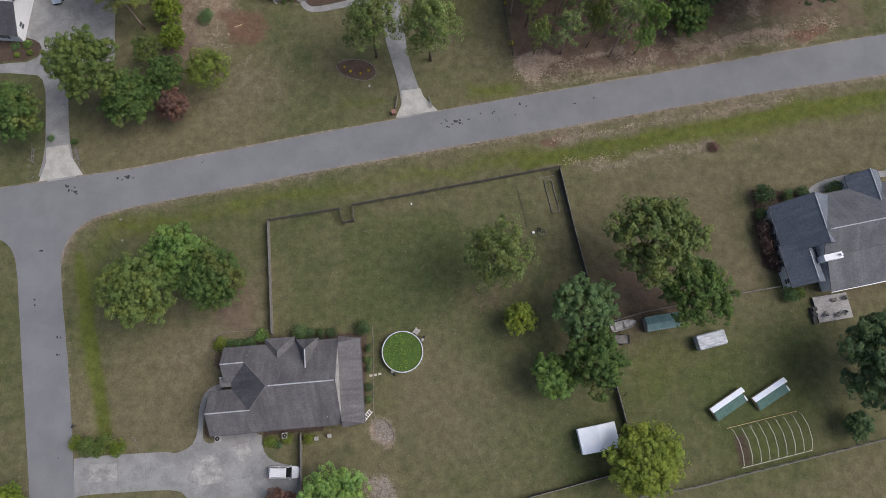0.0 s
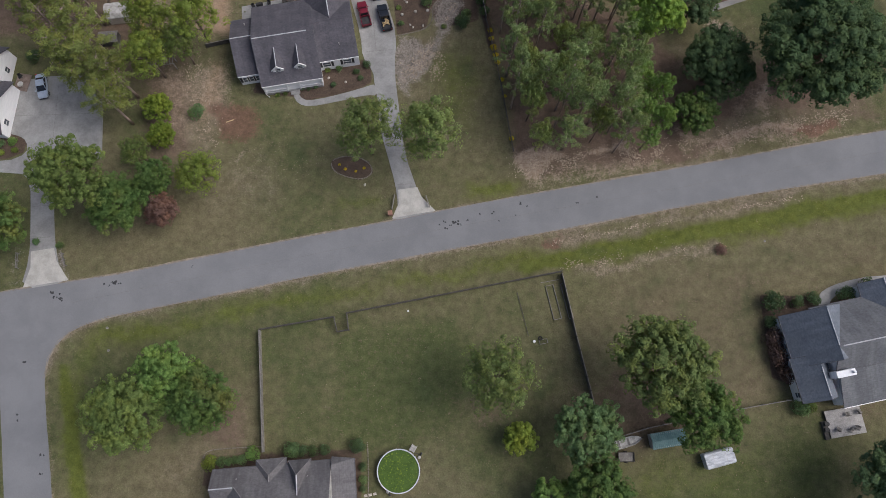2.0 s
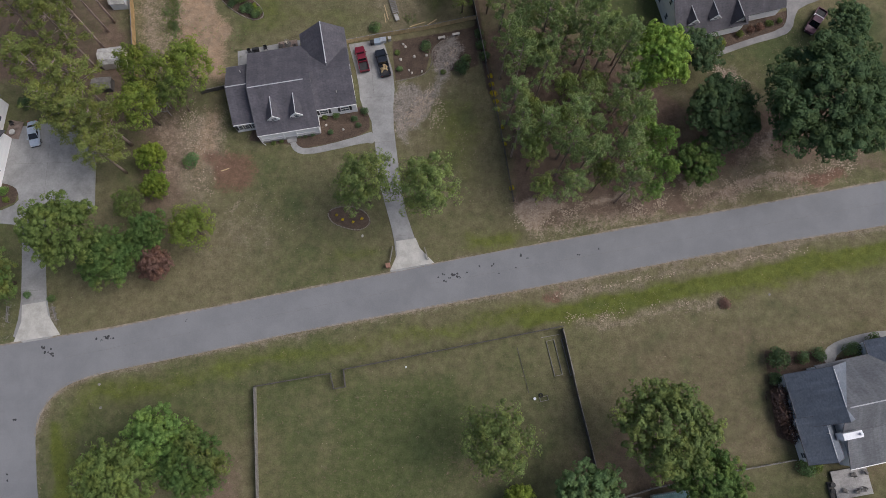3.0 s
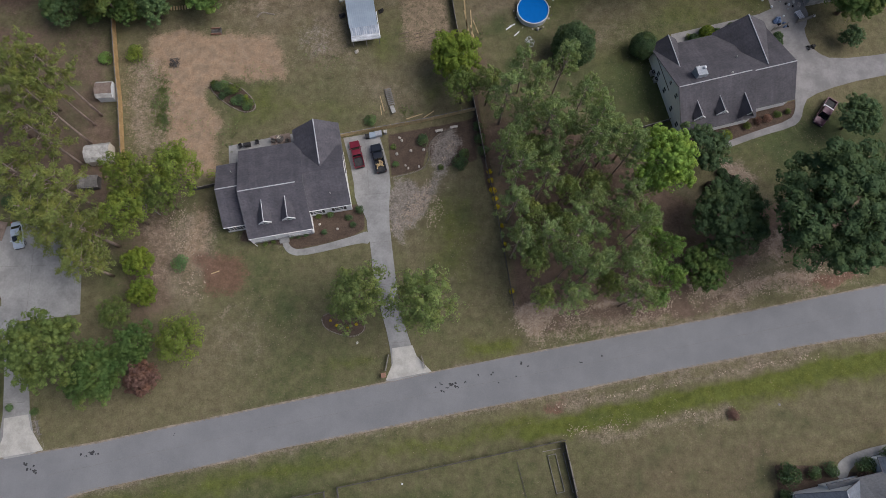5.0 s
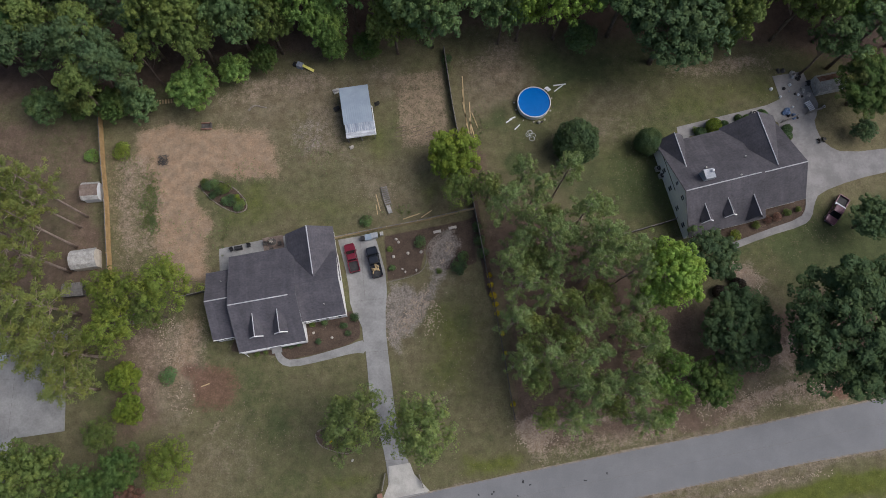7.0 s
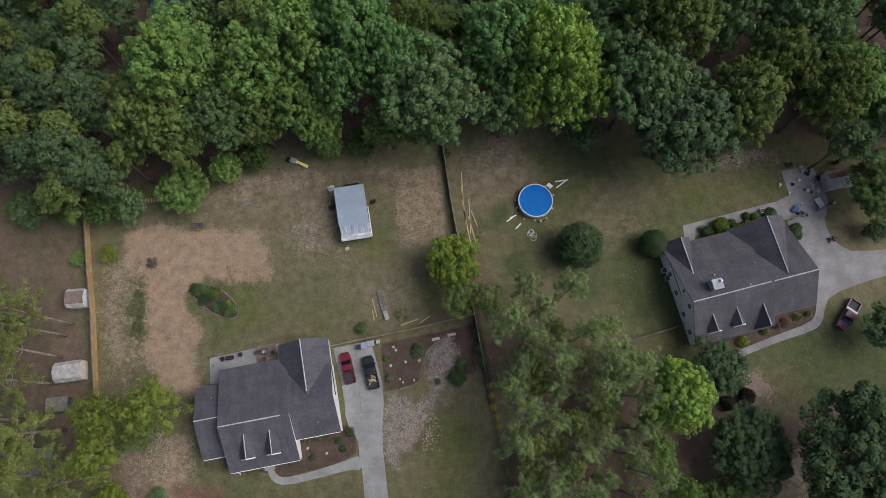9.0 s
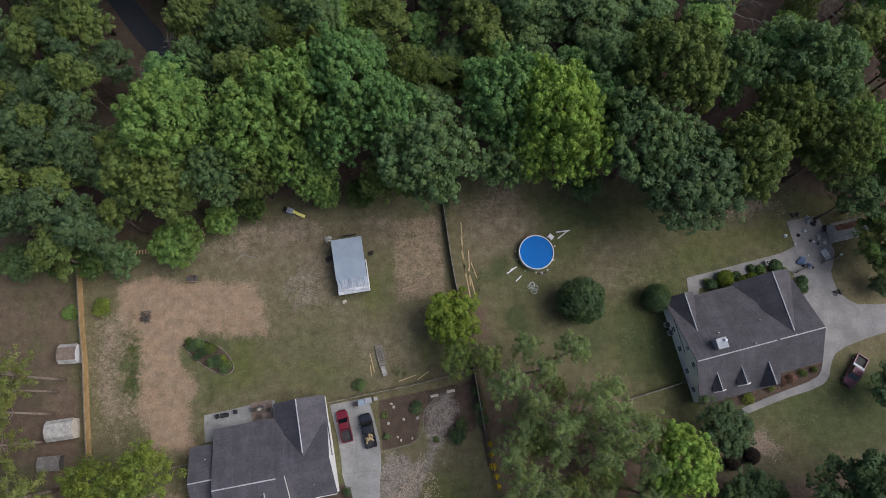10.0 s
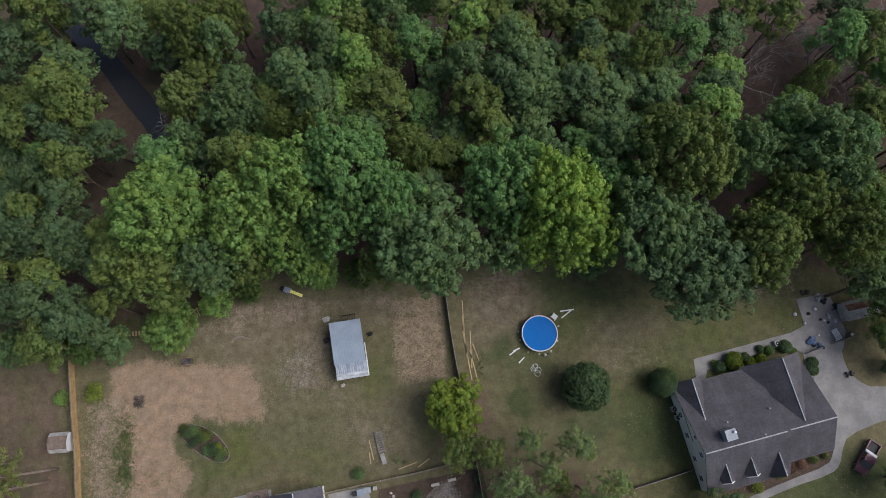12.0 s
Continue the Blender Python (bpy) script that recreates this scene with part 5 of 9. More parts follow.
for i in range(2):
    rr = np.random.default_rng(110 + i)
    d = ball_dirs(rr, 7000, -0.92)
    lump = 0.80 + 0.34 * rough_noise(d[:, 0] * 4 + d[:, 2] * 3, d[:, 1] * 4 - d[:, 2] * 2, 1.1, 3 + i) + rr.uniform(-0.10, 0.05, len(d))
    v = kites(np.array([0, 0, 5.0]) + d * (lump * (1 - 0.10 * np.clip(d[:, 2], 0, 1)))[:, None] * np.array([4.5, 4.5, 5.2]), d + np.array([0, 0, 0.3]), 0.36, 0.26, rr, 0.6)
    core = kites(np.array([0, 0, 4.8]) + ball_dirs(rr, 900, -0.9) * np.array([3.4, 3.4, 4.0]), ball_dirs(rr, 900, -0.9), 1.0, 0.9, rr, 0.4)
    v = np.concatenate([v, core])
    GLOBE.append((mesh_from_arrays("crown", v, np.arange(len(v)).reshape(-1, 3), M["leaf_dark"]), Geo().tube([(0, 0, -0.25), (0, 0, 2), (0, 0, 7)], [0.3, 0.22, 0.05], 8).mesh("trunk", M["bark"], True)))
BALL = []
for i in range(2):
    rr = np.random.default_rng(115 + i)
    d = ball_dirs(rr, 1500, -0.8)
    lump = 0.86 + 0.2 * rough_noise(d[:, 0] * 3 + d[:, 2] * 2, d[:, 1] * 3 - d[:, 2], 1.0, 13 + i) + rr.uniform(-0.06, 0.03, len(d))
    v = kites(np.array([0, 0, 0.8]) + d * lump[:, None] * np.array([1, 1, 0.95]), d + np.array([0, 0, 0.2]), 0.17, 0.12, rr, 0.5)
    core = kites(np.array([0, 0, 0.75]) + ball_dirs(rr, 160, -0.9) * 0.72, ball_dirs(rr, 160, -0.9), 0.4, 0.35, rr, 0.4)
    v = np.concatenate([v, core])
    v[:, 2] = np.maximum(v[:, 2], 0.0)
    BALL.append(mesh_from_arrays("bush", v, np.arange(len(v)).reshape(-1, 3), M["leaf_oak"]))
GIANT = []
for i in range(4):
    me, cs = crown_mesh("crown", 70 + i, lobes=50, clumps=15, per=35, R=8.5, base=6.0, top=22.5, leaf=0.37, spread=0.64, bough=(0.17, 0.28), reach=(0.40, 0.86))
    GIANT.append((me, trunk_geo(75 + i, cs, 6.0, 18.0, 0.38, 9).mesh("trunk", M["bark"], True)))
WOOD = []
for i in range(5):
    me, cs = crown_mesh("crown", 200 + i, lobes=14 + i % 3 * 2, clumps=12, per=29, R=3.6, base=4.5, top=20.0, leaf=0.28, spread=0.5, open_=1.4, bough=(0.24, 0.36), reach=(0.45, 0.78))
    WOOD.append((me, trunk_geo(210 + i, cs, 4.5, 17.0, 0.2, 6).mesh("trunk", M["bark"], True)))
PINE = []
for i in range(5):
    me, g = pine_meshes(120 + i)
    PINE.append((me, g.mesh("trunk", M["pine_bark"], True)))
SHRUB = [shrub_mesh(140 + i) for i in range(4)]
BARE = [bare_geo(150 + i).mesh("trunk", M["grey_bark"], True) for i in range(2)]
FORMS = {"wood": (WOOD, 3.2, 19.6), "giant": (GIANT, 7.9, 22.0), "broad": (BROAD, 4.5, 12.6), "dense": (DENSE, 4.5, 10.6), "open": (OPEN, 4.5, 12.8), "pine": (PINE, 3.3, 20.0), "huge": (HUGE, 7.9, 21.6), "globe": (GLOBE, 4.5, 10.2)}
_tinted = {}
tree_count = 0


def tree(form, leaf, x, y, r, h, label, group="", name="tree"):
    """A tree at x, y with crown radius r and height h."""
    global tree_count
    tree_count += 1
    protos, r0, h0 = FORMS[form]
    i = (tree_count * 7 + int(abs(x) * 3)) % len(protos)
    key = (form, i, leaf)
    if key not in _tinted:
        me = protos[i][0].copy()
        me.name = "crown"
        me.materials[0] = M[leaf]
        _tinted[key] = me
    rr = np.random.default_rng(tree_count)
    root = thing(name, Matrix.LocRotScale((x, y, 0), Euler((0, 0, rr.uniform(0, 6.28))), (r / r0, r / r0 * rr.uniform(0.93, 1.07), h / h0)), label, "tree", group)
    part("trunk", protos[i][1], None, root)
    part("crown", _tinted[key], None, root)
    return root


def bush(leaf, x, y, r, h, label, group="", name="bush"):
    global tree_count
    tree_count += 1
    i = tree_count % len(SHRUB)
    key = ("shrub", i, leaf)
    if key not in _tinted:
        me = SHRUB[i].copy()
        me.name = "bush"
        me.materials[0] = M[leaf]
        _tinted[key] = me
    ob = new(name, _tinted[key])
    ob.matrix_basis = Matrix.LocRotScale((x, y, -0.12), Euler((0, 0, tree_count * 1.7)), (r, r, h / 1.2))
    return tagged(ob, label, "bush", group)


def ball_bush(leaf, x, y, r, h, label, group=""):
    """A shrub clipped to a ball."""
    global tree_count
    tree_count += 1
    key = ("ball", tree_count % 2, leaf)
    if key not in _tinted:
        me = BALL[tree_count % 2].copy()
        me.name = "bush"
        me.materials[0] = M[leaf]
        _tinted[key] = me
    ob = new("bush", _tinted[key])
    ob.matrix_basis = Matrix.LocRotScale((x, y, -0.1), Euler((0, 0, tree_count * 1.7)), (r, r * 0.95, h / 1.65))
    return tagged(ob, label, "bush", group)


# the south yards
for form, leaf, x, y, r, h, label in [
        ("giant", "leaf_olive", -46.2, 19.2, 5.4, 13.5, "round green maple on the corner lawn"),
        ("broad", "leaf_poplar", -41.0, 24.8, 4.3, 12.0, "fresh green maple on the corner lawn"),
        ("giant", "leaf_deep", -35.8, 20.8, 5.2, 12.0, "green maple with full crown on the corner lawn"),
        ("open", "leaf_moss", 8.0, 24.0, 5.3, 16.0, "thin-crowned olive tree inside the fenced lawn"),
        ("dense", "leaf_canary", 11.7, 15.3, 2.4, 6.0, "small lime-green tree on the fenced lawn"),
        ("giant", "leaf_moss", 31.6, 26.2, 7.0, 18.5, "large olive-green oak between two yards"),
        ("giant", "leaf_deep", 38.0, 18.6, 5.0, 13.5, "dark green tree beside the large oak"),
        ("broad", "leaf_oak", 21.0, 16.4, 4.5, 11.5, "spiky green pecan at the fence"),
        ("broad", "leaf_deep", 22.3, 8.4, 4.8, 11.5, "green pecan at the fence"),
        ("broad", "leaf_poplar", 16.7, 6.3, 3.6, 8.0, "light green tree under the pecans")]:
    tree(form, leaf, x, y, r, h, label)
for form, leaf, x, y, r, h, label in [
        ("giant", "leaf_canary", 29.6, -6.0, 5.6, 9.0, "bright yellow-green tree at the fence corner"),
        ("huge", "leaf_dark", 66.0, 8.8, 7.8, 16.0, "dark tree at the yard's edge"),
        ("dense", "leaf_dark", 64.0, -1.4, 2.2, 4.0, "dark round shrub tree at the fence"),
        ("giant", "leaf_poplar", -16.6, -11.6, 5.0, 8.0, "leafy green tree beside the parked car"),
        ("dense", "leaf_plum", -24.8, -12.2, 2.2, 4.0, "dark plum tree beside the driveway"),
        ("dense", "leaf_gold", -64.5, -11.5, 2.4, 5.0, "yellow-green shrub tree at the side street"),
        # north of the road, west side
        ("giant", "leaf_olive", -57.4, 54.6, 5.6, 16.0, "dense olive maple beside the driveway"),
        ("giant", "leaf_deep", -51.6, 51.6, 4.7, 8.5, "dark green tree at the lawn's edge"),
        ("dense", "leaf_plum", -45.2, 50.8, 2.5, 6.6, "purple-leaved plum tree on the lawn edge"),
        ("broad", "leaf_deep", -46.4, 56.0, 3.2, 8.0, "small green tree in a mixed border"),
        ("open", "leaf_lime", -39.4, 56.6, 3.8, 9.0, "airy light green tree on the lawn"),
        ("giant", "leaf_deep", -69.3, 48.6, 4.8, 11.0, "full green tree beside the driveway")]:
    tree(form, leaf, x, y, r, h, label)
for form, leaf, x, y, r, h, label in [
        ("dense", "leaf_gold", -47.9, 69.4, 2.4, 5.0, "clipped green shrub tree in the border"),
        ("dense", "leaf_gold", -47.0, 64.4, 2.2, 4.5, "round green shrub tree in the border"),
        ("open", "leaf_olive", -50.2, 61.0, 2.7, 7.0, "greyish thin tree in the border"),
        ("open", "leaf_lime", -47.6, 81.6, 4.0, 16.0, "light green tree behind the sheds"),
        ("open", "leaf_lime", -41.0, 83.0, 4.5, 14.0, "thin light green tree by the dirt yard"),
        ("open", "leaf_lime", -48.4, 76.4, 3.7, 13.0, "thin light green tree among the pines"),
        ("open", "leaf_olive", -43.6, 79.0, 3.0, 11.0, "thin tree over a garden arbour"),
        ("open", "leaf_moss", -11.8, 62.2, 4.8, 16.5, "olive-green maple beside the driveway"),
        ("open", "leaf_moss", -2.2, 61.6, 5.1, 17.5, "olive-green maple across the driveway"),
        ("giant", "leaf_fresh", 35.4, 83.6, 5.2, 17.0, "bright green broadleaf at the grove's edge"),
        ("broad", "leaf_dark", 44.2, 88.2, 4.2, 8.0, "dark tree against the house front"),
        ("dense", "leaf_gold", 3.0, 105.0, 4.2, 8.5, "yellow-green tree at the back fence"),
        ("huge", "leaf_evergreen", 46.6, 76.2, 6.4, 10.5, "dark green magnolia in bare ground"),
        ("dense", "leaf_deep", 43.0, 68.3, 3.6, 6.5, "low dark green tree by the road")]:
    tree(form, leaf, x, y, r, h, label)
for form, leaf, x, y, r, h, label in [
        ("huge", "leaf_evergreen", 60.6, 74.6, 10.8, 21.0, "very broad dark green oak"),
        ("broad", "leaf_dark", 71.0, 93.8, 3.6, 8.0, "dark tree beside the parked truck"),
        ("globe", "leaf_dark", 23.8, 107.8, 3.8, 8.0, "round dense dark evergreen on the lawn"),
        ("globe", "leaf_dark", 36.4, 108.5, 2.25, 5.2, "dark cone-shaped evergreen by the house"),
        ("dense", "leaf_poplar", -40.6, 117.4, 3.8, 8.0, "lime-green young tree before the woods"),
        ("huge", "leaf_deep", 73.4, 116.6, 6.0, 11.0, "dark tree over the yard shed"),
        ("open", "leaf_olive", 4.0, 98.5, 3.2, 10.0, "thin tree at the back fence"),
        ("dense", "leaf_dark", 74.0, 110.6, 2.0, 4.0, "dark shrub by the driveway")]:
    tree(form, leaf, x, y, r, h, label)

# pines behind the sheds
for x, y, r, h in [(-58.3, 96.0, 2.9, 24), (-59.2, 94.2, 2.8, 24), (-59.5, 90.8, 3.0, 23), (-60.0, 86.6, 3.2, 22), (-65.5, 97.0, 3.2, 22), (-64.0, 81.0, 4.2, 17), (-57.6, 79.5, 4.0, 17), (-56.4, 73.4, 4.4, 16), (-52.8, 72.6, 3.6, 15), (-60.5, 75.0, 3.8, 16), (-70, 92, 3.4, 17), (-53.2, 67.6, 3.2, 14)]:
    tree("pine", "needle_olive", x, y, r, h, "tall loblolly pine with a bare trunk", "pines by the sheds", "pine_tree")

# the pine grove between the two houses
grove_rng = np.random.default_rng(5)
grove_edge = [(7.6, 99.5), (11.0, 101.5), (17.0, 101.0), (23.5, 97.0), (29.5, 91.5), (33.5, 80.0), (35.6, 74.0), (36.6, 66.0), (35.2, 62.4), (24.0, 61.6), (14.4, 62.8), (12.2, 70.0), (11.2, 76.0), (9.6, 86.0)]
gp = []
for _ in range(2600):
    p = (grove_rng.uniform(8, 40), grove_rng.uniform(60, 101))
    if inside(np.array([p[0]]), np.array([p[1]]), grove_edge)[0] and all(math.dist(p, q) > (3.1 if p[1] < 90 else 4.0) for q in gp) and math.dist(p, (35.4, 83.6)) > 4:
        gp.append(p)
for i, (x, y) in enumerate(gp):
    if i % 4 == 2 or x > 32:
        tree("open", "leaf_poplar" if x > 31 or (i % 2 and x > 22) else "leaf_sage", x, y, grove_rng.uniform(1.9, 2.8), grove_rng.uniform(8, 15), "thin young broadleaf in the pine grove", "grove trees")
    else:
        tree("pine", "needle", x, y, grove_rng.uniform(2.0, 2.8), grove_rng.uniform(12, 21), "slender pine in the grove", "grove trees", "pine_tree")

# the woods along the north
woods_spots = []


def wood_tree(x, y, r, h, leaf, form="giant"):
    woods_spots.append((x, y, r))
    tree(form, leaf, x, y, r, h, "tall broadleaf tree of the woods" if form != "open" else "tree of the woods with an open crown", "woods")


for x, y, r, h, leaf in [(-38.0, 132.0, 7.3, 28, "leaf_poplar"), (-26.6, 131.6, 6.2, 26, "leaf_poplar"), (-21.0, 135.8, 6.4, 29, "leaf_poplar"), (-12.6, 138.2, 6.8, 29, "leaf_blue"), (-6.2, 133.4, 6.2, 26, "leaf_blue"), (-0.6, 127.9, 7.5, 25, "leaf_oak"), (10.5, 136.4, 6.9, 26, "leaf_blue"), (17.6, 133.8, 6.6, 29, "leaf_fresh"), (21.4, 129.4, 5.6, 24, "leaf_fresh"), (14.6, 129.0, 4.4, 20, "leaf_fresh"), (-14.0, 131.2, 4.8, 24, "leaf_blue"), (-21.6, 128.8, 4.0, 20, "leaf_poplar"), (35.7, 139.8, 7.5, 29, "leaf_olive"), (31.3, 130.0, 6.9, 25, "leaf_oak"), (38.6, 124.6, 8.8, 22, "leaf_dark"), (47.4, 127.6, 6.3, 24, "leaf_olive"), (57.9, 140.9, 7.3, 26, "leaf_oak"), (45.9, 141.8, 5.2, 24, "leaf_oak"), (52.9, 134.2, 5.2, 24, "leaf_olive"), (61.0, 129.2, 5.6, 23, "leaf_olive")]:
    wood_tree(x, y, r, h, leaf)
for x, y, r, h, leaf in [(-55.6, 138.0, 5.0, 25, "leaf_olive"), (-59.5, 131.0, 4.6, 23, "leaf_oak"), (-55.8, 146.5, 4.6, 23, "leaf_oak"), (-56.0, 127.2, 6.2, 24, "leaf_oak"), (-49.2, 127.4, 5.6, 22, "leaf_oak"), (-42.9, 125.7, 5.6, 22, "leaf_olive"), (-54.5, 117.0, 5.8, 21, "leaf_oak"), (-49.8, 119.0, 4.5, 19, "leaf_oak"), (-39.1, 124.2, 5.0, 20, "leaf_olive"), (-32.3, 125.5, 5.0, 21, "leaf_oak"), (-27.2, 126.4, 4.0, 17, "leaf_olive"), (-18.4, 126.2, 3.8, 15, "leaf_poplar"), (-63.3, 121.2, 6.3, 22, "leaf_oak"), (-64.6, 130.7, 6.3, 24, "leaf_oak"), (-6.6, 126.4, 4.5, 17, "leaf_olive"), (11.4, 128.4, 4.4, 18, "leaf_oak"), (-30.4, 148.6, 4.6, 21, "leaf_oak"), (-38.6, 151.6, 3.4, 20, "leaf_moss"), (-37.6, 145.0, 3.2, 18, "leaf_oak"), (-36.5, 161.5, 4.8, 23, "leaf_olive")]:
    if x > -46:
        wood_tree(x, y, r, h, leaf)
        continue
    for k in range(3):
        a = 2.1 * k + x
        wood_tree(x + math.cos(a) * r * 0.55, y + math.sin(a) * r * 0.55, r * grove_rng.uniform(0.5, 0.66), h * grove_rng.uniform(0.78, 1.0), ("leaf_dark", "leaf_olive", "leaf_dark")[(k + int(-x)) % 3], "wood")
clear_1 = [(-53.9, 158.6), (-51.5, 160), (-43.4, 158), (-38.5, 153), (-38, 148), (-44, 146.6), (-45.6, 141), (-47.9, 136.0), (-51.5, 136.0), (-48.5, 141), (-49.3, 148.5)]
clear_2 = [(49, 163), (55, 166), (60, 160), (57, 153), (49, 152)]
clear_3 = [(17, 150), (22, 152), (24, 148), (18, 146)]
for row in range(11):
    for col in range(33):
        x = -86 + col * 5.2 + (row % 2) * 2.6 + grove_rng.uniform(-1.6, 1.6)
        y = 123 + row * 4.7 + grove_rng.uniform(-1.6, 1.6)
        r = grove_rng.uniform(2.9, 4.6)
        front = 135 if -66 < x < 62 else 121
        one = (np.array([x]), np.array([y]))
        pick = grove_rng.random()
        if y < front or any(inside(*one, c)[0] for c in (clear_1, clear_2, clear_3)) or edge_distance(*one, clear_1, True)[0] < 0.72 * r or any(math.dist((x, y), s[:2]) < (s[2] + r) * (0.58 if s[2] > 5 else 0.49) for s in woods_spots):
            continue
        leaf = "leaf_oak" if pick < 0.42 else "leaf_poplar" if pick < 0.56 else "leaf_blue" if pick < 0.66 else "leaf_dark" if pick < 0.73 else "leaf_olive"
        if x < -42 and pick < 0.56:
            leaf = "leaf_olive" if pick < 0.14 else "leaf_dark" if pick < 0.5 else "leaf_oak"
        if x > 58 and y > 148 and pick < 0.45:
            b = thing("bare_tree", Matrix.LocRotScale((x, y, 0), Euler((0, 0, pick * 9)), (1.0, 1.0, 1.0)), "leafless grey tree in the woods", "tree", "woods")
            part("trunk", BARE[col % 2], None, b)
            continue
        wood_tree(x, y, r, grove_rng.uniform(14, 24), leaf, "open" if pick > 0.95 else "wood")
for x, y in [(50.5, 158), (55.5, 163), (75, 160), (72, 152), (3.5, 144.5), (-44, 150), (58.5, 168), (70, 165), (9.0, 160), (25.5, 151), (65, 160)]:
    b = thing("bare_tree", Matrix.LocRotScale((x, y, 0), Euler((0, 0, x)), (1, 1, 1.1)), "leafless grey tree in the woods", "tree", "woods")
    part("trunk", BARE[int(y) % 2], None, b)
# low growth along the woods' edge
for x, y, r, h, leaf in [(-59.5, 115.6, 3.2, 6.0, "leaf_deep"), (-54.2, 114.8, 3.0, 6.0, "leaf_deep"), (-49.6, 115.0, 2.9, 6.5, "leaf_oak"), (-34.5, 121.4, 2.5, 6.0, "leaf_poplar"), (-29.6, 123.6, 2.3, 5.5, "leaf_deep"), (-17.6, 125.6, 2.4, 6.0, "leaf_poplar"), (-11.8, 126.0, 2.4, 5.5, "leaf_deep"), (25.5, 127.4, 2.6, 6.0, "leaf_oak"), (43.0, 127.6, 2.6, 6.0, "leaf_deep"), (51.5, 128.4, 2.6, 6.0, "leaf_deep"), (-66.0, 114.5, 3.0, 6.0, "leaf_oak")]:
    tree("dense", leaf, x, y, r, h, "low bushy tree at the woods' edge", "woods edge growth")
# a dark track through the woods
tagged(flat_slab("path", [(-66, 174), (-61, 171.5), (-57.4, 167.6), (-53, 162.6), (-49.0, 158), (-46.5, 153.5), (-44.5, 149), (-47.5, 148), (-50.5, 153.2), (-54.2, 157.5), (-58.8, 163.6), (-62.5, 168), (-68, 171)], 0.02, 0.2, M["wet_track"]), "dark wet track among the trees", "path", kind="structure")

# ---- houses ----
def swap(axis, a, b, z):
    """Local place from along-ridge a, across b."""
    return (a, b, z) if axis == "u" else (b, a, z)


def gable(root, axis, a0, a1, b0, b1, br, e0, e1, zr, roof, wall, cap=True, walls=True, hip0=0.0, over=0.35, caplen=(0.0, 0.0), hip1=0.0, rakes=(True, True), gutter="edge"):
    """A ridged roof from a0 to a1 along its axis, its ridge at b = br and height zr, eaves e0 at b0 and e1 at b1; with the walls below."""
    S = lambda a, b, z: swap(axis, a, b, z)
    for bb, ee in ((b0, e0), (b1, e1)):
        g = Geo().slab([S(a0, bb, ee), S(a1, bb, ee), S(a1 - hip1, br, zr), S(a0 + hip0, br, zr)], 0.16)
        part("roof_slope", g, M[roof], root)
        lo, hi = (bb - 0.06, bb + 0.05) if bb < br else (bb - 0.05, bb + 0.06)
        p = [S(a0, lo, 0), S(a1, hi, 0)]
        part("gutter", Geo().box(min(p[0][0], p[1][0]), max(p[0][0], p[1][0]), min(p[0][1], p[1][1]), max(p[0][1], p[1][1]), ee - 0.17, ee + 0.015), M[gutter if bb < br else "edge"], root)
        if not hip0:
            for aa, wanted in ((a0, rakes[0]), (a1, rakes[1] and not hip1)):
                if not wanted:
                    continue
                q = Geo().add([S(aa - 0.03, bb, ee - 0.16), S(aa + 0.03, bb, ee - 0.16), S(aa + 0.03, br, zr - 0.16), S(aa - 0.03, br, zr - 0.16), S(aa - 0.03, bb, ee + 0.02), S(aa + 0.03, bb, ee + 0.02), S(aa + 0.03, br, zr + 0.02), S(aa - 0.03, br, zr + 0.02)],
                              [(3, 2, 1, 0), (4, 5, 6, 7), (0, 1, 5, 4), (1, 2, 6, 5), (2, 3, 7, 6), (3, 0, 4, 7)])
                part("rake_board", q, M["edge"], root)
    if hip1:
        part("roof_slope", Geo().slab([S(a1, b0, e0), S(a1, b1, e1), S(a1 - hip1, br, zr)], 0.16), M[roof], root)
        for bb, ee in ((b0, e0), (b1, e1)):
            part("hip_cap", Geo().tube([S(a1, bb, ee + 0.02), S(a1 - hip1, br, zr + 0.02)], 0.04, 5), M["dull_cap"], root)
    if cap:
        g = Geo()
        g.tube([S(a0 + hip0 + caplen[0], br, zr + 0.0), S(a1 - hip1 - caplen[1], br, zr + 0.02)], 0.09, 6)
        part("ridge_cap", g, M["cap"], root)
    if walls:
        i0, i1, c0, c1 = a0 + over + hip0 * 0.5, a1 - over - hip1 * 0.2, b0 + over, b1 - over
        f0, f1 = e0 + (zr - e0) * over / (br - b0) - 0.2, e1 + (zr - e1) * over / (b1 - br) - 0.2
        prof = [(c0, -0.15), (c1, -0.15), (c1, f1), (br, zr - 0.22), (c0, f0)]
        g = Geo()
        if hip0 or hip1:
            prof = [(c0, -0.15), (c1, -0.15), (c1, f1), (c0, f0)]
        n = len(prof)
        g.add([S(i0, b, z) for b, z in prof] + [S(i1, b, z) for b, z in prof], [tuple(range(n - 1, -1, -1)), tuple(range(n, 2 * n))] + [(i, (i + 1) % n, n + (i + 1) % n, n + i) for i in range(n)])
        part("wall", g, M[wall], root)


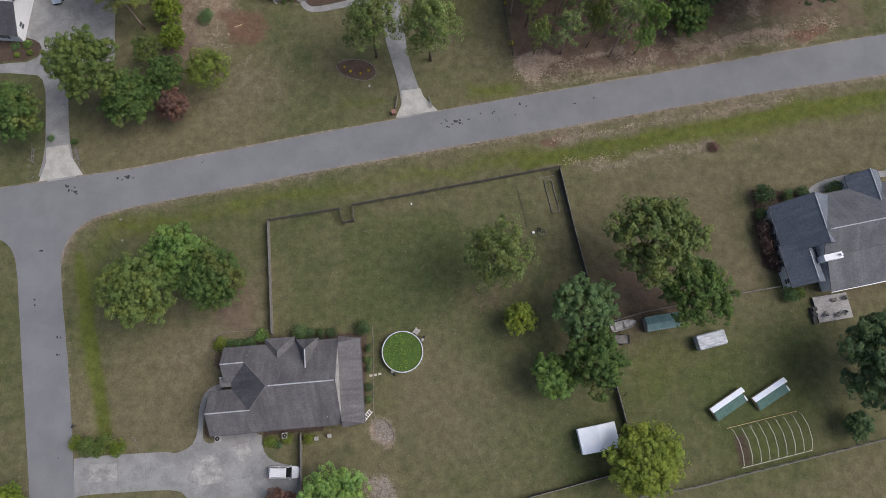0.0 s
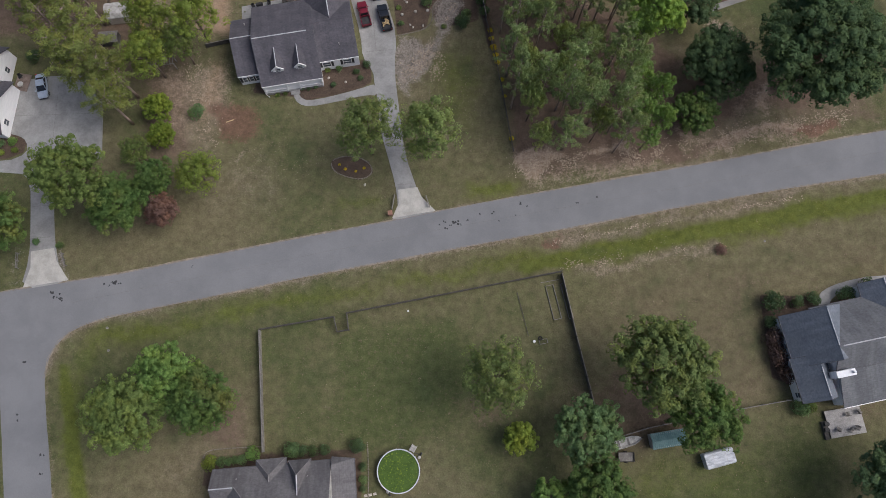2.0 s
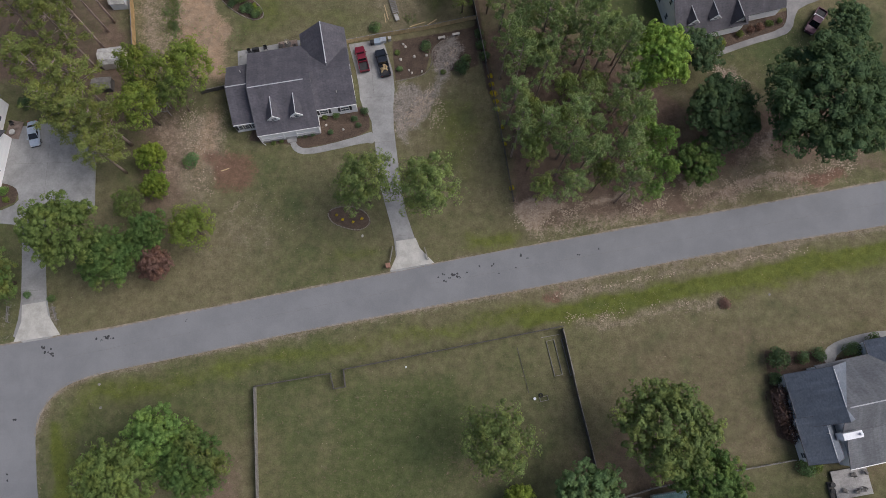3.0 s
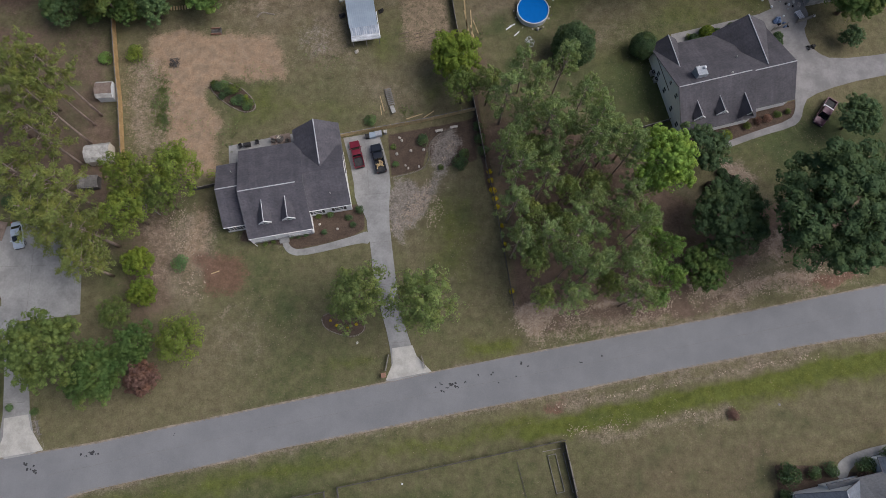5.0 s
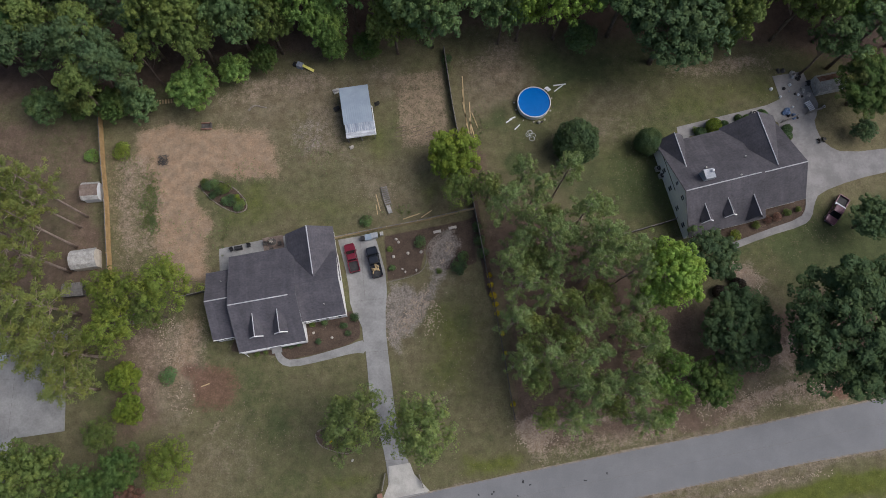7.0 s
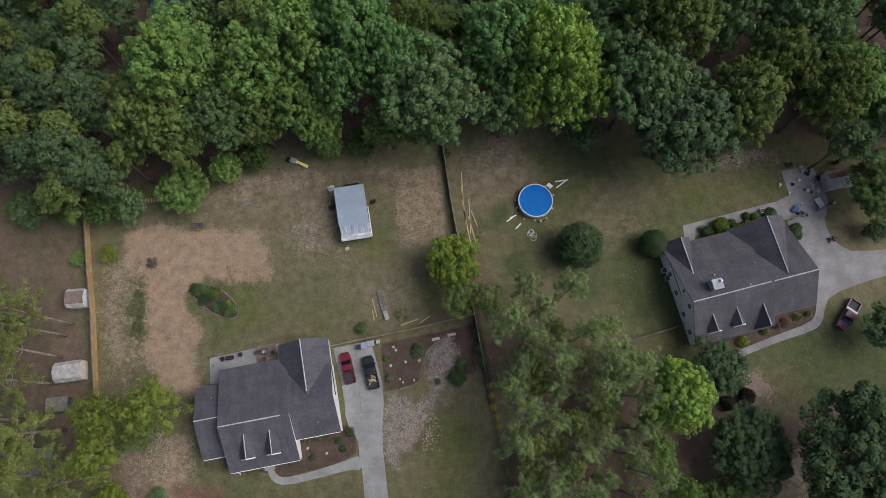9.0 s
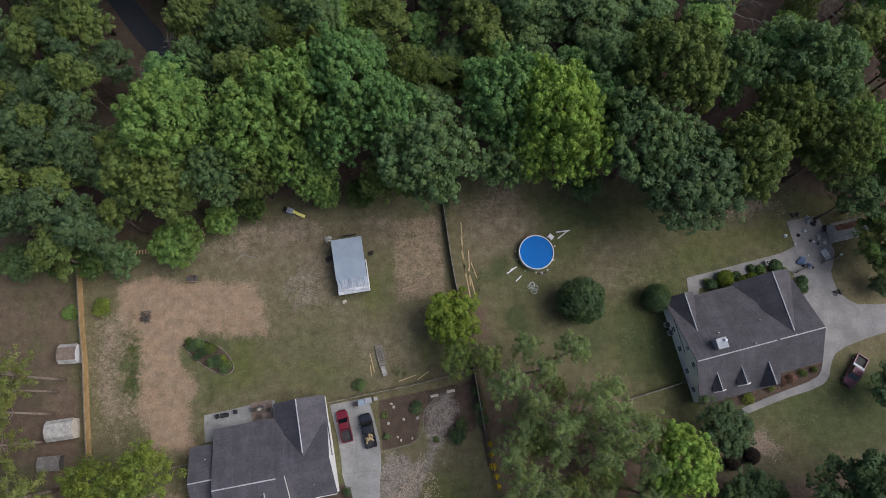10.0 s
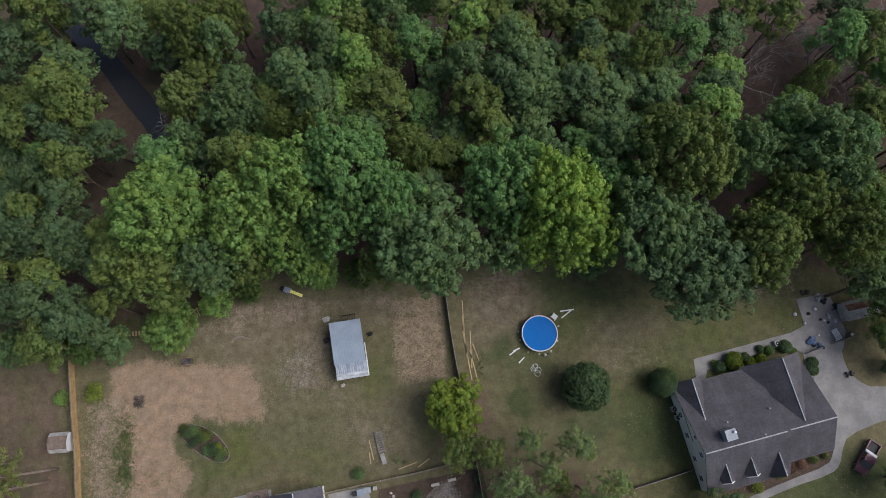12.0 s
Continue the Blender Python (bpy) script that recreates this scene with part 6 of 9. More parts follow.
def window(root, x, y, z, w, h, face, shutters=True):
    """A framed window on a wall that faces 'n', 's', 'e' or 'w' at the local place x, y; z: its sill."""
    turn = {"s": 0, "e": 90, "n": 180, "w": 270}[face]
    m = pose(x, y, z, 0, 0, turn)
    f = Geo()
    for a0, a1, c0, c1 in ((-w / 2, w / 2, 0, 0.08), (-w / 2, w / 2, h - 0.08, h), (-w / 2, -w / 2 + 0.08, 0.08, h - 0.08), (w / 2 - 0.08, w / 2, 0.08, h - 0.08), (-w / 2 + 0.08, w / 2 - 0.08, h / 2 - 0.03, h / 2 + 0.03)):
        f.box(a0, a1, -0.07, 0.0, c0, c1)
    win = part("window", f, M["trim"], root, at=m)
    part("pane", Geo().box(-w / 2 + 0.08, w / 2 - 0.08, -0.035, -0.01, 0.08, h - 0.08), M["pane"], win)
    if shutters:
        for s in (-1, 1):
            part("shutter", Geo().box(s * (w / 2 + 0.24) - 0.2, s * (w / 2 + 0.24) + 0.2, -0.06, 0.0, 0, h), M["shutter"], win)


def dormer(root, u, front, back, half, z_eave, z_ridge, roof, wall, face="s", win=True):
    """A small gabled dormer whose ridge runs back into the slope."""
    s = -1 if face == "s" else 1
    for d in (-1, 1):
        part("dormer_roof", Geo().slab([(u + d * (half + 0.18), front + s * 0.2, z_eave - 0.1), (u + d * (half + 0.18), back, z_eave - 0.1), (u, back, z_ridge), (u, front + s * 0.2, z_ridge)], 0.1), M[roof], root)
    part("dormer_ridge", Geo().tube([(u, front + s * 0.2, z_ridge + 0.01), (u, back - s * 0.0, z_ridge + 0.01)], 0.07, 5), M["cap"], root)
    for d in (-1, 1):
        e = front + s * 0.22
        part("dormer_trim", Geo().add([(u + d * (half + 0.2), e + q, z_eave - 0.12 + t) for q in (-0.07, 0.07) for t in (-0.2, 0.03)] + [(u, e + q, z_ridge + t) for q in (-0.07, 0.07) for t in (-0.2, 0.03)],
                                      [(0, 1, 3, 2), (4, 6, 7, 5), (0, 2, 6, 4), (1, 5, 7, 3), (0, 4, 5, 1), (2, 3, 7, 6)]), M["trim"], root)
    prof = [(u - half, z_eave - 1.5), (u + half, z_eave - 1.5), (u + half, z_eave), (u, z_ridge - 0.14), (u - half, z_eave)]
    ends = [front, front - s * 1.8]
    g = Geo().add([(a, e, z) for e in ends for a, z in prof], [tuple(range(5)), tuple(range(9, 4, -1))] + [(i, 5 + i, 5 + (i + 1) % 5, (i + 1) % 5) for i in range(5)])
    part("dormer_wall", g, M[wall], root)
    if win:
        window(root, u, front, z_eave - 1.05, half * 1.1, 1.0, face, False)


def vent(root, x, y, z, r=0.06):
    part("roof_vent", Geo().tube([(x, y, z - 0.3), (x, y, z + 0.35)], r, 8), M["dirty_shaded_white"], root)


# the corner house with the grey roof
h1 = thing("house", pose(-21.5, 5.3, 0, 0, 0, 4.6), "low brick house with a grey shingled roof of many gables", "house")
gable(h1, "u", -11.4, 5.2, -6.5, 6.5, 0.0, 3.0, 3.0, 8.2, "roof_grey", "brick", hip0=6.5, caplen=(0.3, 0.2))
part("roof_slope", Geo().slab([(-11.4, -6.5, 3.0), (-4.9, 0, 8.2), (-11.4, 6.5, 3.0)], 0.16), M["roof_grey"], h1)
for hu, hv, hz in ((-8.85, 3.95, 5.06), (-8.1, -3.2, 5.66)):
    part("hip_cap", Geo().tube([(hu, hv, hz), (-4.9, 0, 8.22)], 0.06, 5), M["dull_cap"], h1)
gable(h1, "u", -12.5, -6.8, 1.3, 6.5, 3.9, 3.02, 3.02, 5.10, "roof_grey", "brick", caplen=(0.0, 2.2), rakes=(True, False))
gable(h1, "u", -14.7, -6.0, -6.6, 0.1, -3.25, 2.94, 3.02, 5.62, "roof_grey", "brick", caplen=(0.0, 2.0), rakes=(True, False))
# white gable in a greyed tone: the shade low on it is painted
part("gable_wall", Geo().add([(5.2, -6.2, 3.0), (5.2, 6.2, 3.0), (5.2, 0, 8.0), (5.28, -6.2, 3.0), (5.28, 6.2, 3.0), (5.28, 0, 8.0)], [(2, 1, 0), (3, 4, 5), (0, 1, 4, 3), (1, 2, 5, 4), (2, 0, 3, 5)]), M["dirty_shaded_white"], h1)
part("roof_slope", Geo().slab([(5.3, -6.0, 4.1), (8.7, -6.6, 2.9), (8.7, 6.4, 2.9), (5.3, 5.8, 4.1)], 0.15), M["roof_grey"], h1)
part("roof_slope", Geo().slab([(5.3, -6.0, 4.1), (5.3, -7.0, 2.9), (8.7, -6.6, 2.9)], 0.15), M["roof_grey"], h1)
part("roof_slope", Geo().slab([(5.3, 5.8, 4.1), (8.7, 6.4, 2.9), (5.3, 6.9, 2.9)], 0.15), M["roof_grey"], h1)
part("gutter", Geo().box(8.66, 8.78, -6.6, 6.4, 2.72, 2.92), M["edge"], h1)
part("wall", Geo().box(5.3, 8.35, -6.2, 6.1, -0.15, 2.75), M["brick"], h1)
gable(h1, "v", 1.0, 7.4, -6.0, -1.5, -3.75, 3.0, 3.0, 4.95, "roof_grey", "brick", cap=False, hip1=2.2, rakes=(False, False))
part("ridge_cap", Geo().tube([(-3.75, 4.2, 4.96), (-3.75, 5.2, 4.96)], 0.06, 5), M["dull_cap"], h1)
gable(h1, "v", 0.0, 6.9, -1.2, 2.2, 0.6, 3.2, 3.2, 6.4, "roof_grey", "brick", cap=False, hip1=1.9, rakes=(False, False))
part("ridge_cap", Geo().tube([(0.6, 2.2, 6.42), (0.6, 5.0, 6.42)], 0.09, 5), M["cap"], h1)
part("porch_roof", Geo().box(-13.2, -10.6, 0.55, 1.95, 2.75, 2.9), M["roof_grey"], h1)
part("porch_trim", Geo().box(-13.3, -10.5, 1.95, 2.05, 2.72, 2.95).box(-10.5, -10.4, 0.5, 2.05, 2.72, 2.95), M["trim"], h1)
vent(h1, 1.9, 4.6, 4.6), vent(h1, -8.6, 5.0, 4.2), vent(h1, 3.2, -5.2, 4.0)

# the house behind the driveway maples
h3 = thing("house", pose(-26.7, 80.8, 0, 0, 0, 10.1), "slate-roofed house with two dormers and white front porch", "house")
gable(h3, "u", -5.3, 5.2, -7.0, 8.6, 0.0, 3.0, 2.8, 7.0, "roof_slate", "siding", caplen=(0.1, 1.2), over=0.2, gutter="trim")
gable(h3, "u", 4.6, 11.9, -4.0, 6.5, 1.5, 3.0, 3.6, 6.4, "roof_slate", "siding", cap=False, rakes=(False, True), over=0.08, gutter="trim")
part("ridge_cap", Geo().tube([(5.4, 1.5, 6.42), (11.9, 1.5, 6.42)], 0.05, 5), M["roof_slate"], h3)
gable(h3, "v", 1.6, 10.7, 4.1, 11.9, 8.1, 3.0, 3.0, 6.0, "roof_slate", "siding", caplen=(1.2, 0.0), over=0.2)
gable(h3, "u", -9.1, -4.5, -4.4, 6.5, 1.5, 3.0, 3.0, 5.6, "roof_slate", "siding", caplen=(0.0, 0.6), over=0.1, gutter="trim")
for u in (-1.9, 1.9):
    dormer(h3, u, -5.1, -1.7, 0.85, 5.1, 6.15, "roof_slate", "trim")
for u in (6.2, 9.8):
    window(h3, u, -3.93, 1.1, 1.5, 1.5, "s")
for u in (-8.1, -7.0, -5.9):
    window(h3, u, -4.31, 0.9, 0.8, 1.6, "s", u != -7.0)
porch = part("porch_floor", Geo().box(-5.0, 4.9, -7.0, -5.2, -0.15, 0.45), M["concrete"], h3)
for a, b in ((-5.0, -1.2), (1.0, 4.9)):
    r = Geo().box(a, b, -6.95, -6.87, 1.22, 1.3).box(a, b, -6.95, -6.87, 0.55, 0.62)
    for i in range(int((b - a) / 0.16)):
        r.box(a + i * 0.16, a + i * 0.16 + 0.05, -6.94, -6.88, 0.6, 1.24)
    part("porch_rail", r, M["trim"], h3)
for u in (-4.95, -1.2, 1.0, 4.85):
    part("porch_post", Geo().box(u - 0.1, u + 0.1, -6.98, -6.78, 0.4, 2.95), M["trim"], h3)
part("porch_step", Geo().box(-0.9, 0.7, -7.7, -7.0, -0.15, 0.22), M["concrete"], h3)
part("downspout", Geo().tube([(-5.15, -6.95, 2.9), (-5.15, -6.95, 0.25), (-4.6, -7.5, 0.1)], 0.06, 6), M["trim"], h3)
vent(h3, -6.5, 4.5, 4.5), vent(h3, 9.0, -2.0, 4.7)

# the house by the blue pool
h4 = thing("house", pose(46.0, 99.4, 0, 0, 0, 14.0), "pale-sided house with a large brown-grey shingled roof", "house")
gable(h4, "u", -6.2, 7.3, -6.6, 9.9, 0.0, 3.0, 3.0, 7.6, "roof_brown", "siding", caplen=(0.1, 0.6), rakes=(True, False))
gable(h4, "v", 1.5, 10.6, -5.83, -1.6, -3.75, 3.3, 3.3, 5.5, "roof_brown", "siding", caplen=(2.6, 0.0))
gable(h4, "u", 6.5, 15.0, -5.1, 8.6, 0.0, 3.0, 3.2, 7.15, "roof_brown", "siding", caplen=(0.9, 0.0), rakes=(False, True))
gable(h4, "v", 0.2, 10.3, 5.3, 15.0, 10.2, 3.0, 3.0, 7.0, "roof_brown", "siding", caplen=(0.5, 0.0))
dormer(h4, -3.1, -5.0, -1.4, 0.8, 4.8, 5.9, "roof_brown", "siding")
dormer(h4, 0.9, -5.0, -1.4, 0.85, 4.8, 5.9, "roof_brown", "siding")
gable(h4, "v", -6.4, -1.5, 3.8, 6.8, 5.3, 3.4, 3.4, 5.7, "roof_brown", "siding", cap=False)
part("ridge_cap", Geo().tube([(5.3, -6.4, 5.72), (5.3, -2.8, 5.72)], 0.09, 5), M["cap"], h4)
chim = part("chimney", Geo().slab([(-2.7, 0.9, 8.4), (-0.9, 0.9, 8.1), (-0.9, 2.5, 8.1), (-2.7, 2.5, 8.4)], 2.6), M["tinshade"], h4, "grey sheet-metal chimney cap")
part("flue", Geo().tube([(-1.25, 2.0, 8.0), (-1.25, 2.0, 8.7)], 0.2, 10), M["white_sheet"], chim)
for x, y, z in ((6.0, 3.6, 5.95), (3.4, 0.4, 7.4), (-1.0, 3.3, 6.1)):
    vent(h4, x, y, z, 0.12)
for v in (-4.2, -1.2, 2.4, 5.6):
    window(h4, -5.85, v, 1.0, 0.9, 1.4, "w", False)
window(h4, -5.85, -0.4, 4.3, 0.9, 1.3, "w", False), window(h4, -5.85, 2.2, 4.3, 0.7, 1.1, "w", False)

# the blue-roofed house at the east edge
h2 = thing("house", pose(60.2, 28.5, 0, 0, 0, 11.3), "house with bluish shingled roof and white ridge caps", "house")
gable(h2, "v", -2.0, 6.3, -5.6, 4.9, -0.4, 3.2, 3.2, 8.0, "roof_blue", "siding", caplen=(2.2, 0.4))
gable(h2, "v", -7.5, -0.5, -5.9, -0.4, -2.75, 3.1, 3.4, 5.7, "roof_blue", "siding", caplen=(0.6, 2.0))
gable(h2, "u", -0.4, 16.0, -3.8, 6.6, 0.0, 5.0, 3.2, 8.0, "roof_pale", "siding", caplen=(0.6, 0.2))
part("roof_slope", Geo().slab([(0.2, -9.4, 3.0), (16.0, -9.4, 3.0), (16.0, -3.6, 5.0), (0.2, -3.6, 5.0)], 0.16), M["roof_pale"], h2)
part("gutter", Geo().box(0.2, 16.0, -9.5, -9.38, 2.85, 3.03), M["trim"], h2)
part("wall", Geo().box(0.5, 15.7, -9.0, -3.4, -0.15, 2.9), M["siding"], h2)
gable(h2, "v", 1.5, 8.8, 8.6, 14.4, 11.5, 3.2, 3.2, 5.6, "roof_blue", "siding")
saddle = part("chimney", Geo().slab([(-1.2, -4.6, 6.3), (1.7, -4.6, 6.5), (1.7, -3.6, 6.5), (-1.2, -3.6, 6.3)], 2.0), M["siding"], h2, "white boxed chimney")
part("flue", Geo().tube([(1.3, -4.1, 6.3), (1.3, -4.1, 7.0)], 0.2, 10), M["white_sheet"], saddle)
for v in (-6.2, -3.4, 1.5):
    window(h2, -5.25 if v > -1 else -5.55, v, 1.0, 0.9, 1.4, "w", False)
window(h2, -0.9, -7.15, 1.0, 1.2, 1.4, "s", False)
vent(h2, -3.0, -3.2, 5.7)

# the house at the west edge
h5 = thing("house", pose(-73.6, 69.5, 0, 0, 0, -4.0), "white-sided house with a grey-brown roof", "house")
gable(h5, "u", -16.0, 0.3, -5.0, 4.6, -0.2, 2.7, 2.7, 5.6, "roof_brown", "siding")
gable(h5, "u", -15.0, -1.6, 3.6, 10.8, 7.2, 3.0, 3.0, 6.0, "roof_brown", "siding")
window(h5, -1.95, 7.2, 1.0, 1.0, 1.4, "e", False), window(h5, -0.05, -2.4, 1.0, 1.1, 1.4, "e", False)
window(h5, -3.0, -4.65, 1.0, 1.4, 1.4, "s"), window(h5, -6.5, -4.65, 1.0, 1.4, 1.4, "s")

# ---- fences ----
def fence(pts, height, wood, label, style="board", step=2.4, name="fence", board=0.14, seed=1):
    """A fence along a line: a post at every bay, and boards or rails between."""
    root = thing(name, pose(pts[0][0], pts[0][1], 0), label, "fence")
    rng = np.random.default_rng(seed)
    o = Vector((pts[0][0], pts[0][1], 0))
    ps = [p - o for p in chain([(*p, 0) for p in pts], step)]
    for p in ps:
        h = height + 0.1 + rng.uniform(-0.03, 0.05)
        part("post", Geo().box(-0.06, 0.06, -0.06, 0.06, -0.35, h), M[wood], root, at=pose(p.x, p.y, 0, rng.uniform(-1.5, 1.5), rng.uniform(-1.5, 1.5), rng.uniform(0, 20)))
    for a, b in zip(ps[:-1], ps[1:]):
        d = b - a
        m = pose(a.x, a.y, 0, 0, 0, math.degrees(math.atan2(d.y, d.x)))
        ln, g = d.length, Geo()
        if style == "board":
            n = max(2, int(ln / board))
            for i in range(n):
                x = ln * i / n
                g.box(x + 0.006, x + ln / n - 0.006, -0.035 + rng.uniform(-0.006, 0.006), -0.012, -0.12, height + rng.uniform(-0.03, 0.02))
            g.box(0, ln, -0.012, 0.03, 0.3, 0.4).box(0, ln, -0.012, 0.03, height - 0.35, height - 0.25)
            part("panel", g, M[wood], root, at=m)
        else:
            for z in (0.35, 0.8, 1.2):
                if z < height:
                    part("rail", Geo().box(0, ln, -0.05, -0.02, z - 0.10, z + 0.10), M[wood], root, at=m)
            part("cap_rail", Geo().box(0, ln, -0.07, 0.05, height - 0.02, height + 0.02), M[wood], root, at=m)
        if style == "board":
            part("cap_rail", Geo().box(0, ln, -0.07, 0.05, height, height + 0.04), M["old_wood"], root, at=m)
    return root


fence([(-27.6, 13.2), (-29.2, 31.8)], 1.5, "old_wood", "weathered grey board fence along the lawn's west side", seed=2)
fence([(-29.2, 32.0), (-17.4, 34.0), (-16.8, 31.6), (-15.0, 31.9), (-15.4, 34.6), (-6, 36.4), (19.7, 41.4)], 1.4, "dark_wood", "weathered rail fence with a notch facing the road", "rail", seed=3)
fence([(19.7, 41.0), (21.6, 30.7), (23.4, 22.2), (25.4, 12.0), (27.3, 3.6), (28.9, -3.8), (29.6, -7.8)], 1.5, "dark_wood", "dark weathered board fence between two yards", seed=4)
fence([(29.4, -8.0), (25.7, -8.6), (12, -12.0), (0, -15)], 1.3, "dark_wood", "dark board fence at the back of the lawn", seed=5)
fence([(29.8, -11.9), (38.4, -10.5), (44.7, -9.0), (69.4, -3.5), (84, 0)], 1.3, "old_wood", "weathered rail fence along the garden", "rail", seed=6)
fence([(26.8, 14.9), (32.4, 16.5), (46.6, 19.2), (55.0, 20.6)], 1.2, "old_wood", "thin weathered rail fence between oak and house", "rail", seed=7)
fence([(-22.35, -2.2), (-22.1, -7.0), (-21.9, -14)], 1.5, "old_wood", "grey board fence beside the parking apron", seed=8)
fence([(-58.0, 114.4), (-56.3, 104.5), (-55.1, 98.6), (-54.1, 91.9), (-52.9, 84.5)], 1.8, "new_wood", "tall new yellow pine board fence", seed=9)
fence([(-16.9, 92.1), (-10.7, 93.4), (-3.0, 94.9), (6.6, 97.2)], 1.2, "tan_wood", "low tan board fence behind the parking apron", seed=10)
fence([(1.6, 127), (3.1, 115.7), (3.7, 112.1), (6.3, 98.9), (8.2, 87.8)], 1.5, "dark_wood", "dark board fence beside the garden plot", seed=11)
fence([(8.2, 87.8), (9.5, 81.5), (10.8, 73.5), (12.4, 62.6)], 0.9, "dark_wood", "low dark rail fence along the pine grove", "rail", seed=12)
fence([(31.0, 92.4), (38.4, 94.5), (40.6, 95.2)], 1.2, "dark_wood", "short dark board fence at the house corner", seed=13)
fence([(-36.6, 83.4), (-41.6, 82.2)], 1.2, "dark_wood", "short dark fence beside the house", seed=14)


# ---- above-ground pools ----
def pool(x, y, r, water, label, h=1.25):
    p = thing("swimming_pool", pose(x, y, 0), label, "pool")
    part("pool_wall", Geo().ring(0, 0, -0.1, h - 0.06, r - 0.05, r, 48), M["vinyl"], p)
    part("top_rail", Geo().ring(0, 0, h - 0.06, h, r - 0.08, r + 0.07, 48), M["vinyl"], p, "pale top rail")
    part("water", Geo().disc(0, 0, h - 0.18, r - 0.05, 48), M[water], p)
    for i in range(12):
        part("upright", Geo().box(r, r + 0.06, -0.07, 0.07, -0.1, h - 0.06), M["vinyl"], p, at=pose(0, 0, 0, 0, 0, 30 * i + 8))
    return p


green_pool = pool(-6.75, 10.25, 3.22, "green_water", "round above-ground pool full of green algae water")
specks = Geo()
sp_rng = np.random.default_rng(21)
for _ in range(170):
    a, d = sp_rng.uniform(0, 6.28), 2.9 * math.sqrt(sp_rng.random())
    specks.disc(d * math.cos(a), d * math.sin(a) , 1.076, sp_rng.uniform(0.03, 0.10), 5, 0.3, sp_rng)
tagged(part("floating_leaves", specks, M["leaf_gold"], green_pool), kind="stuff")
blue_pool = pool(17.35, 116.4, 2.86, "blue_water", "round above-ground pool with clear blue water")


def pool_steps(x, y, turn, label, mat="dirty_shaded_white"):
    s = thing("pool_ladder", pose(x, y, 0, 0, 0, turn), label, "ladder")
    for i, z in enumerate((0.3, 0.6, 0.9)):
        part("step", Geo().box(-0.45, 0.45, -0.75 + 0.3 * i, -0.42 + 0.3 * i, z - 0.06, z), M[mat], s)
    for d in (-0.37, 0.37):
        part("side_rail", Geo().tube([(d, -0.85, -0.06), (d, 0.1, 1.35), (d, 0.5, 1.3)], 0.05, 6), M[mat], s)


pool_steps(-4.7, 13.3, 150, "dirty white pool ladder against the green pool")
pool_steps(19.8, 119.0, 140, "white pool steps against the blue pool", "white_sheet")


def pump(x, y, turn, label):
    s = thing("pool_pump", pose(x, y, 0, 0, 0, turn), label, "pump")
    part("filter_tank", Geo().tube([(0, 0, -0.06), (0, 0, 0.5), (0, 0, 0.62)], [0.25, 0.25, 0.1], 12), M["dirty_shaded_white"], s, smooth=False)
    part("motor", Geo().tube([(0.35, 0, 0.14), (0.75, 0, 0.14)], 0.12, 10).box(0.3, 0.8, -0.14, 0.14, -0.06, 0.05), M["black_plastic"], s)
    part("hose", Geo().tube([(0.2, 0.1, 0.3), (0.4, 0.5, 0.15), (0.1, 0.9, 0.3), (-0.1, 1.1, 0.6)], 0.04, 6), M["black_plastic"], s)


pump(-8.4, 7.2, -60, "small pump and filter beside the green pool"), pump(18.2, 113.0, 20, "pump and filter beside the blue pool"), pump(-3.6, 12.2, 60, "pool filter beside the green pool")


# ---- vehicles ----
def ring_section(x, hw, lo, mid, hi, inset):
    return [(x, -hw * 0.86, lo), (x, -hw, lo + 0.16), (x, -hw, mid), (x, -hw + inset, hi), (x, hw - inset, hi), (x, hw, mid), (x, hw, lo + 0.16), (x, hw * 0.86, lo)]


def loft(sections):
    g, n = Geo(), len(sections[0])
    v = [p for s in sections for p in s]
    f = [tuple(range(n)), tuple(range(len(v) - 1, len(v) - n - 1, -1))]
    for k in range(len(sections) - 1):
        for i in range(n):
            f.append((k * n + i, (k + 1) * n + i, (k + 1) * n + (i + 1) % n, k * n + (i + 1) % n))
    return g.add(v, f)


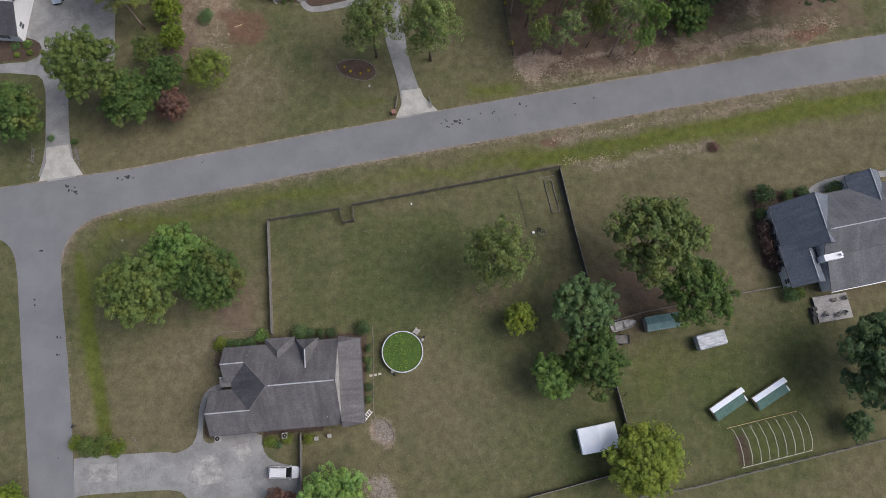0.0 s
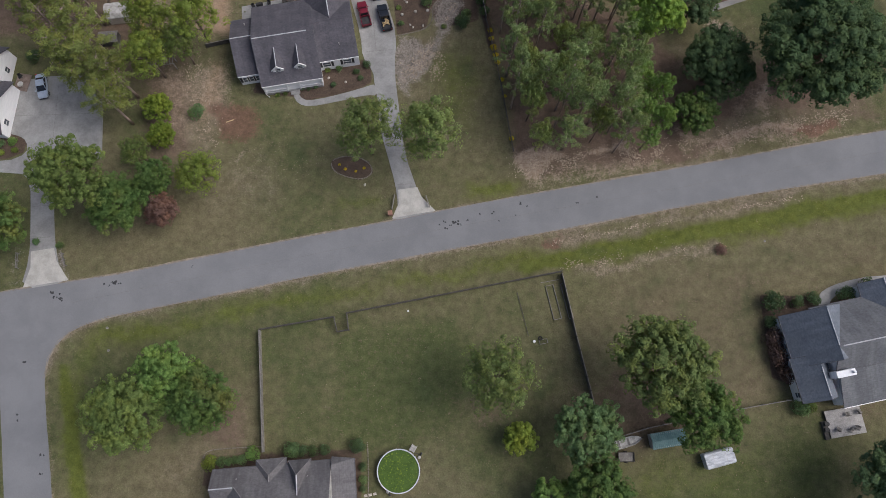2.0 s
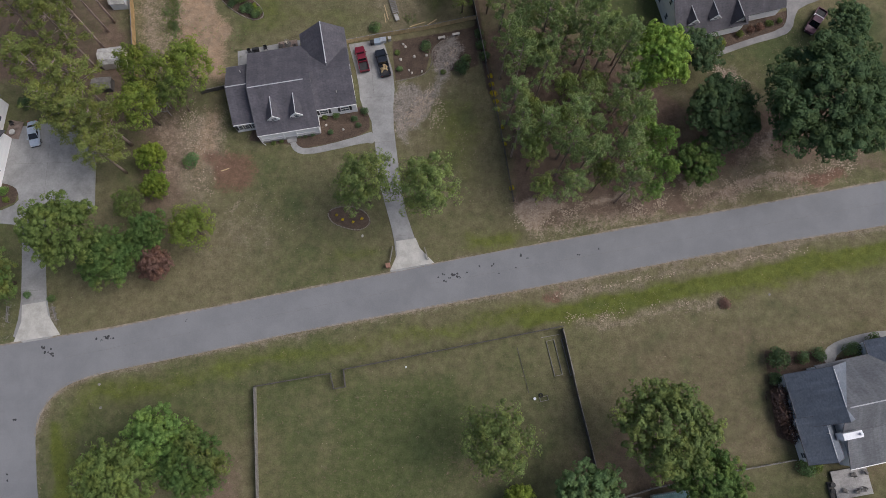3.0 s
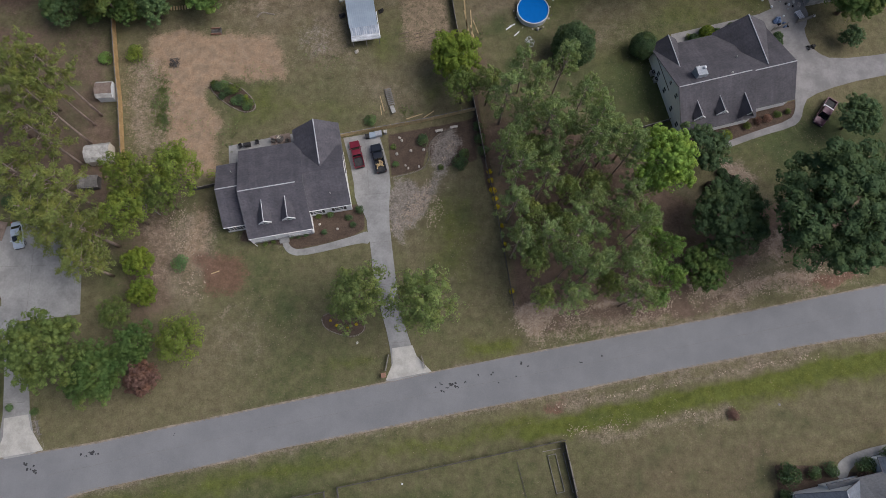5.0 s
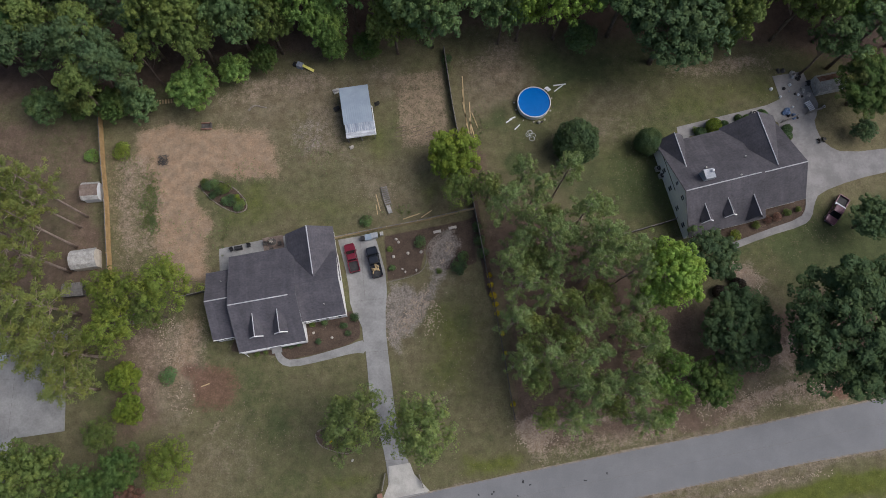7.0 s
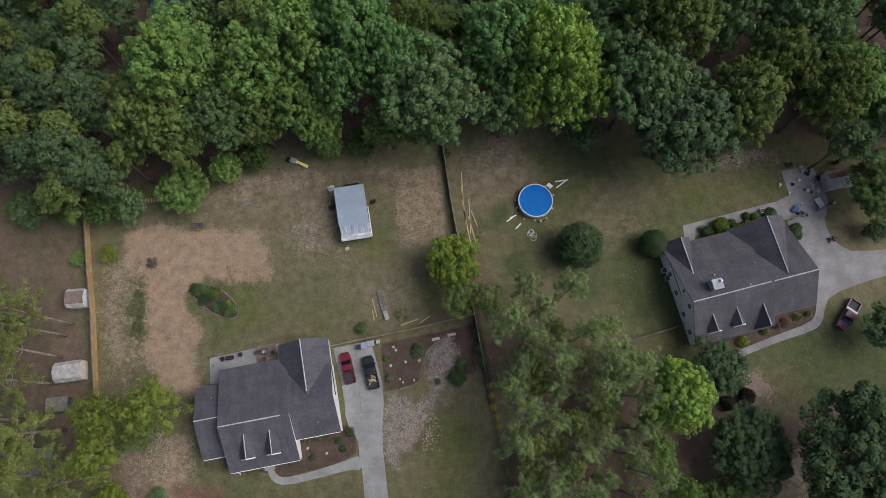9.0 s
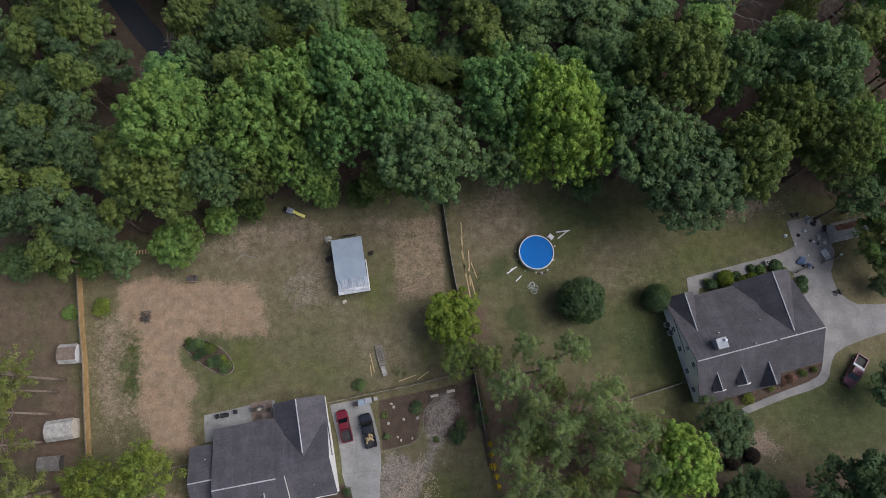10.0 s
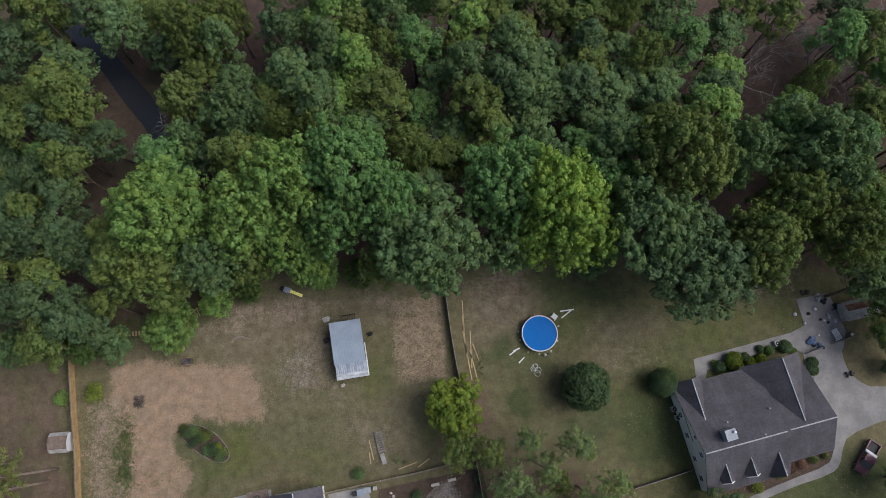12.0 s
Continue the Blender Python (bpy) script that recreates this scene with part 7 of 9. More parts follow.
def vehicle(at, paint, kind, label, name, L=4.7, W=1.82, H=1.45, category="car"):
    c = thing(name, at, label, category)
    h, w = L / 2, W / 2
    belt = 0.98 if kind != "sedan" else 0.90
    hood = belt - 0.06
    if kind == "pickup":
        body = [ring_section(x, w * k, 0.32, belt - 0.12, t, 0.1) for x, k, t in ((h, 0.72, 0.74), (h - 0.10, 0.86, 0.86), (h - 0.35, 0.96, 0.91), (h - 0.9, 1.0, hood), (h - 1.35, 1.0, belt), (-0.55, 1.0, belt))]
        part("body", loft(body), M[paint], c)
        bed = Geo().box(-h + 0.05, -0.56, -w, w, 0.32, 0.68)
        bed.box(-h + 0.05, -0.56, -w, -w + 0.12, 0.68, belt + 0.06).box(-h + 0.05, -0.56, w - 0.12, w, 0.68, belt + 0.06).box(-0.66, -0.56, -w + 0.12, w - 0.12, 0.68, belt + 0.06)
        part("bed", bed, M[paint], c)
        part("bed_liner", Geo().box(-h + 0.13, -0.67, -w + 0.13, w - 0.13, 0.68, 0.70), M["black_plastic"], c)
        part("tailgate", Geo().box(-h, -h + 0.1, -w + 0.02, w - 0.02, 0.55, belt + 0.05), M[paint], c)
        b0, b1, t0, t1 = -0.52, h - 1.25, -0.36, h - 1.95
    else:
        tail = belt if kind == "sedan" else belt + 0.03
        body = [ring_section(x, w * k, 0.28, belt - 0.15, t, 0.1) for x, k, t in ((h, 0.62, 0.64), (h - 0.10, 0.80, 0.74), (h - 0.35, 0.94, 0.82), (h - 0.95, 1.0, hood), (h - 1.3, 1.0, belt), (0, 1.0, belt), (-h + 0.8, 1.0, tail), (-h + 0.3, 0.95, tail - 0.02), (-h + 0.08, 0.85, tail - 0.08), (-h, 0.70, 0.72))]
        part("body", loft(body), M[paint], c)
        b0, b1 = (-h + 0.75, h - 1.2) if kind == "sedan" else (-h + 0.15, h - 1.1)
        t0, t1 = (-h + 1.45, h - 2.05) if kind == "sedan" else (-h + 0.5, h - 1.85)
    i = 0.20
    lo, hi = belt - 0.02, H - 0.06
    part("windows", loft([[(b0, -w + 0.09, lo), (b0, w - 0.09, lo), (t0, w - i - 0.02, hi), (t0, -w + i + 0.02, hi)], [(b1, -w + 0.09, lo), (b1, w - 0.09, lo), (t1, w - i - 0.02, hi), (t1, -w + i + 0.02, hi)]]), M["tinted"], c)
    roof_g = loft([[(x, -w + i - k, z - 0.05), (x, -w + i - k, z - 0.02), (x, -w + i + 0.1, z), (x, w - i - 0.1, z), (x, w - i + k, z - 0.02), (x, w - i + k, z - 0.05)] for x, z, k in ((t0 - 0.03, H - 0.04, 0.0), (t0 + 0.2, H, 0.02), (t1 - 0.2, H, 0.02), (t1 + 0.03, H - 0.04, 0.0))])
    part("roof", roof_g, M[paint], c)
    for s in (-1, 1):
        for bx, tx in ((b0, t0), (b1, t1), ((b0 + b1) / 2, (t0 + t1) / 2)):
            part("pillar", Geo().tube([(bx, s * (w - 0.085), lo), (tx, s * (w - i - 0.005), hi)], 0.045, 5), M[paint], c)
        part("mirror", Geo().box(b1 - 0.25, b1 - 0.1, s * (w + 0.1) - 0.1, s * (w + 0.1) + 0.1, belt, belt + 0.15), M[paint], c)
        part("headlight", Geo().box(h - 0.12, h - 0.0, s * w * 0.66 - 0.16, s * w * 0.66 + 0.16, 0.60, 0.73), M["lamp_clear"], c)
        part("tail_light", Geo().box(-h - 0.01, -h + 0.1, s * w * 0.78 - 0.1, s * w * 0.78 + 0.1, 0.68, 0.9), M["lamp_red"], c)
        for x in (h - 0.85, -h + 0.95):
            t = part("wheel", Geo().tube([(x, s * (w - 0.24), 0.33), (x, s * (w + 0.01), 0.33)], 0.34, 16), M["rubber"], c)
            part("rim", Geo().tube([(x, s * (w - 0.0), 0.33), (x, s * (w + 0.025), 0.33)], 0.2, 12), M["rim"], t)
    part("bumper", Geo().box(h - 0.1, h + 0.06, -w * 0.82, w * 0.82, 0.36, 0.54), M["black_plastic"], c)
    part("bumper", Geo().box(-h - 0.08, -h + 0.06, -w * 0.82, w * 0.82, 0.38, 0.56), M["black_plastic"], c)
    return c


def heading(x0, y0, x1, y1, z=0.045):
    """A vehicle's pose, from the middle of its rear to that of its front."""
    return pose((x0 + x1) / 2, (y0 + y1) / 2, z, 0, 0, math.degrees(math.atan2(y1 - y0, x1 - x0)))


M["paint_white"] = car_paint("paint_white", (0.72, 0.73, 0.75), 0.0)
M["paint_red"] = car_paint("paint_red", (0.17, 0.014, 0.03))
M["paint_black"] = car_paint("paint_black", (0.018, 0.022, 0.032))
M["paint_plum"] = car_paint("paint_plum", (0.120, 0.055, 0.080))
M["paint_silver"] = car_paint("paint_silver", (0.46, 0.52, 0.60), 0.3)
suv = vehicle(heading(-27.2, -7.9, -22.4, -7.9), "paint_white", "suv", "white estate car parked on the concrete apron", "car", 4.8, 1.85, 1.68)
for s in (-1, 1):
    part("roof_rail", Geo().tube([(-1.7, s * 0.62, 1.73), (0.3, s * 0.62, 1.73)], 0.025, 5), M["black_plastic"], suv)
vehicle(heading(-13.2, 86.3, -14.4, 91.0), "paint_red", "pickup", "dark red pickup truck with an empty black bed", "pickup_truck", 4.9, 1.75, 1.6, "truck")
vehicle(heading(-9.5, 85.5, -10.7, 90.4), "paint_black", "pickup", "black pickup truck loaded with split firewood", "pickup_truck", 5.2, 1.85, 1.75, "truck")
plum_truck = vehicle(heading(69.8, 98.9, 66.6, 94.5, 0), "paint_plum", "pickup", "plum-coloured pickup truck with a white toolbox", "pickup_truck", 5.6, 1.95, 1.8, "truck")
part("toolbox", Geo().box(-0.98, -0.58, -0.95, 0.95, 0.95, 1.22), M["white_sheet"], plum_truck, "white toolbox across the bed")
vehicle(heading(-69.9, 76.6, -68.8, 72.1), "paint_silver", "sedan", "silver-blue saloon car parked on concrete", "car", 4.65, 1.78, 1.42)
wood_rng = np.random.default_rng(33)
for _ in range(16):
    q = Vector((-9.78 + wood_rng.uniform(-0.5, 0.5), 86.75 + wood_rng.uniform(-0.75, 0.75), 0))
    solo("firewood_log", Geo().tube([(-0.22, 0, 0.1), (0.22, 0, 0.1)], 0.11, 7), M["tan_wood"], "split pale firewood log in the truck bed", "log", "firewood load", at=pose(q.x, q.y, 0.72 + wood_rng.uniform(0, 0.28), wood_rng.uniform(-20, 20), wood_rng.uniform(-20, 20), wood_rng.uniform(0, 180)))


# ---- sheds and outbuildings ----
def ribbed(corners, ribs, thick=0.04, rib=0.045):
    """A corrugated sheet between four corners a, b, c, d; the ribs run from a-b to d-c."""
    a, b, c, d = (Vector(p) for p in corners)
    g = Geo()
    n = ribs * 2
    up = (b - a).cross(d - a).normalized()
    if up.z < 0:
        up = -up
    lo, hi = [], []
    for i in range(n + 1):
        o = up * (rib if i % 2 else 0)
        lo.append(a.lerp(b, i / n) + o)
        hi.append(d.lerp(c, i / n) + o)
    v = lo + hi + [p - up * thick for p in lo] + [p - up * thick for p in hi]
    k = n + 1
    f = [(i, i + 1, k + i + 1, k + i) for i in range(n)] + [(2 * k + i, 3 * k + i, 3 * k + i + 1, 2 * k + i + 1) for i in range(n)]
    f += [(i + 1, i, 2 * k + i, 2 * k + i + 1) for i in range(n)] + [(k + i, k + i + 1, 3 * k + i + 1, 3 * k + i) for i in range(n)]
    return g.add(v, f)


barn = thing("metal_shed", pose(-13.4, 114.0, 0, 0, 0, 9.0), "open shed with a blue-grey corrugated metal roof", "shed")
part("roof", ribbed([(-2.5, -2.3, 2.9), (2.5, -2.3, 2.9), (2.5, 4.4, 3.2), (-2.5, 4.4, 3.2)], 14, 0.04, 0.02), M["steel"], barn)
part("porch_roof", ribbed([(-2.35, -4.5, 2.45), (2.6, -4.5, 2.45), (2.6, -2.2, 2.85), (-2.35, -2.2, 2.85)], 14), M["old_steel"], barn, "streaked old sheet metal")
part("eave_sheet", Geo().slab([(-2.4, -4.6, 2.51), (2.62, -4.6, 2.51), (2.62, -3.75, 2.66), (-2.4, -3.75, 2.66)], 0.02), M["worn_white"], barn, "white sheet along the low eave")
part("wall", Geo().box(-2.3, 2.3, -2.0, 4.1, -0.12, 2.8), M["dark_wood"], barn)
part("fascia", Geo().box(-2.4, 2.65, -4.62, -4.5, 2.2, 2.46).box(2.6, 2.72, -4.6, 0.6, 2.25, 2.62), M["white_sheet"], barn)
for x, y in ((-2.2, -4.3), (2.4, -4.3), (0.1, -4.3)):
    part("post", Geo().box(x - 0.07, x + 0.07, y - 0.07, y + 0.07, -0.3, 2.5), M["old_wood"], barn)


def small_shed(x, y, turn, L, W, h, rise, roofs, wall, label, gambrel=False, name="garden_shed"):
    s = thing(name, pose(x, y, 0, 0, 0, turn), label, "shed")
    part("wall", Geo().add([(e, b, z) for e in (-L / 2 + 0.1, L / 2 - 0.1) for b, z in ((-W / 2 + 0.12, -0.12), (W / 2 - 0.12, -0.12), (W / 2 - 0.12, h), (0, h + rise - 0.06), (-W / 2 + 0.12, h))],
                           [(4, 3, 2, 1, 0), (5, 6, 7, 8, 9)] + [(i, (i + 1) % 5, 5 + (i + 1) % 5, 5 + i) for i in range(5)]), M[wall], s)
    for d, mat in ((-1, roofs[0]), (1, roofs[1])):
        if gambrel:
            part("roof_panel", Geo().slab([(-L / 2, d * W / 2, h - 0.1), (L / 2, d * W / 2, h - 0.1), (L / 2, d * W * 0.32, h + rise * 0.62), (-L / 2, d * W * 0.32, h + rise * 0.62)], 0.05), M["dirty_shaded_white"], s)
            part("roof_panel", Geo().slab([(-L / 2, d * W * 0.32, h + rise * 0.62), (L / 2, d * W * 0.32, h + rise * 0.62), (L / 2, 0, h + rise), (-L / 2, 0, h + rise)], 0.05), M[mat], s)
        else:
            part("roof_panel", ribbed([(-L / 2, d * W / 2, h - 0.05), (L / 2, d * W / 2, h - 0.05), (L / 2, 0, h + rise), (-L / 2, 0, h + rise)], max(6, int(L / 0.3)), 0.03, 0.025), M[mat], s)
    part("ridge", Geo().tube([(-L / 2, 0, h + rise), (L / 2, 0, h + rise)], 0.05, 5), M[roofs[1]], s)
    return s


small_shed(-57.5, 100.0, 4, 2.9, 3.1, 1.9, 0.8, ("tan_roof", "tan_roof"), "white_sheet", "small shed with brown gambrel roof and pale end", True)
small_shed(-57.2, 88.4, 8, 4.2, 3.2, 2.0, 0.9, ("dirty_shaded_white", "dirty_shaded_white"), "cream", "small shed with a pale weathered gambrel roof", True)
small_shed(-58.6, 83.4, 5, 3.4, 2.2, 1.5, 0.3, ("old_wood", "old_wood"), "dark_wood", "low grey shed under the pines")
tent = thing("canopy_shelter", pose(23.6, -3.1, 0, 0, 0, 11.0), "white canopy shelter on the lawn", "shelter")
for d in (-1, 1):
    part("canopy_panel", Geo().slab([(d * 2.95, -1.95, 2.0), (0, -1.95, 2.75), (0, 1.95, 2.75), (d * 2.95, 1.95, 2.0)], 0.03), M["tent_cloth"], tent)
    part("valance", Geo().box(d * 2.95 - 0.02, d * 2.95 + 0.02, -1.95, 1.95, 0.9, 2.0), M["tent_cloth"], tent)
    for y in (-1.85, 1.85):
        part("leg", Geo().tube([(d * 2.85, y, -0.1), (d * 2.85, y, 2.0)], 0.04, 6), M["rim"], tent)
    part("gable_cloth", Geo().add([(-2.93, d * 1.94, 1.4), (2.93, d * 1.94, 1.4), (2.93, d * 1.94, 2.0), (0, d * 1.94, 2.72), (-2.93, d * 1.94, 2.0), (-2.93, d * 1.91, 1.4), (2.93, d * 1.91, 1.4), (2.93, d * 1.91, 2.0), (0, d * 1.91, 2.72), (-2.93, d * 1.91, 2.0)], [(0, 1, 2, 3, 4), (9, 8, 7, 6, 5)] + [(i, 5 + i, 5 + (i + 1) % 5, (i + 1) % 5) for i in range(5)]), M["tent_cloth"], tent)
small_shed(35.0, 14.8, 9, 5.5, 2.4, 1.7, 0.35, ("teal_sheet", "teal_sheet"), "dirty_shaded_white", "low shed with a teal metal roof")
small_shed(70.0, 120.1, 12, 5.4, 3.2, 1.9, 0.9, ("dirty_shaded_white", "rust"), "dirty_shaded_white", "old shed with a rusty red roof", True)

camper = thing("camper_trailer", pose(42.6, 11.9, 0, 0, 0, 14), "dirty white box trailer parked on grass", "trailer")
part("body", loft([[(x, -1.15 * k, 0.45), (x, -1.2 * k, 1.7), (x, -1.0 * k, 2.0), (x, 1.0 * k, 2.0), (x, 1.2 * k, 1.7), (x, 1.15 * k, 0.45)] for x, k in ((-2.3, 0.94), (-2.1, 1.0), (2.1, 1.0), (2.35, 0.95))]), M["worn_white"], camper)
for i in range(2):
    part("roof_seam", Geo().box(-1.0 + 2.0 * i, -0.97 + 2.0 * i, -1.0, 1.0, 1.99, 2.02), M["dirty_shaded_white"], camper)
part("tow_bar", Geo().box(-3.1, -2.2, -0.05, 0.05, 0.4, 0.5), M["black_plastic"], camper)
for s in (-1, 1):
    part("wheel", Geo().tube([(0, s * 1.0, 0.3), (0, s * 1.22, 0.3)], 0.32, 14), M["rubber"], camper)
boat = thing("boat", pose(28.9, 14.4, 0, 0, 0, 15), "weathered white boat on a trailer by the fence", "boat")
part("hull", loft([[(x, -0.05 - w * 0.6, 0.45), (x, -w, 1.0), (x, -w + 0.08, 1.0), (x, -w * 0.6, 0.7), (x, w * 0.6, 0.7), (x, w - 0.08, 1.0), (x, w, 1.0), (x, 0.05 + w * 0.6, 0.45)] for x, w in ((-2.1, 0.72), (-0.8, 0.78), (0.8, 0.7), (1.6, 0.45), (2.15, 0.14))]), M["dirty_shaded_white"], boat)
part("trailer_frame", Geo().box(-2.0, 2.6, -0.06, 0.06, 0.35, 0.45).box(-0.9, -0.8, -0.85, 0.85, 0.3, 0.4), M["black_plastic"], boat)
for s in (-1, 1):
    part("wheel", Geo().tube([(-0.85, s * 0.75, 0.27), (-0.85, s * 0.92, 0.27)], 0.29, 12), M["rubber"], boat)
    part("bench", Geo().box(-0.9 + s * 0.8, -0.6 + s * 0.8, -0.6, 0.6, 0.78, 0.84), M["old_wood"], boat)
cart = thing("utility_trailer", pose(28.5, 12.1, 0), "small rusty open utility trailer", "trailer")
part("floor", Geo().box(-1.2, 1.2, -0.65, 0.65, 0.4, 0.47), M["old_wood"], cart)
for x0, x1, y0, y1 in ((-1.2, 1.2, -0.7, -0.65), (-1.2, 1.2, 0.65, 0.7), (-1.25, -1.2, -0.7, 0.7), (1.2, 1.25, -0.7, 0.7)):
    part("side_board", Geo().box(x0, x1, y0, y1, 0.4, 0.8), M["dark_wood"], cart)
for s in (-1, 1):
    part("wheel", Geo().tube([(0, s * 0.7, 0.27), (0, s * 0.88, 0.27)], 0.29, 12), M["rubber"], cart)


def coop(x, y, turn, label):
    """A low run with one white and one green sheet roof."""
    s = thing("chicken_run", pose(x, y, 0, 0, 0, turn), label, "animal shelter", "chicken runs")
    part("white_roof", ribbed([(-2.95, 0.36, 1.3), (3.35, 0.36, 1.3), (3.35, 1.15, 1.0), (-2.95, 1.15, 1.0)], 9, 0.03, 0.02), M["tent_cloth"], s, "white corrugated sheet")
    part("green_roof", ribbed([(-2.85, -1.2, 0.6), (2.85, -1.2, 0.6), (2.85, 0.34, 1.2), (-2.85, 0.34, 1.2)], 9, 0.03, 0.02), M["green_sheet"], s, "green corrugated sheet")
    part("end_board", Geo().box(2.87, 3.05, -1.1, -0.2, 0.7, 0.95), M["white_sheet"], s)
    part("frame", Geo().box(-2.8, 3.2, 1.05, 1.1, -0.1, 0.95).box(-2.8, -2.75, -1.1, 1.1, -0.1, 0.55).box(2.75, 2.8, -1.1, 1.1, -0.1, 0.55).box(-2.8, 2.8, -1.15, -1.1, -0.1, 0.5), M["tan_wood"], s)


coop(44.7, 1.75, 32, "low chicken run with white and green sheet roof"), coop(51.6, 3.3, 31, "low chicken run with white and green sheets")

hoop = thing("hoop_frame", pose(51.2, -3.4, 0, 0, 0, 12.8), "row of pale bent hoop pipes over a garden bed", "garden frame")
for i in range(9):
    x = -5.6 + 1.42 * i
    part("hoop_pipe", Geo().tube([(x, 2.7, -0.1), (x + 0.05, 2.5, 0.5), (x + 0.12, 0.6, 1.25), (x + 0.1, -1.4, 1.05), (x, -2.9, 0.5), (x, -3.2, -0.1)], 0.06, 6), M["pipe"], hoop)
part("top_beam", Geo().box(-6.3, 5.4, 2.98, 3.06, 0.2, 0.3), M["tan_wood"], hoop)
part("base_beam", Geo().box(-5.9, 5.8, -3.28, -3.2, -0.1, 0.12), M["pipe"], hoop)
for x in (-6.2, -0.5, 5.3):
    part("stake", Geo().box(x - 0.05, x + 0.05, 2.98, 3.08, -0.25, 0.25), M["old_wood"], hoop)

deck = thing("deck", pose(63.6, 17.2, 0, 0, 0, 9), "weathered grey wooden deck with garden furniture", "deck")
for i in range(28):
    part("deck_board", Geo().box(-2.9, 2.9, -2.1 + 0.15 * i, -1.96 + 0.15 * i, 0.5, 0.56), M["grey_deck"], deck)
part("frame", Geo().box(-2.8, 2.8, -2.05, 2.05, -0.12, 0.49), M["dark_wood"], deck)
part("side_platform", Geo().box(-3.7, -2.92, -2.2, 0.6, -0.12, 0.4), M["dark_wood"], deck)


def garden_chair(x, y, z, turn, label, mat="old_wood"):
    s = thing("garden_chair", pose(x, y, z, 0, 0, turn), label, "chair")
    part("seat", Geo().box(-0.28, 0.28, -0.28, 0.28, 0.36, 0.42), M[mat], s)
    part("backrest", Geo().box(-0.28, 0.28, 0.24, 0.3, 0.42, 0.95), M[mat], s)
    for a in (-0.25, 0.25):
        for b in (-0.25, 0.25):
            part("leg", Geo().box(a - 0.03, a + 0.03, b - 0.03, b + 0.03, -0.03, 0.37), M[mat], s)
        part("armrest", Geo().box(a - 0.05, a + 0.05, -0.28, 0.28, 0.6, 0.64), M[mat], s)


for x, y, t in ((64.2, 16.0, 40), (65.2, 16.3, -30), (62.2, 16.1, 150), (63.8, 18.4, 200), (65.8, 18.8, 120)):
    garden_chair(x, y, 0.56, t, "weathered garden chair on the deck")
for x, y in ((60.45, 16.9), (60.4, 16.0)):
    solo("planter", Geo().tube([(0, 0, 0), (0, 0, 0.5)], [0.3, 0.4], 12).disc(0, 0, 0.46, 0.38, 12), M["black_plastic"], "dark round planter on the deck edge", "planter", at=pose(x, y, 0.4))

# ---- shrubs in beds ----
for x, y, r, leaf in [(-35.7, 11.6, 1.35, "leaf_lime"), (-34.1, 11.7, 0.88, "leaf_oak"), (-33.0, 11.8, 0.88, "leaf_oak"), (-31.9, 11.9, 0.88, "leaf_oak"), (-30.8, 12.0, 0.88, "leaf_oak"), (-29.2, 12.9, 1.28, "leaf_poplar"), (-23.2, 13.4, 1.62, "leaf_oak"), (-21.6, 13.2, 1.08, "leaf_dark"), (-20.0, 13.3, 0.94, "leaf_dark"), (-18.2, 13.4, 0.94, "leaf_dark"), (-13.1, 14.0, 1.49, "leaf_dark"),
                      (-12.3, 10.8, 0.81, "leaf_dark"), (-12.2, 9.0, 0.81, "leaf_oak"), (-12.1, 4.8, 0.81, "leaf_dark"), (-12.0, 2.9, 0.81, "leaf_oak"), (-12.2, 7.6, 0.68, "leaf_dark")]:
    bush(leaf, x, y, r, r * 1.25, "clipped shrub in a bed along the brick house", "house bed shrubs")
for x, y, r, leaf in [(-27.0, -3.4, 1.15, "leaf_lime"), (-24.5, -3.0, 1.0, "leaf_lime"), (-21.2, -3.0, 1.1, "leaf_lime"), (-25.8, -3.9, 0.8, "leaf_dark"), (-36.4, -1.4, 0.5, "leaf_olive"), (-56.8, -3.4, 1.3, "leaf_gold"), (-54.8, -3.9, 1.9, "leaf_olive"), (-52.2, -3.3, 1.6, "leaf_olive"), (-50.4, -4.2, 1.5, "leaf_gold"), (-53.4, -4.4, 1.3, "leaf_olive")]:
    bush(leaf, x, y, r, r * 1.2, "rounded green shrub in a small bed", "drive shrubs")
for x, y, r, leaf in [(53.9, 36.2, 2.28, "leaf_dark"), (53.6, 30.4, 2.04, "leaf_wine"), (53.8, 27.6, 2.04, "leaf_wine"), (55.0, 24.9, 1.92, "leaf_wine"), (53.4, 33.0, 1.44, "leaf_dark"), (58.3, 36.4, 1.32, "leaf_dark"), (61.0, 36.8, 1.32, "leaf_dark"), (66.3, 37.4, 1.68, "leaf_dark"), (65.9, 35.6, 1.80, "leaf_wine"), (70.0, 39.0, 1.68, "leaf_dark"), (56.6, 19.3, 1.56, "leaf_oak"), (58.2, 19.6, 1.20, "leaf_olive")]:
    bush(leaf, x, y, r, r * 1.3, "dense dark shrub along the blue-roofed house", "foundation shrubs")
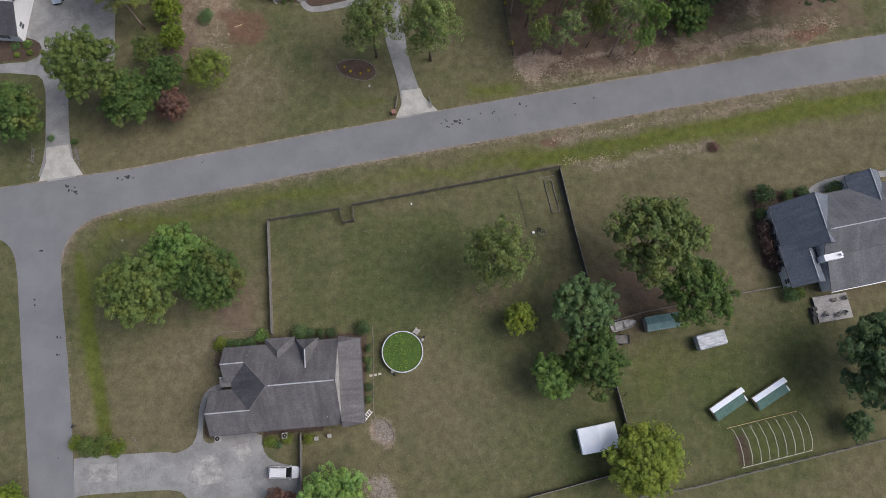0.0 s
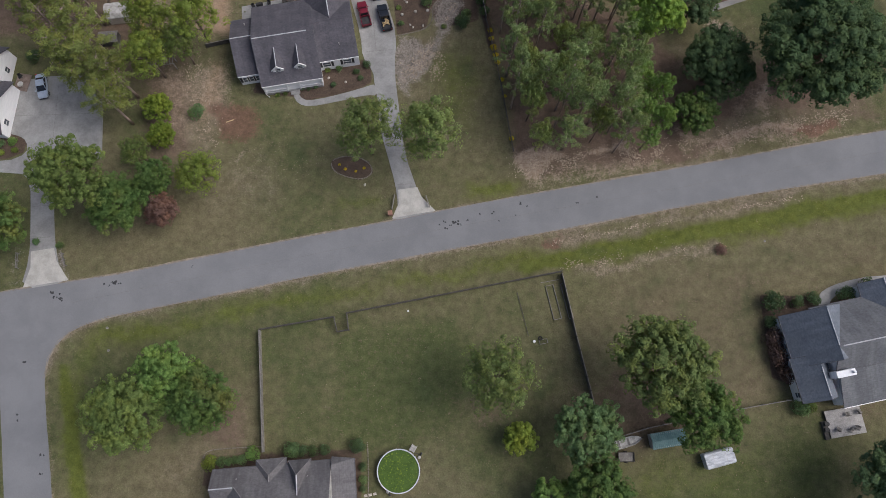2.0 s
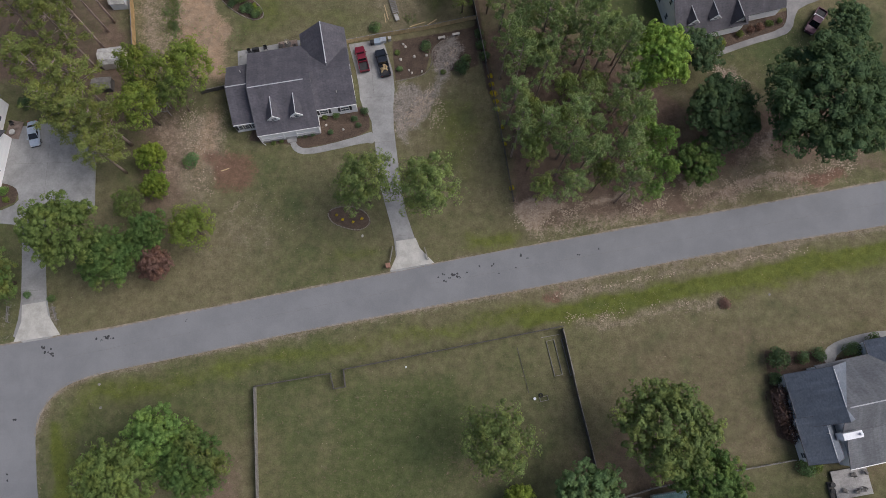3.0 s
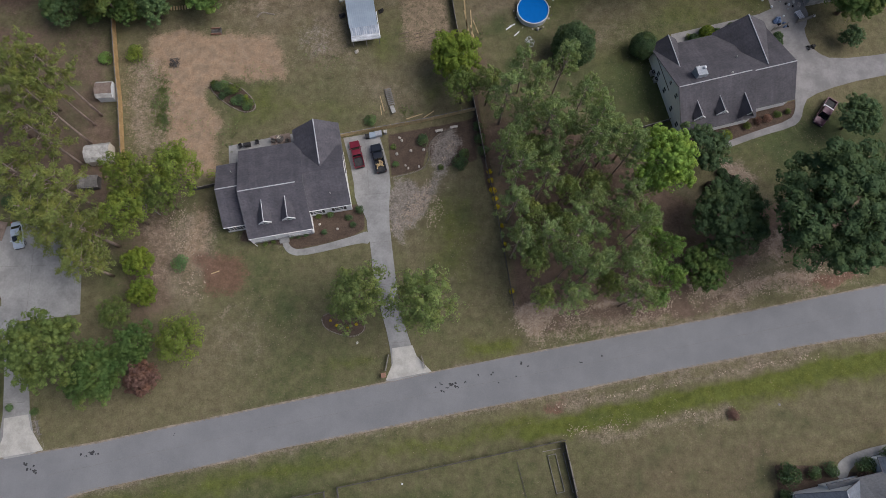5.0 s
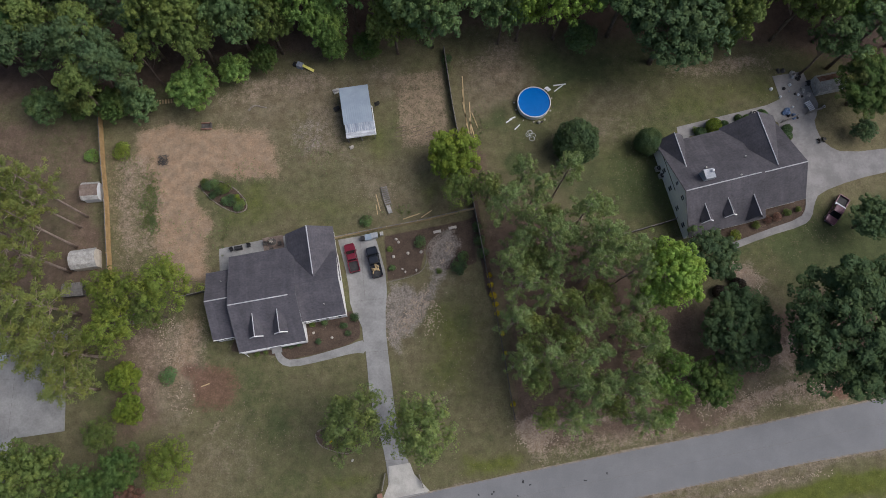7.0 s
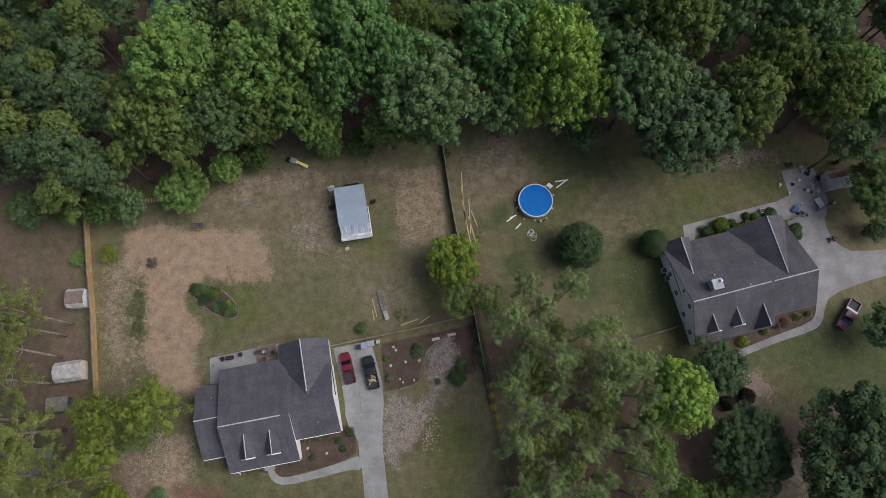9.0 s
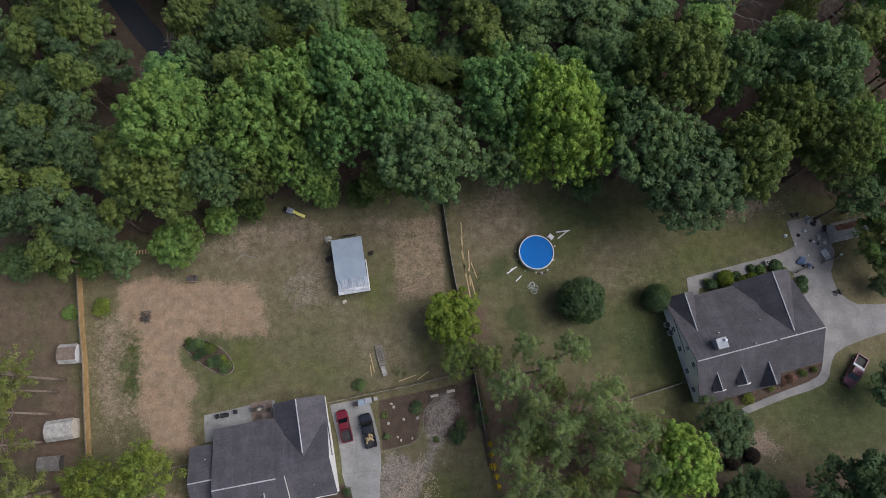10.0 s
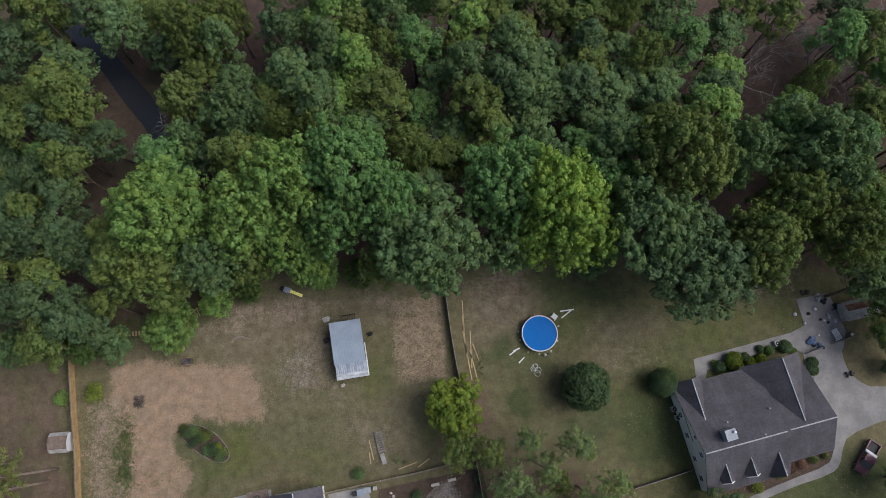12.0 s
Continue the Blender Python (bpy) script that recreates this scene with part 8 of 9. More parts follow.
for x, y, r, leaf in [(-18.9, 75.0, 0.65, "leaf_dark"), (-18.1, 78.2, 0.8, "leaf_oak"), (-14.9, 77.5, 0.7, "leaf_dark"), (-14.2, 76.3, 0.6, "leaf_dark"), (-20.0, 77.8, 0.7, "leaf_olive"), (-13.2, 78.9, 0.9, "leaf_dark"), (-24.2, 74.4, 0.6, "leaf_dark"), (-23.2, 74.4, 0.6, "leaf_dark"), (-22.0, 74.6, 0.6, "leaf_dark"), (-27.3, 73.3, 0.5, "leaf_olive"), (-28.6, 73.0, 0.5, "leaf_olive"),
                      (4.6, 88.8, 1.1, "leaf_oak"), (3.8, 87.0, 1.7, "leaf_dark"), (-7.2, 87.0, 0.7, "leaf_oak"), (-2.5, 91.4, 1.2, "leaf_dark"), (-7.6, 90.2, 0.6, "leaf_olive"), (7.3, 91.5, 1.3, "leaf_dark"), (7.9, 89.4, 1.2, "leaf_dark"), (7.0, 94.0, 1.0, "leaf_dark"), (0.6, 86.5, 0.6, "leaf_olive")]:
    bush(leaf, x, y, r, r * 1.2, "shrub in a mulched bed by the driveway", "mulch bed shrubs")
for x, y, r in [(8.9, 85.7, 0.6), (9.1, 84.1, 0.6), (9.4, 82.4, 0.7), (9.8, 80.9, 0.55), (10.1, 79.4, 0.6), (10.8, 76.1, 0.5), (11.2, 73.0, 0.4), (-16.4, 59.4, 0.3), (-14.6, 59.0, 0.3), (-17.4, 60.2, 0.3), (-13.2, 59.6, 0.3), (12.2, 65.0, 0.5)]:
    bush("flower", x, y, r, r * 1.1, "yellow flowering shrub along the low fence", "yellow shrubs")
for x, y, r, leaf in [(48.6, 111.9, 1.5, "leaf_gold"), (46.3, 110.9, 1.06, "leaf_dark"), (49.5, 111.0, 0.88, "leaf_gold"), (50.7, 112.5, 0.79, "leaf_dark"), (51.6, 111.6, 0.88, "leaf_gold"), (53.3, 112.2, 0.88, "leaf_gold"), (53.4, 113.7, 0.7, "leaf_dark"), (54.8, 113.5, 0.88, "leaf_deep"), (57.4, 114.1, 1.14, "leaf_dark"), (61.6, 111.5, 0.97, "leaf_dark"), (61.5, 110.3, 0.97, "leaf_dark"), (58.9, 113.3, 0.62, "leaf_olive"), (46.7, 82.7, 1.25, "leaf_umber"), (49.8, 83.7, 1.35, "leaf_umber"), (48.9, 85.5, 0.9, "leaf_dark")]:
    ball_bush(leaf, x, y, r, r * 1.5, "shrub clipped to a ball beside the pale-sided house", "clipped balls")
for x, y, r, leaf in [(50.4, 92.4, 1.1, "leaf_lime"), (54.2, 94.2, 0.9, "leaf_olive"), (56.3, 95.2, 0.9, "leaf_plum"), (59.9, 96.4, 0.8, "leaf_olive"), (58.0, 95.6, 0.9, "leaf_plum"), (61.8, 97.0, 0.7, "leaf_olive"), (45.6, 111.4, 0.9, "leaf_olive")]:
    bush(leaf, x, y, r, r * 1.2, "clipped shrub beside the pale-sided house", "house shrubs")
for x, y, r, leaf in [(-75.2, 63.8, 0.9, "leaf_oak"), (-73.2, 64.2, 0.9, "leaf_poplar"), (-74.8, 62.2, 0.7, "leaf_lime"), (-72.7, 62.7, 0.7, "leaf_lime"), (-42.2, 69.6, 1.6, "leaf_oak"), (-71.6, 80.0, 1.4, "leaf_dark"), (-66.9, 46.6, 0.8, "leaf_oak"), (-63.0, 46.0, 0.8, "leaf_oak"), (-53.4, 107.5, 1.8, "leaf_lime"), (-58.6, 106.6, 1.4, "leaf_poplar"), (-38.6, 101.2, 1.2, "leaf_dark"), (-36.6, 100.4, 1.2, "leaf_dark"), (-34.4, 98.8, 1.2, "leaf_dark"), (-33.2, 97.6, 1.0, "leaf_oak"), (-33.6, 99.2, 0.8, "leaf_gold"), (-39.2, 101.9, 0.9, "leaf_olive"), (-37.4, 101.6, 1.1, "leaf_oak"), (-35.6, 100.9, 1.2, "leaf_olive"), (-37.6, 99.6, 0.9, "leaf_dark"), (-35.4, 98.6, 1.0, "leaf_oak"), (-32.8, 98.4, 0.9, "leaf_olive"), (-11.6, 95.0, 1.2, "leaf_oak"), (2.2, 125.0, 1.2, "leaf_dark")]:
    bush(leaf, x, y, r, r * 1.1, "loose green shrub by bare ground")
bush("leaf_plum", 46.8, 45.1, 1.2, 0.9, "brown withered shrub on the open lawn")
heap_rng = random.Random(31)
heap = Geo()
for _ in range(70):
    a, b, r = heap_rng.uniform(0, 6.28), heap_rng.uniform(0, 6.28), 0.95 * heap_rng.random() ** 0.7
    length = heap_rng.uniform(0.4, 1.1)
    x, y, z = r * math.cos(a), r * math.sin(a), 0.05 + 0.45 * (1 - r) * heap_rng.random()
    heap.tube([(x - length * math.cos(b) / 2, y - length * math.sin(b) / 2, z), (x, y, z + 0.1), (x + length * math.cos(b) / 2, y + length * math.sin(b) / 2, z + heap_rng.uniform(-0.04, 0.3))], heap_rng.uniform(0.025, 0.05), 4)
solo("brush_heap", heap, M["dark_wood"], "charred heap of twigs on bare dirt", "brush heap", at=pose(-46.6, 106.0, 0.0))

# weeds scattered over the dirt yard
weed_rng = np.random.default_rng(77)
wv = []
for cx, cy, sx, sy, n in ((-48.3, 99, 1.4, 4.2, 520), (-47.6, 95.0, 1.2, 1.6, 160), (-52.5, 106, 2.5, 2.0, 60), (-43, 94, 3, 3, 40), (-32, 104, 4, 2, 60), (-20, 107, 4, 3, 60), (28.2, 0, 1.0, 5.0, 90), (-6, 97, 3, 1, 50), (-36, 92, 1.5, 3.0, 40), (7.5, 112, 1.2, 4, 60), (2.4, 124, 0.6, 2, 40)):
    for _ in range(n):
        c = np.array([cx + weed_rng.normal(0, sx * 0.6), cy + weed_rng.normal(0, sy * 0.6), 0.02])
        d = ball_dirs(weed_rng, 9, 0.1)
        wv.append(kites(c + d * weed_rng.uniform(0.08, 0.3, 9)[:, None], d, 0.15, 0.09, weed_rng))
wv = np.concatenate(wv)
tagged(new("weeds", mesh_from_arrays("weeds", wv, np.arange(len(wv)).reshape(-1, 3), M["leaf_weed"])), "scattered low green weeds on bare ground", "weeds", kind="stuff")

# fallen twigs and leaves on the lawns
lit_rng = np.random.default_rng(78)
lp = [np.stack([lit_rng.uniform(-60, 66, 3000), lit_rng.uniform(-12, 126, 3000), np.full(3000, 0.015)], 1)]
for cx, cy, sx, sy, n in ((-9, 101, 4, 4, 500), (34, 104, 5, 6, 350), (14, 122, 5, 4, 350), (-42, 72, 4, 6, 500), (28, 61, 10, 2, 900), (55, 69, 8, 2, 500), (52, 86, 4, 3, 400), (-26, 120, 9, 3, 400), (-30, 60, 8, 4, 350), (34, 44, 9, 2, 500), (2, 72, 4, 6, 300), (62, 92, 5, 3, 250)):
    lp.append(np.stack([lit_rng.normal(cx, sx * 0.7, n), lit_rng.normal(cy, sy * 0.7, n), np.full(n, 0.015)], 1))
lp = np.concatenate(lp)
keep = rough_noise(lp[:, 0], lp[:, 1], 4.0, 81) > 0.46
lv = kites(lp[keep], np.tile(np.array([0, 0, 1.0]), (keep.sum(), 1)), 0.17, 0.08, lit_rng, 0.25, 0.05)
tagged(new("fallen_leaves", mesh_from_arrays("fallen_leaves", lv, np.arange(len(lv)).reshape(-1, 3), M["dry_leaf"])), "dry fallen leaves strewn over the lawns", "leaves", kind="stuff")

chip_rng = np.random.default_rng(79)
cp = []
for ax, ay, bx, by, w, n in ((13, 60, 40, 62.6, 1.7, 1500), (41, 64, 72, 69.6, 1.5, 900), (18, 46.4, 62, 54.6, 0.5, 220), (20, 42.4, 47, 46.2, 0.9, 260), (-1, 76, 2, 92, 1.5, 500), (-6, 76, -1, 83, 1.8, 400), (49, 88, 54, 84, 1.5, 400), (-44, 80, -40, 64, 2.2, 450)):
    t = chip_rng.random(n)
    cp.append(np.stack([ax + (bx - ax) * t + chip_rng.normal(0, w * 0.5, n), ay + (by - ay) * t + chip_rng.normal(0, w * 0.6, n), np.full(n, 0.02)], 1))
cp = np.concatenate(cp)
cp = cp[rough_noise(cp[:, 0], cp[:, 1], 2.5, 83) > 0.47]
cv = kites(cp, np.tile(np.array([0, 0, 1.0]), (len(cp), 1)), 0.26, 0.17, chip_rng, 0.2)
tagged(new("bark_chips", mesh_from_arrays("bark_chips", cv, np.arange(len(cv)).reshape(-1, 3), M["chip"])), "pale bark chips and dry leaves on bare ground", "bark chips", kind="stuff")

# ---- edging stones, beds and garden clutter ----
def edging(loop, label, size=0.22, closed=True, mat="fieldstone"):
    root = thing("bed_edging", pose(loop[0][0], loop[0][1], 0), label, "edging")
    o = Vector((*loop[0], 0))
    r = np.random.default_rng(int(abs(loop[0][0]) * 10))
    pts = chain(smooth_loop([(*p, 0) for p in loop]) if closed else smooth_line([(*p, 0) for p in loop]), size * 1.15)
    me = Geo().add([(-0.5, -0.4, -0.3), (0.5, -0.45, -0.3), (0.45, 0.4, -0.3), (-0.45, 0.45, -0.3), (-0.36, -0.3, 0.35), (0.38, -0.28, 0.4), (0.3, 0.3, 0.36), (-0.33, 0.32, 0.4)], [(3, 2, 1, 0), (4, 5, 6, 7), (0, 1, 5, 4), (1, 2, 6, 5), (2, 3, 7, 6), (3, 0, 4, 7)]).mesh("stone", M[mat])
    for p in pts[:-1]:
        q = p - o
        part("stone", me, None, root, at=Matrix.LocRotScale((q.x, q.y, 0.03), Euler((0, 0, r.uniform(0, 6.28))), (size * r.uniform(0.8, 1.2), size * r.uniform(0.8, 1.2), size * 0.8)))


edging([(-19.0, 61.1), (-18.6, 59.3), (-17.1, 58.3), (-13.6, 57.4), (-11.6, 58.7), (-12.4, 60.8), (-15.5, 62.0)], "pale stones edging an oval flower bed")
edging([(-40.4, 101.4), (-38.5, 102.6), (-35.3, 102.0), (-32.2, 99.2), (-31.7, 97.2), (-33.6, 96.5), (-37.3, 98.4)], "stones edging an island bed in the dirt yard")
edging([(-7.9, 84.7), (-2.6, 86.0), (-1.4, 88.0), (-1.5, 91.0), (0.5, 92.9), (2.6, 93.6)], "pale stones edging a mulched bed", 0.22, False)
edging([(-37.0, 12.3), (-36.6, 13.2), (-35, 13.6), (-28, 13.9)], "pale edging round the shrub bed", 0.2, False)
edging([(-11.7, 14.4), (-11.4, 10), (-11.4, 3), (-11.2, -0.2), (-9.2, -0.4), (-8.2, -1.6), (-7.8, -3.1), (-9.2, -4.3), (-10.6, -3.8), (-11.6, -2.6)], "pale stones edging the bed beside the house", 0.2, False)
edging([(-48.6, -2.6), (-47.6, -3.6), (-47.2, -4.7)], "stones edging a shrub bed by the street", 0.2, False)


def plank(x, y, turn, L, label, mat="old_wood", w=0.2, z=0.0, t=0.06, group=""):
    return solo("plank", Geo().box(-L / 2, L / 2, -w / 2, w / 2, -0.02, t), M[mat], label, "plank", group, at=pose(x, y, z, 0, 0, turn))


for x, y, t, L in ((22.2, 120.3, 8, 2.3), (22.1, 119.7, 38, 2.2), (13.0, 113.4, 35, 1.3), (13.6, 113.9, 25, 1.2), (14.4, 112.2, 45, 1.3)):
    plank(x, y, t, L, "white vinyl plank lying on the lawn", "white_sheet", group="white planks")
for x, y, t, L in ((5.2, 116, 96, 7), (5.6, 113, 100, 8), (6.2, 114, 92, 6), (6.6, 111.5, 104, 5), (7.0, 113.5, 110, 3.0), (5.0, 119.5, 93, 5)):
    plank(x, y, t, L, "old grey timber lying along the fence", "tan_wood", 0.16, group="timbers by the fence")
for x, y, t, L in ((-9.7, 98.4, 105, 3.0), (-9.9, 97.2, 100, 1.8), (-38.9, 120.7, 40, 1.8), (-38.5, 120.4, 120, 1.6), (-36.6, 68.2, 20, 1.4), (-4, 96.0, 20, 3.0), (-1.5, 96.4, 35, 2.2)):
    plank(x, y, t, L, "pale board lying on the ground", "tan_wood", 0.14, group="loose boards")
pal = thing("wooden_pallet", pose(-8.4, 99.6, 0, 0, 0, -75), "grey wooden lounger frame on the grass", "pallet")
for i in range(9):
    part("slat", Geo().box(-1.6 + 0.36 * i, -1.38 + 0.36 * i, -0.55, 0.55, 0.28, 0.32), M["old_wood"], pal)
for y in (-0.5, 0.5):
    part("side_beam", Geo().box(-1.65, 1.75, y - 0.04, y + 0.04, -0.03, 0.28), M["old_wood"], pal)
swing = thing("lawn_chair", pose(-7.8, 97.2, 0, 0, 0, -70), "pale folding lounger on the grass", "chair")
part("seat", Geo().box(-0.7, 0.3, -0.35, 0.35, 0.3, 0.36), M["dirty_shaded_white"], swing)
part("backrest", Geo().slab([(0.3, -0.35, 0.36), (0.9, -0.35, 0.75), (0.9, 0.35, 0.75), (0.3, 0.35, 0.36)], 0.06), M["dirty_shaded_white"], swing)
for a in (-0.6, 0.25):
    for b in (-0.3, 0.3):
        part("leg", Geo().box(a - 0.03, a + 0.03, b - 0.03, b + 0.03, -0.05, 0.3), M["dirty_shaded_white"], swing)

slide = thing("play_slide", pose(-23.4, 123.6, 0, 0, 0, -20), "small yellow slide with a grey ladder", "toy")
part("chute", Geo().slab([(0.0, -0.25, 0.95), (2.0, -0.25, 0.15), (2.0, 0.25, 0.15), (0.0, 0.25, 0.95)], 0.08), M["yellow_plastic"], slide)
part("platform", Geo().box(-1.1, 0.0, -0.45, 0.45, -0.1, 0.95), M["old_steel"], slide)
part("ladder", Geo().box(-1.9, -1.1, -0.35, 0.35, -0.1, 0.5), M["rubber"], slide)
bench = thing("log_bench", pose(-39.7, 112.3, 0, 0, 0, 4), "rough wooden crate standing on the dirt", "crate")
part("crate_side", Geo().box(-0.9, 0.9, 0.5, 0.6, -0.1, 0.5), M["rust"], bench), part("crate_side", Geo().box(-0.9, 0.9, -0.6, -0.5, -0.1, 0.5), M["rust"], bench)
part("crate_floor", Geo().box(-0.9, 0.6, -0.5, 0.5, -0.05, 0.1), M["dark_wood"], bench), part("crate_end", Geo().box(0.7, 0.95, -0.5, 0.5, -0.1, 0.6), M["dark_wood"], bench)
edging([(-32.6, 115.4), (-32.0, 116.2), (-31.2, 116.3), (-30.4, 116.0), (-29.6, 115.9)], "loose pale stones of an old fire ring", 0.3, False)

# raised bed frames in the corner of the fenced lawn
def bed_frame(x, y, turn, L, W, label):
    s = thing("raised_bed", pose(x, y, 0, 0, 0, turn), label, "garden bed", "raised beds")
    for x0, x1, y0, y1 in ((-L / 2, L / 2, -W / 2 - 0.08, -W / 2), (-L / 2, L / 2, W / 2, W / 2 + 0.08), (-L / 2 - 0.08, -L / 2, -W / 2 - 0.08, W / 2 + 0.08), (L / 2, L / 2 + 0.08, -W / 2 - 0.08, W / 2 + 0.08)):
        part("board", Geo().box(x0, x1, y0, y1, -0.15, 0.18), M["old_wood"], s)


bed_frame(18.3, 36.4, 102, 5.6, 1.2, "weathered timber frame of a raised bed"), bed_frame(20.5, 36.6, 102, 5.8, 0.6, "narrow timber frame along the fence"), bed_frame(16.4, 30.0, 12, 1.2, 0.6, "small timber frame on the lawn")
plank(13.2, 34.5, -77, 7.4, "thin timber edging set in the lawn", "dark_wood", 0.08), plank(17.8, 39.9, 10, 3.0, "thin timber edging by the fence", "old_wood", 0.1)
solo("bucket", Geo().tube([(0, 0, -0.08), (0, 0, 0.35)], [0.18, 0.22], 12), M["white_sheet"], "white bucket on the lawn", "bucket", at=pose(14.9, 30.0, 0))
solo("tyre", Geo().ring(0, 0, -0.05, 0.2, 0.18, 0.36, 20), M["rubber"], "old black tyre lying on grass", "tyre", at=pose(15.9, 30.5, 0))
solo("yard_marker", Geo().box(-0.12, 0.12, -0.12, 0.12, -0.3, 0.3), M["white_sheet"], "small white post on the lawn", "marker", "markers", at=pose(-5.5, 35.0, 0))
for x, y in ((-53.9, 32.4), (-53.3, 28.8), (54.4, 46.7)):
    solo("utility_cover", Geo().ring(0, 0, -0.2, 0.08, 0.13, 0.2, 14).disc(0, 0, 0.05, 0.16, 14), M["old_wood"], "small round utility cover in the lawn", "cover", "utility covers", at=pose(x, y, 0))

box_root = thing("mailbox", pose(-57.4, -0.9, 0, 0, 0, 80), "dark mailbox on a wooden post by the street", "mailbox")
part("post", Geo().box(-0.06, 0.06, -0.06, 0.06, -0.35, 1.05), M["dark_wood"], box_root)
part("box", Geo().tube([(-0.28, 0, 1.18), (0.28, 0, 1.18)], 0.15, 10), M["black_plastic"], box_root)
for x, y, t, ln, label in ((-8.6, 51.4, 0, 0.5, "short brick pillar at the driveway mouth"),):
    solo("gate_pillar", Geo().box(-0.32, 0.32, -0.32, 0.32, -0.3, 0.9).box(-0.38, 0.38, -0.38, 0.38, 0.9, 0.98), M["brick"], label, "pillar", at=pose(x, y, 0, 0, 0, 10))
fence([(-8.3, 52.2), (-7.9, 54.6)], 0.9, "old_wood", "short rail fence beside the driveway mouth", "rail", 1.2, seed=20)
fence([(-2.6, 54.4), (-2.0, 52.6)], 0.9, "old_wood", "short rail fence across the driveway mouth", "rail", 1.2, seed=21)
fence([(-69.6, 44.6), (-69.4, 42.2)], 0.8, "old_wood", "short rail fence beside the driveway", "rail", 1.2, seed=22)
fence([(-62.3, 44.6), (-61.6, 42.6)], 0.8, "old_wood", "short rail fence by the driveway stones", "rail", 1.2, seed=23)

# around the corner house
lad = thing("step_ladder", pose(-12.3, 0.4, 0, 0, 0, 52), "white ladder leaning by the bed", "ladder")
for y in (-0.3, 0.3):
    part("side_rail", Geo().box(-1.0, 1.0, y - 0.05, y + 0.05, 0.0, 0.1), M["white_sheet"], lad)
for i in range(5):
    part("rung", Geo().box(-0.85 + 0.4 * i, -0.72 + 0.4 * i, -0.3, 0.3, 0.02, 0.08), M["white_sheet"], lad)
for x, y, t in ((-20.0, -3.0, 5), (-18.0, -2.6, 10)):
    garden_chair(x, y, 0, t, "pale garden chair under the eaves", "dirty_shaded_white")
for x, y in ((-11.8, 6.6), (-11.1, 6.7), (-10.4, 6.85)):
    solo("stepping_stone", Geo().box(-0.25, 0.25, -0.18, 0.18, -0.1, 0.03), M["stone"], "pale stepping stone in grass", "stone", "stepping stones", at=pose(x, y, 0, 0, 0, 12))


def ac_unit(x, y, turn, label):
    s = thing("air_conditioner", pose(x, y, 0, 0, 0, turn), label, "air conditioner")
    part("housing", Geo().box(-0.42, 0.42, -0.42, 0.42, -0.1, 0.8), M["dirty_shaded_white"], s)
    part("fan_grille", Geo().ring(0, 0, 0.8, 0.83, 0.1, 0.34, 18), M["black_plastic"], s)


ac_unit(38.4, 104.3, 14, "outdoor air conditioner beside the house wall"), ac_unit(38.9, 103.0, 14, "outdoor air conditioner by the siding"), ac_unit(-35.2, -2.9, 5, "outdoor air conditioner by the garage"), ac_unit(-24.9, -2.5, 5, "outdoor air conditioner among shrubs"), ac_unit(56.2, 114.6, 14, "outdoor air conditioner among clipped shrubs")

# patio and apron clutter by the slate-roofed house
low_deck = thing("deck", pose(-26.9, 90.6, 0, 0, 0, 10.1), "low brown wooden deck beside the patio", "deck")
for i in range(16):
    part("deck_board", Geo().box(-1.7, 1.7, -1.9 + 0.24 * i, -1.67 + 0.24 * i, 0.06, 0.12), M["tan_roof"], low_deck)
part("frame", Geo().box(-1.65, 1.65, -1.85, 1.85, -0.1, 0.06), M["dark_wood"], low_deck)
garden_chair(-33.8, 90.2, 0.035, 30, "dark patio chair on concrete", "black_plastic"), garden_chair(-31.0, 90.9, 0.035, 10, "dark patio chair beside the grill", "black_plastic")
grill = thing("barbecue_grill", pose(-32.6, 90.4, 0.035, 0, 0, 10), "black covered barbecue grill on the patio", "grill")
part("lid", Geo().tube([(-0.6, 0, 0.85), (0.6, 0, 0.85)], 0.32, 12), M["black_plastic"], grill)
part("stand", Geo().box(-0.5, 0.5, -0.25, 0.25, -0.03, 0.7), M["black_plastic"], grill)
ped = thing("garden_table", pose(-27.0, 91.4, 0.12), "round table with a folded pale parasol", "table")
part("table_top", Geo().tube([(0, 0, 0.68), (0, 0, 0.73)], 0.6, 18), M["dark_wood"], ped), part("table_leg", Geo().tube([(0, 0, -0.03), (0, 0, 0.7)], 0.08, 8), M["dark_wood"], ped)
par = Geo()
for i in range(8):
    a = i * math.pi / 4
    par.add([(0, 0, 2.2), (0.55 * math.cos(a), 0.55 * math.sin(a), 1.7), (0.24 * math.cos(a + 0.4), 0.24 * math.sin(a + 0.4), 1.6)], [(0, 1, 2)])
part("parasol", par.tube([(0, 0, 0.7), (0, 0, 2.25)], 0.03, 6), M["cream"], ped, "pale folded parasol")
for x, y, t in ((-28.2, 91.2, 80), (-25.9, 91.2, -80), (-27.2, 90.2, 180)):
    garden_chair(x, y, 0.12, t, "dark chair at the garden table", "dark_wood")
for x, y, a, b, m, lab in ((-11.2, 92.2, 0.5, 0.45, "steel", "grey bin at the low fence"), (-10.2, 92.5, 0.55, 0.4, "tinshade", "grey chest at the low fence"), (-12.1, 92.0, 0.3, 0.3, "black_plastic", "black pot at the low fence"), (-9.0, 92.8, 0.25, 0.25, "dirty_shaded_white", "pale pot at the low fence")):
    solo("storage_bin", Geo().box(-a, a, -b, b, -0.05, 0.75).box(-a - 0.04, a + 0.04, -b - 0.04, b + 0.04, 0.75, 0.82), M[m], lab, "bin", at=pose(x, y, 0.05, 0, 0, 10))
